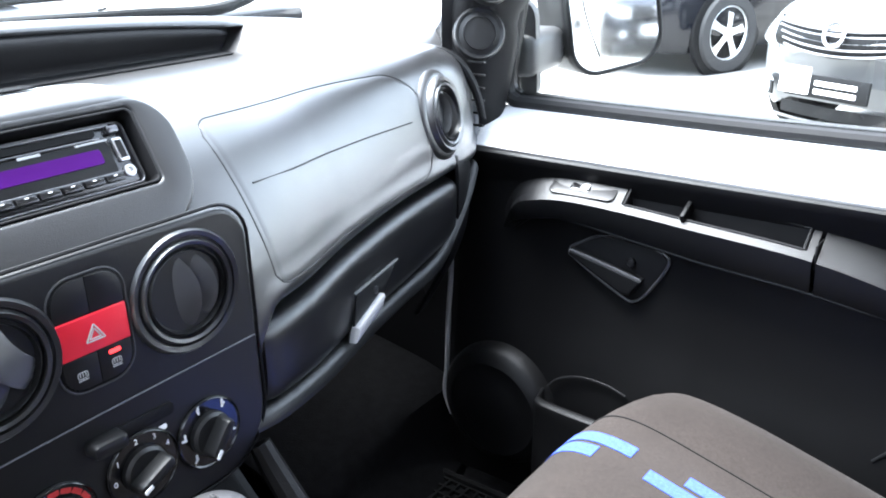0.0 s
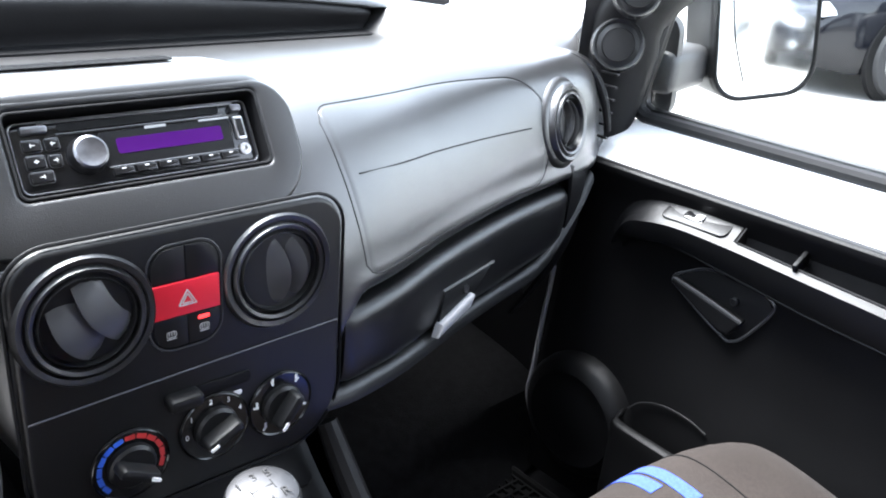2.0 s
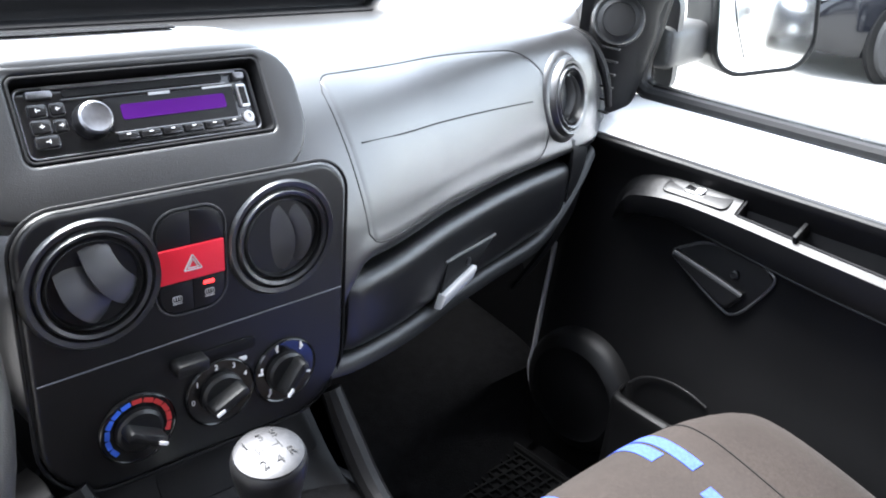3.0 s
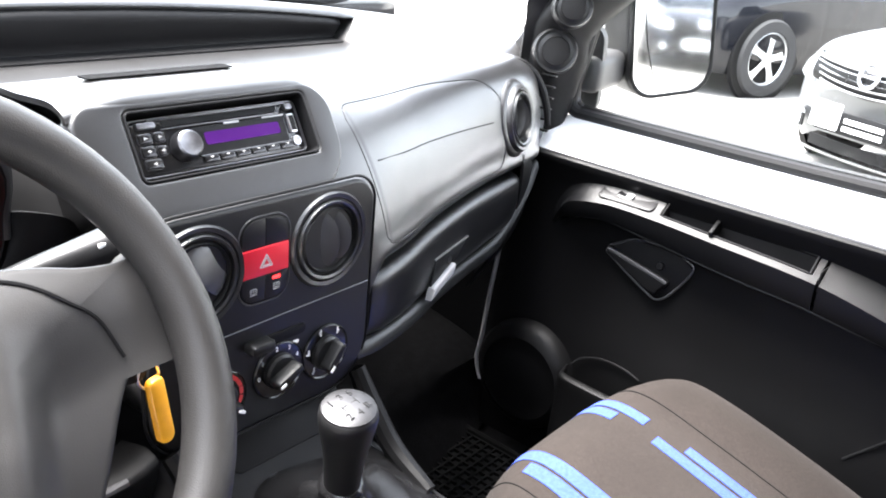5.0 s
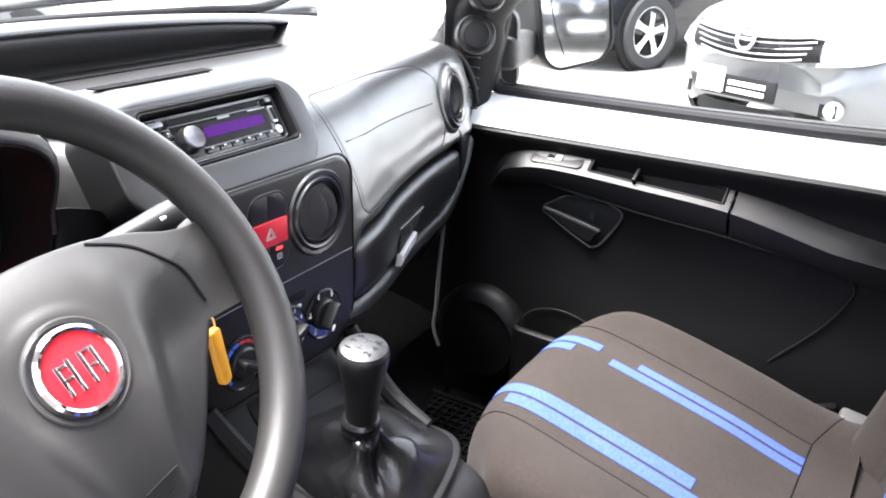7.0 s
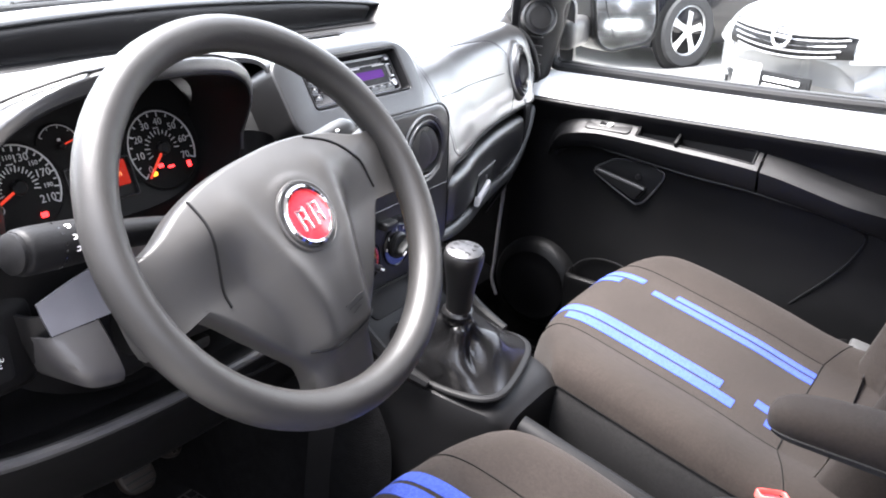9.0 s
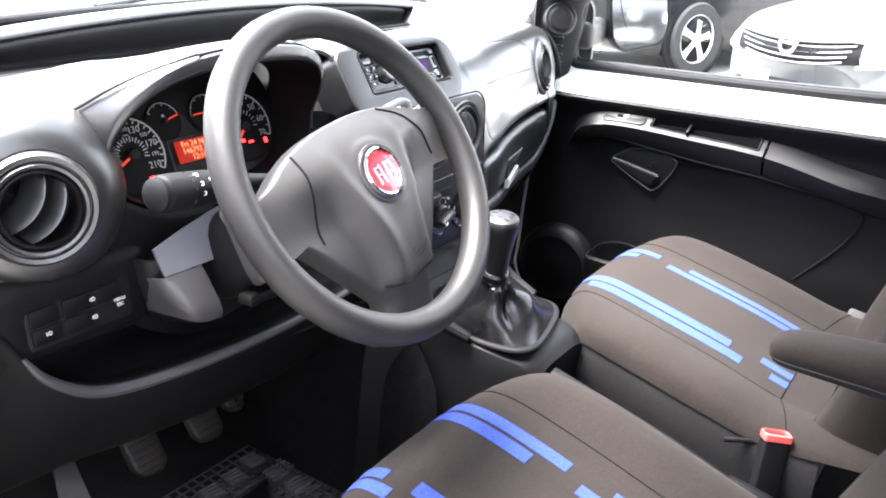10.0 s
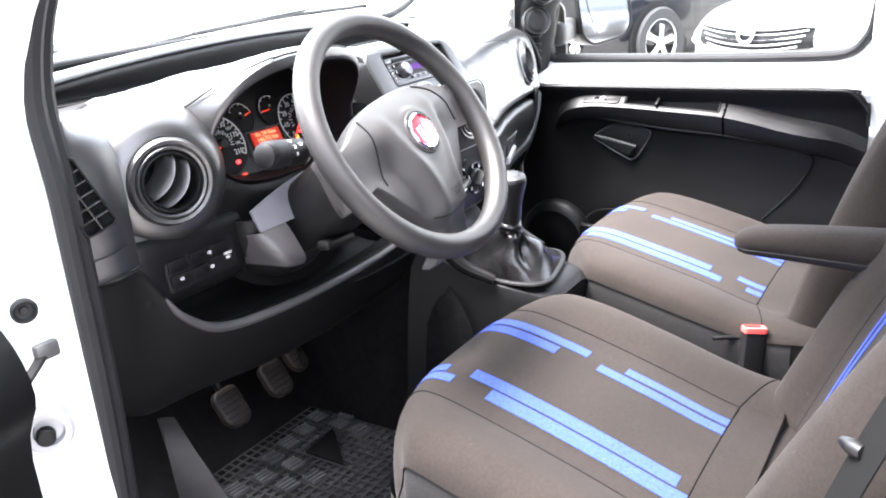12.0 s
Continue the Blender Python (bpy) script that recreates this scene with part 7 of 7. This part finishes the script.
def wiper():
    w = thing("wiper", "black windscreen wiper lying along the foot of the glass", "wiper", (0.1, 1.1, 1.24))
    part("arm", tube([(-0.15, 1.112, 1.206), (0.05, 1.106, 1.222), (0.30, 1.080, 1.236)], [0.008, 0.006, 0.004], 8, 5, 0.6), DARK, w)
    part("blade", tube([(-0.05, 1.098, 1.216), (0.20, 1.092, 1.226), (0.48, 1.052, 1.228)], 0.005, 8, 5), RUBBER, w)


wiper()
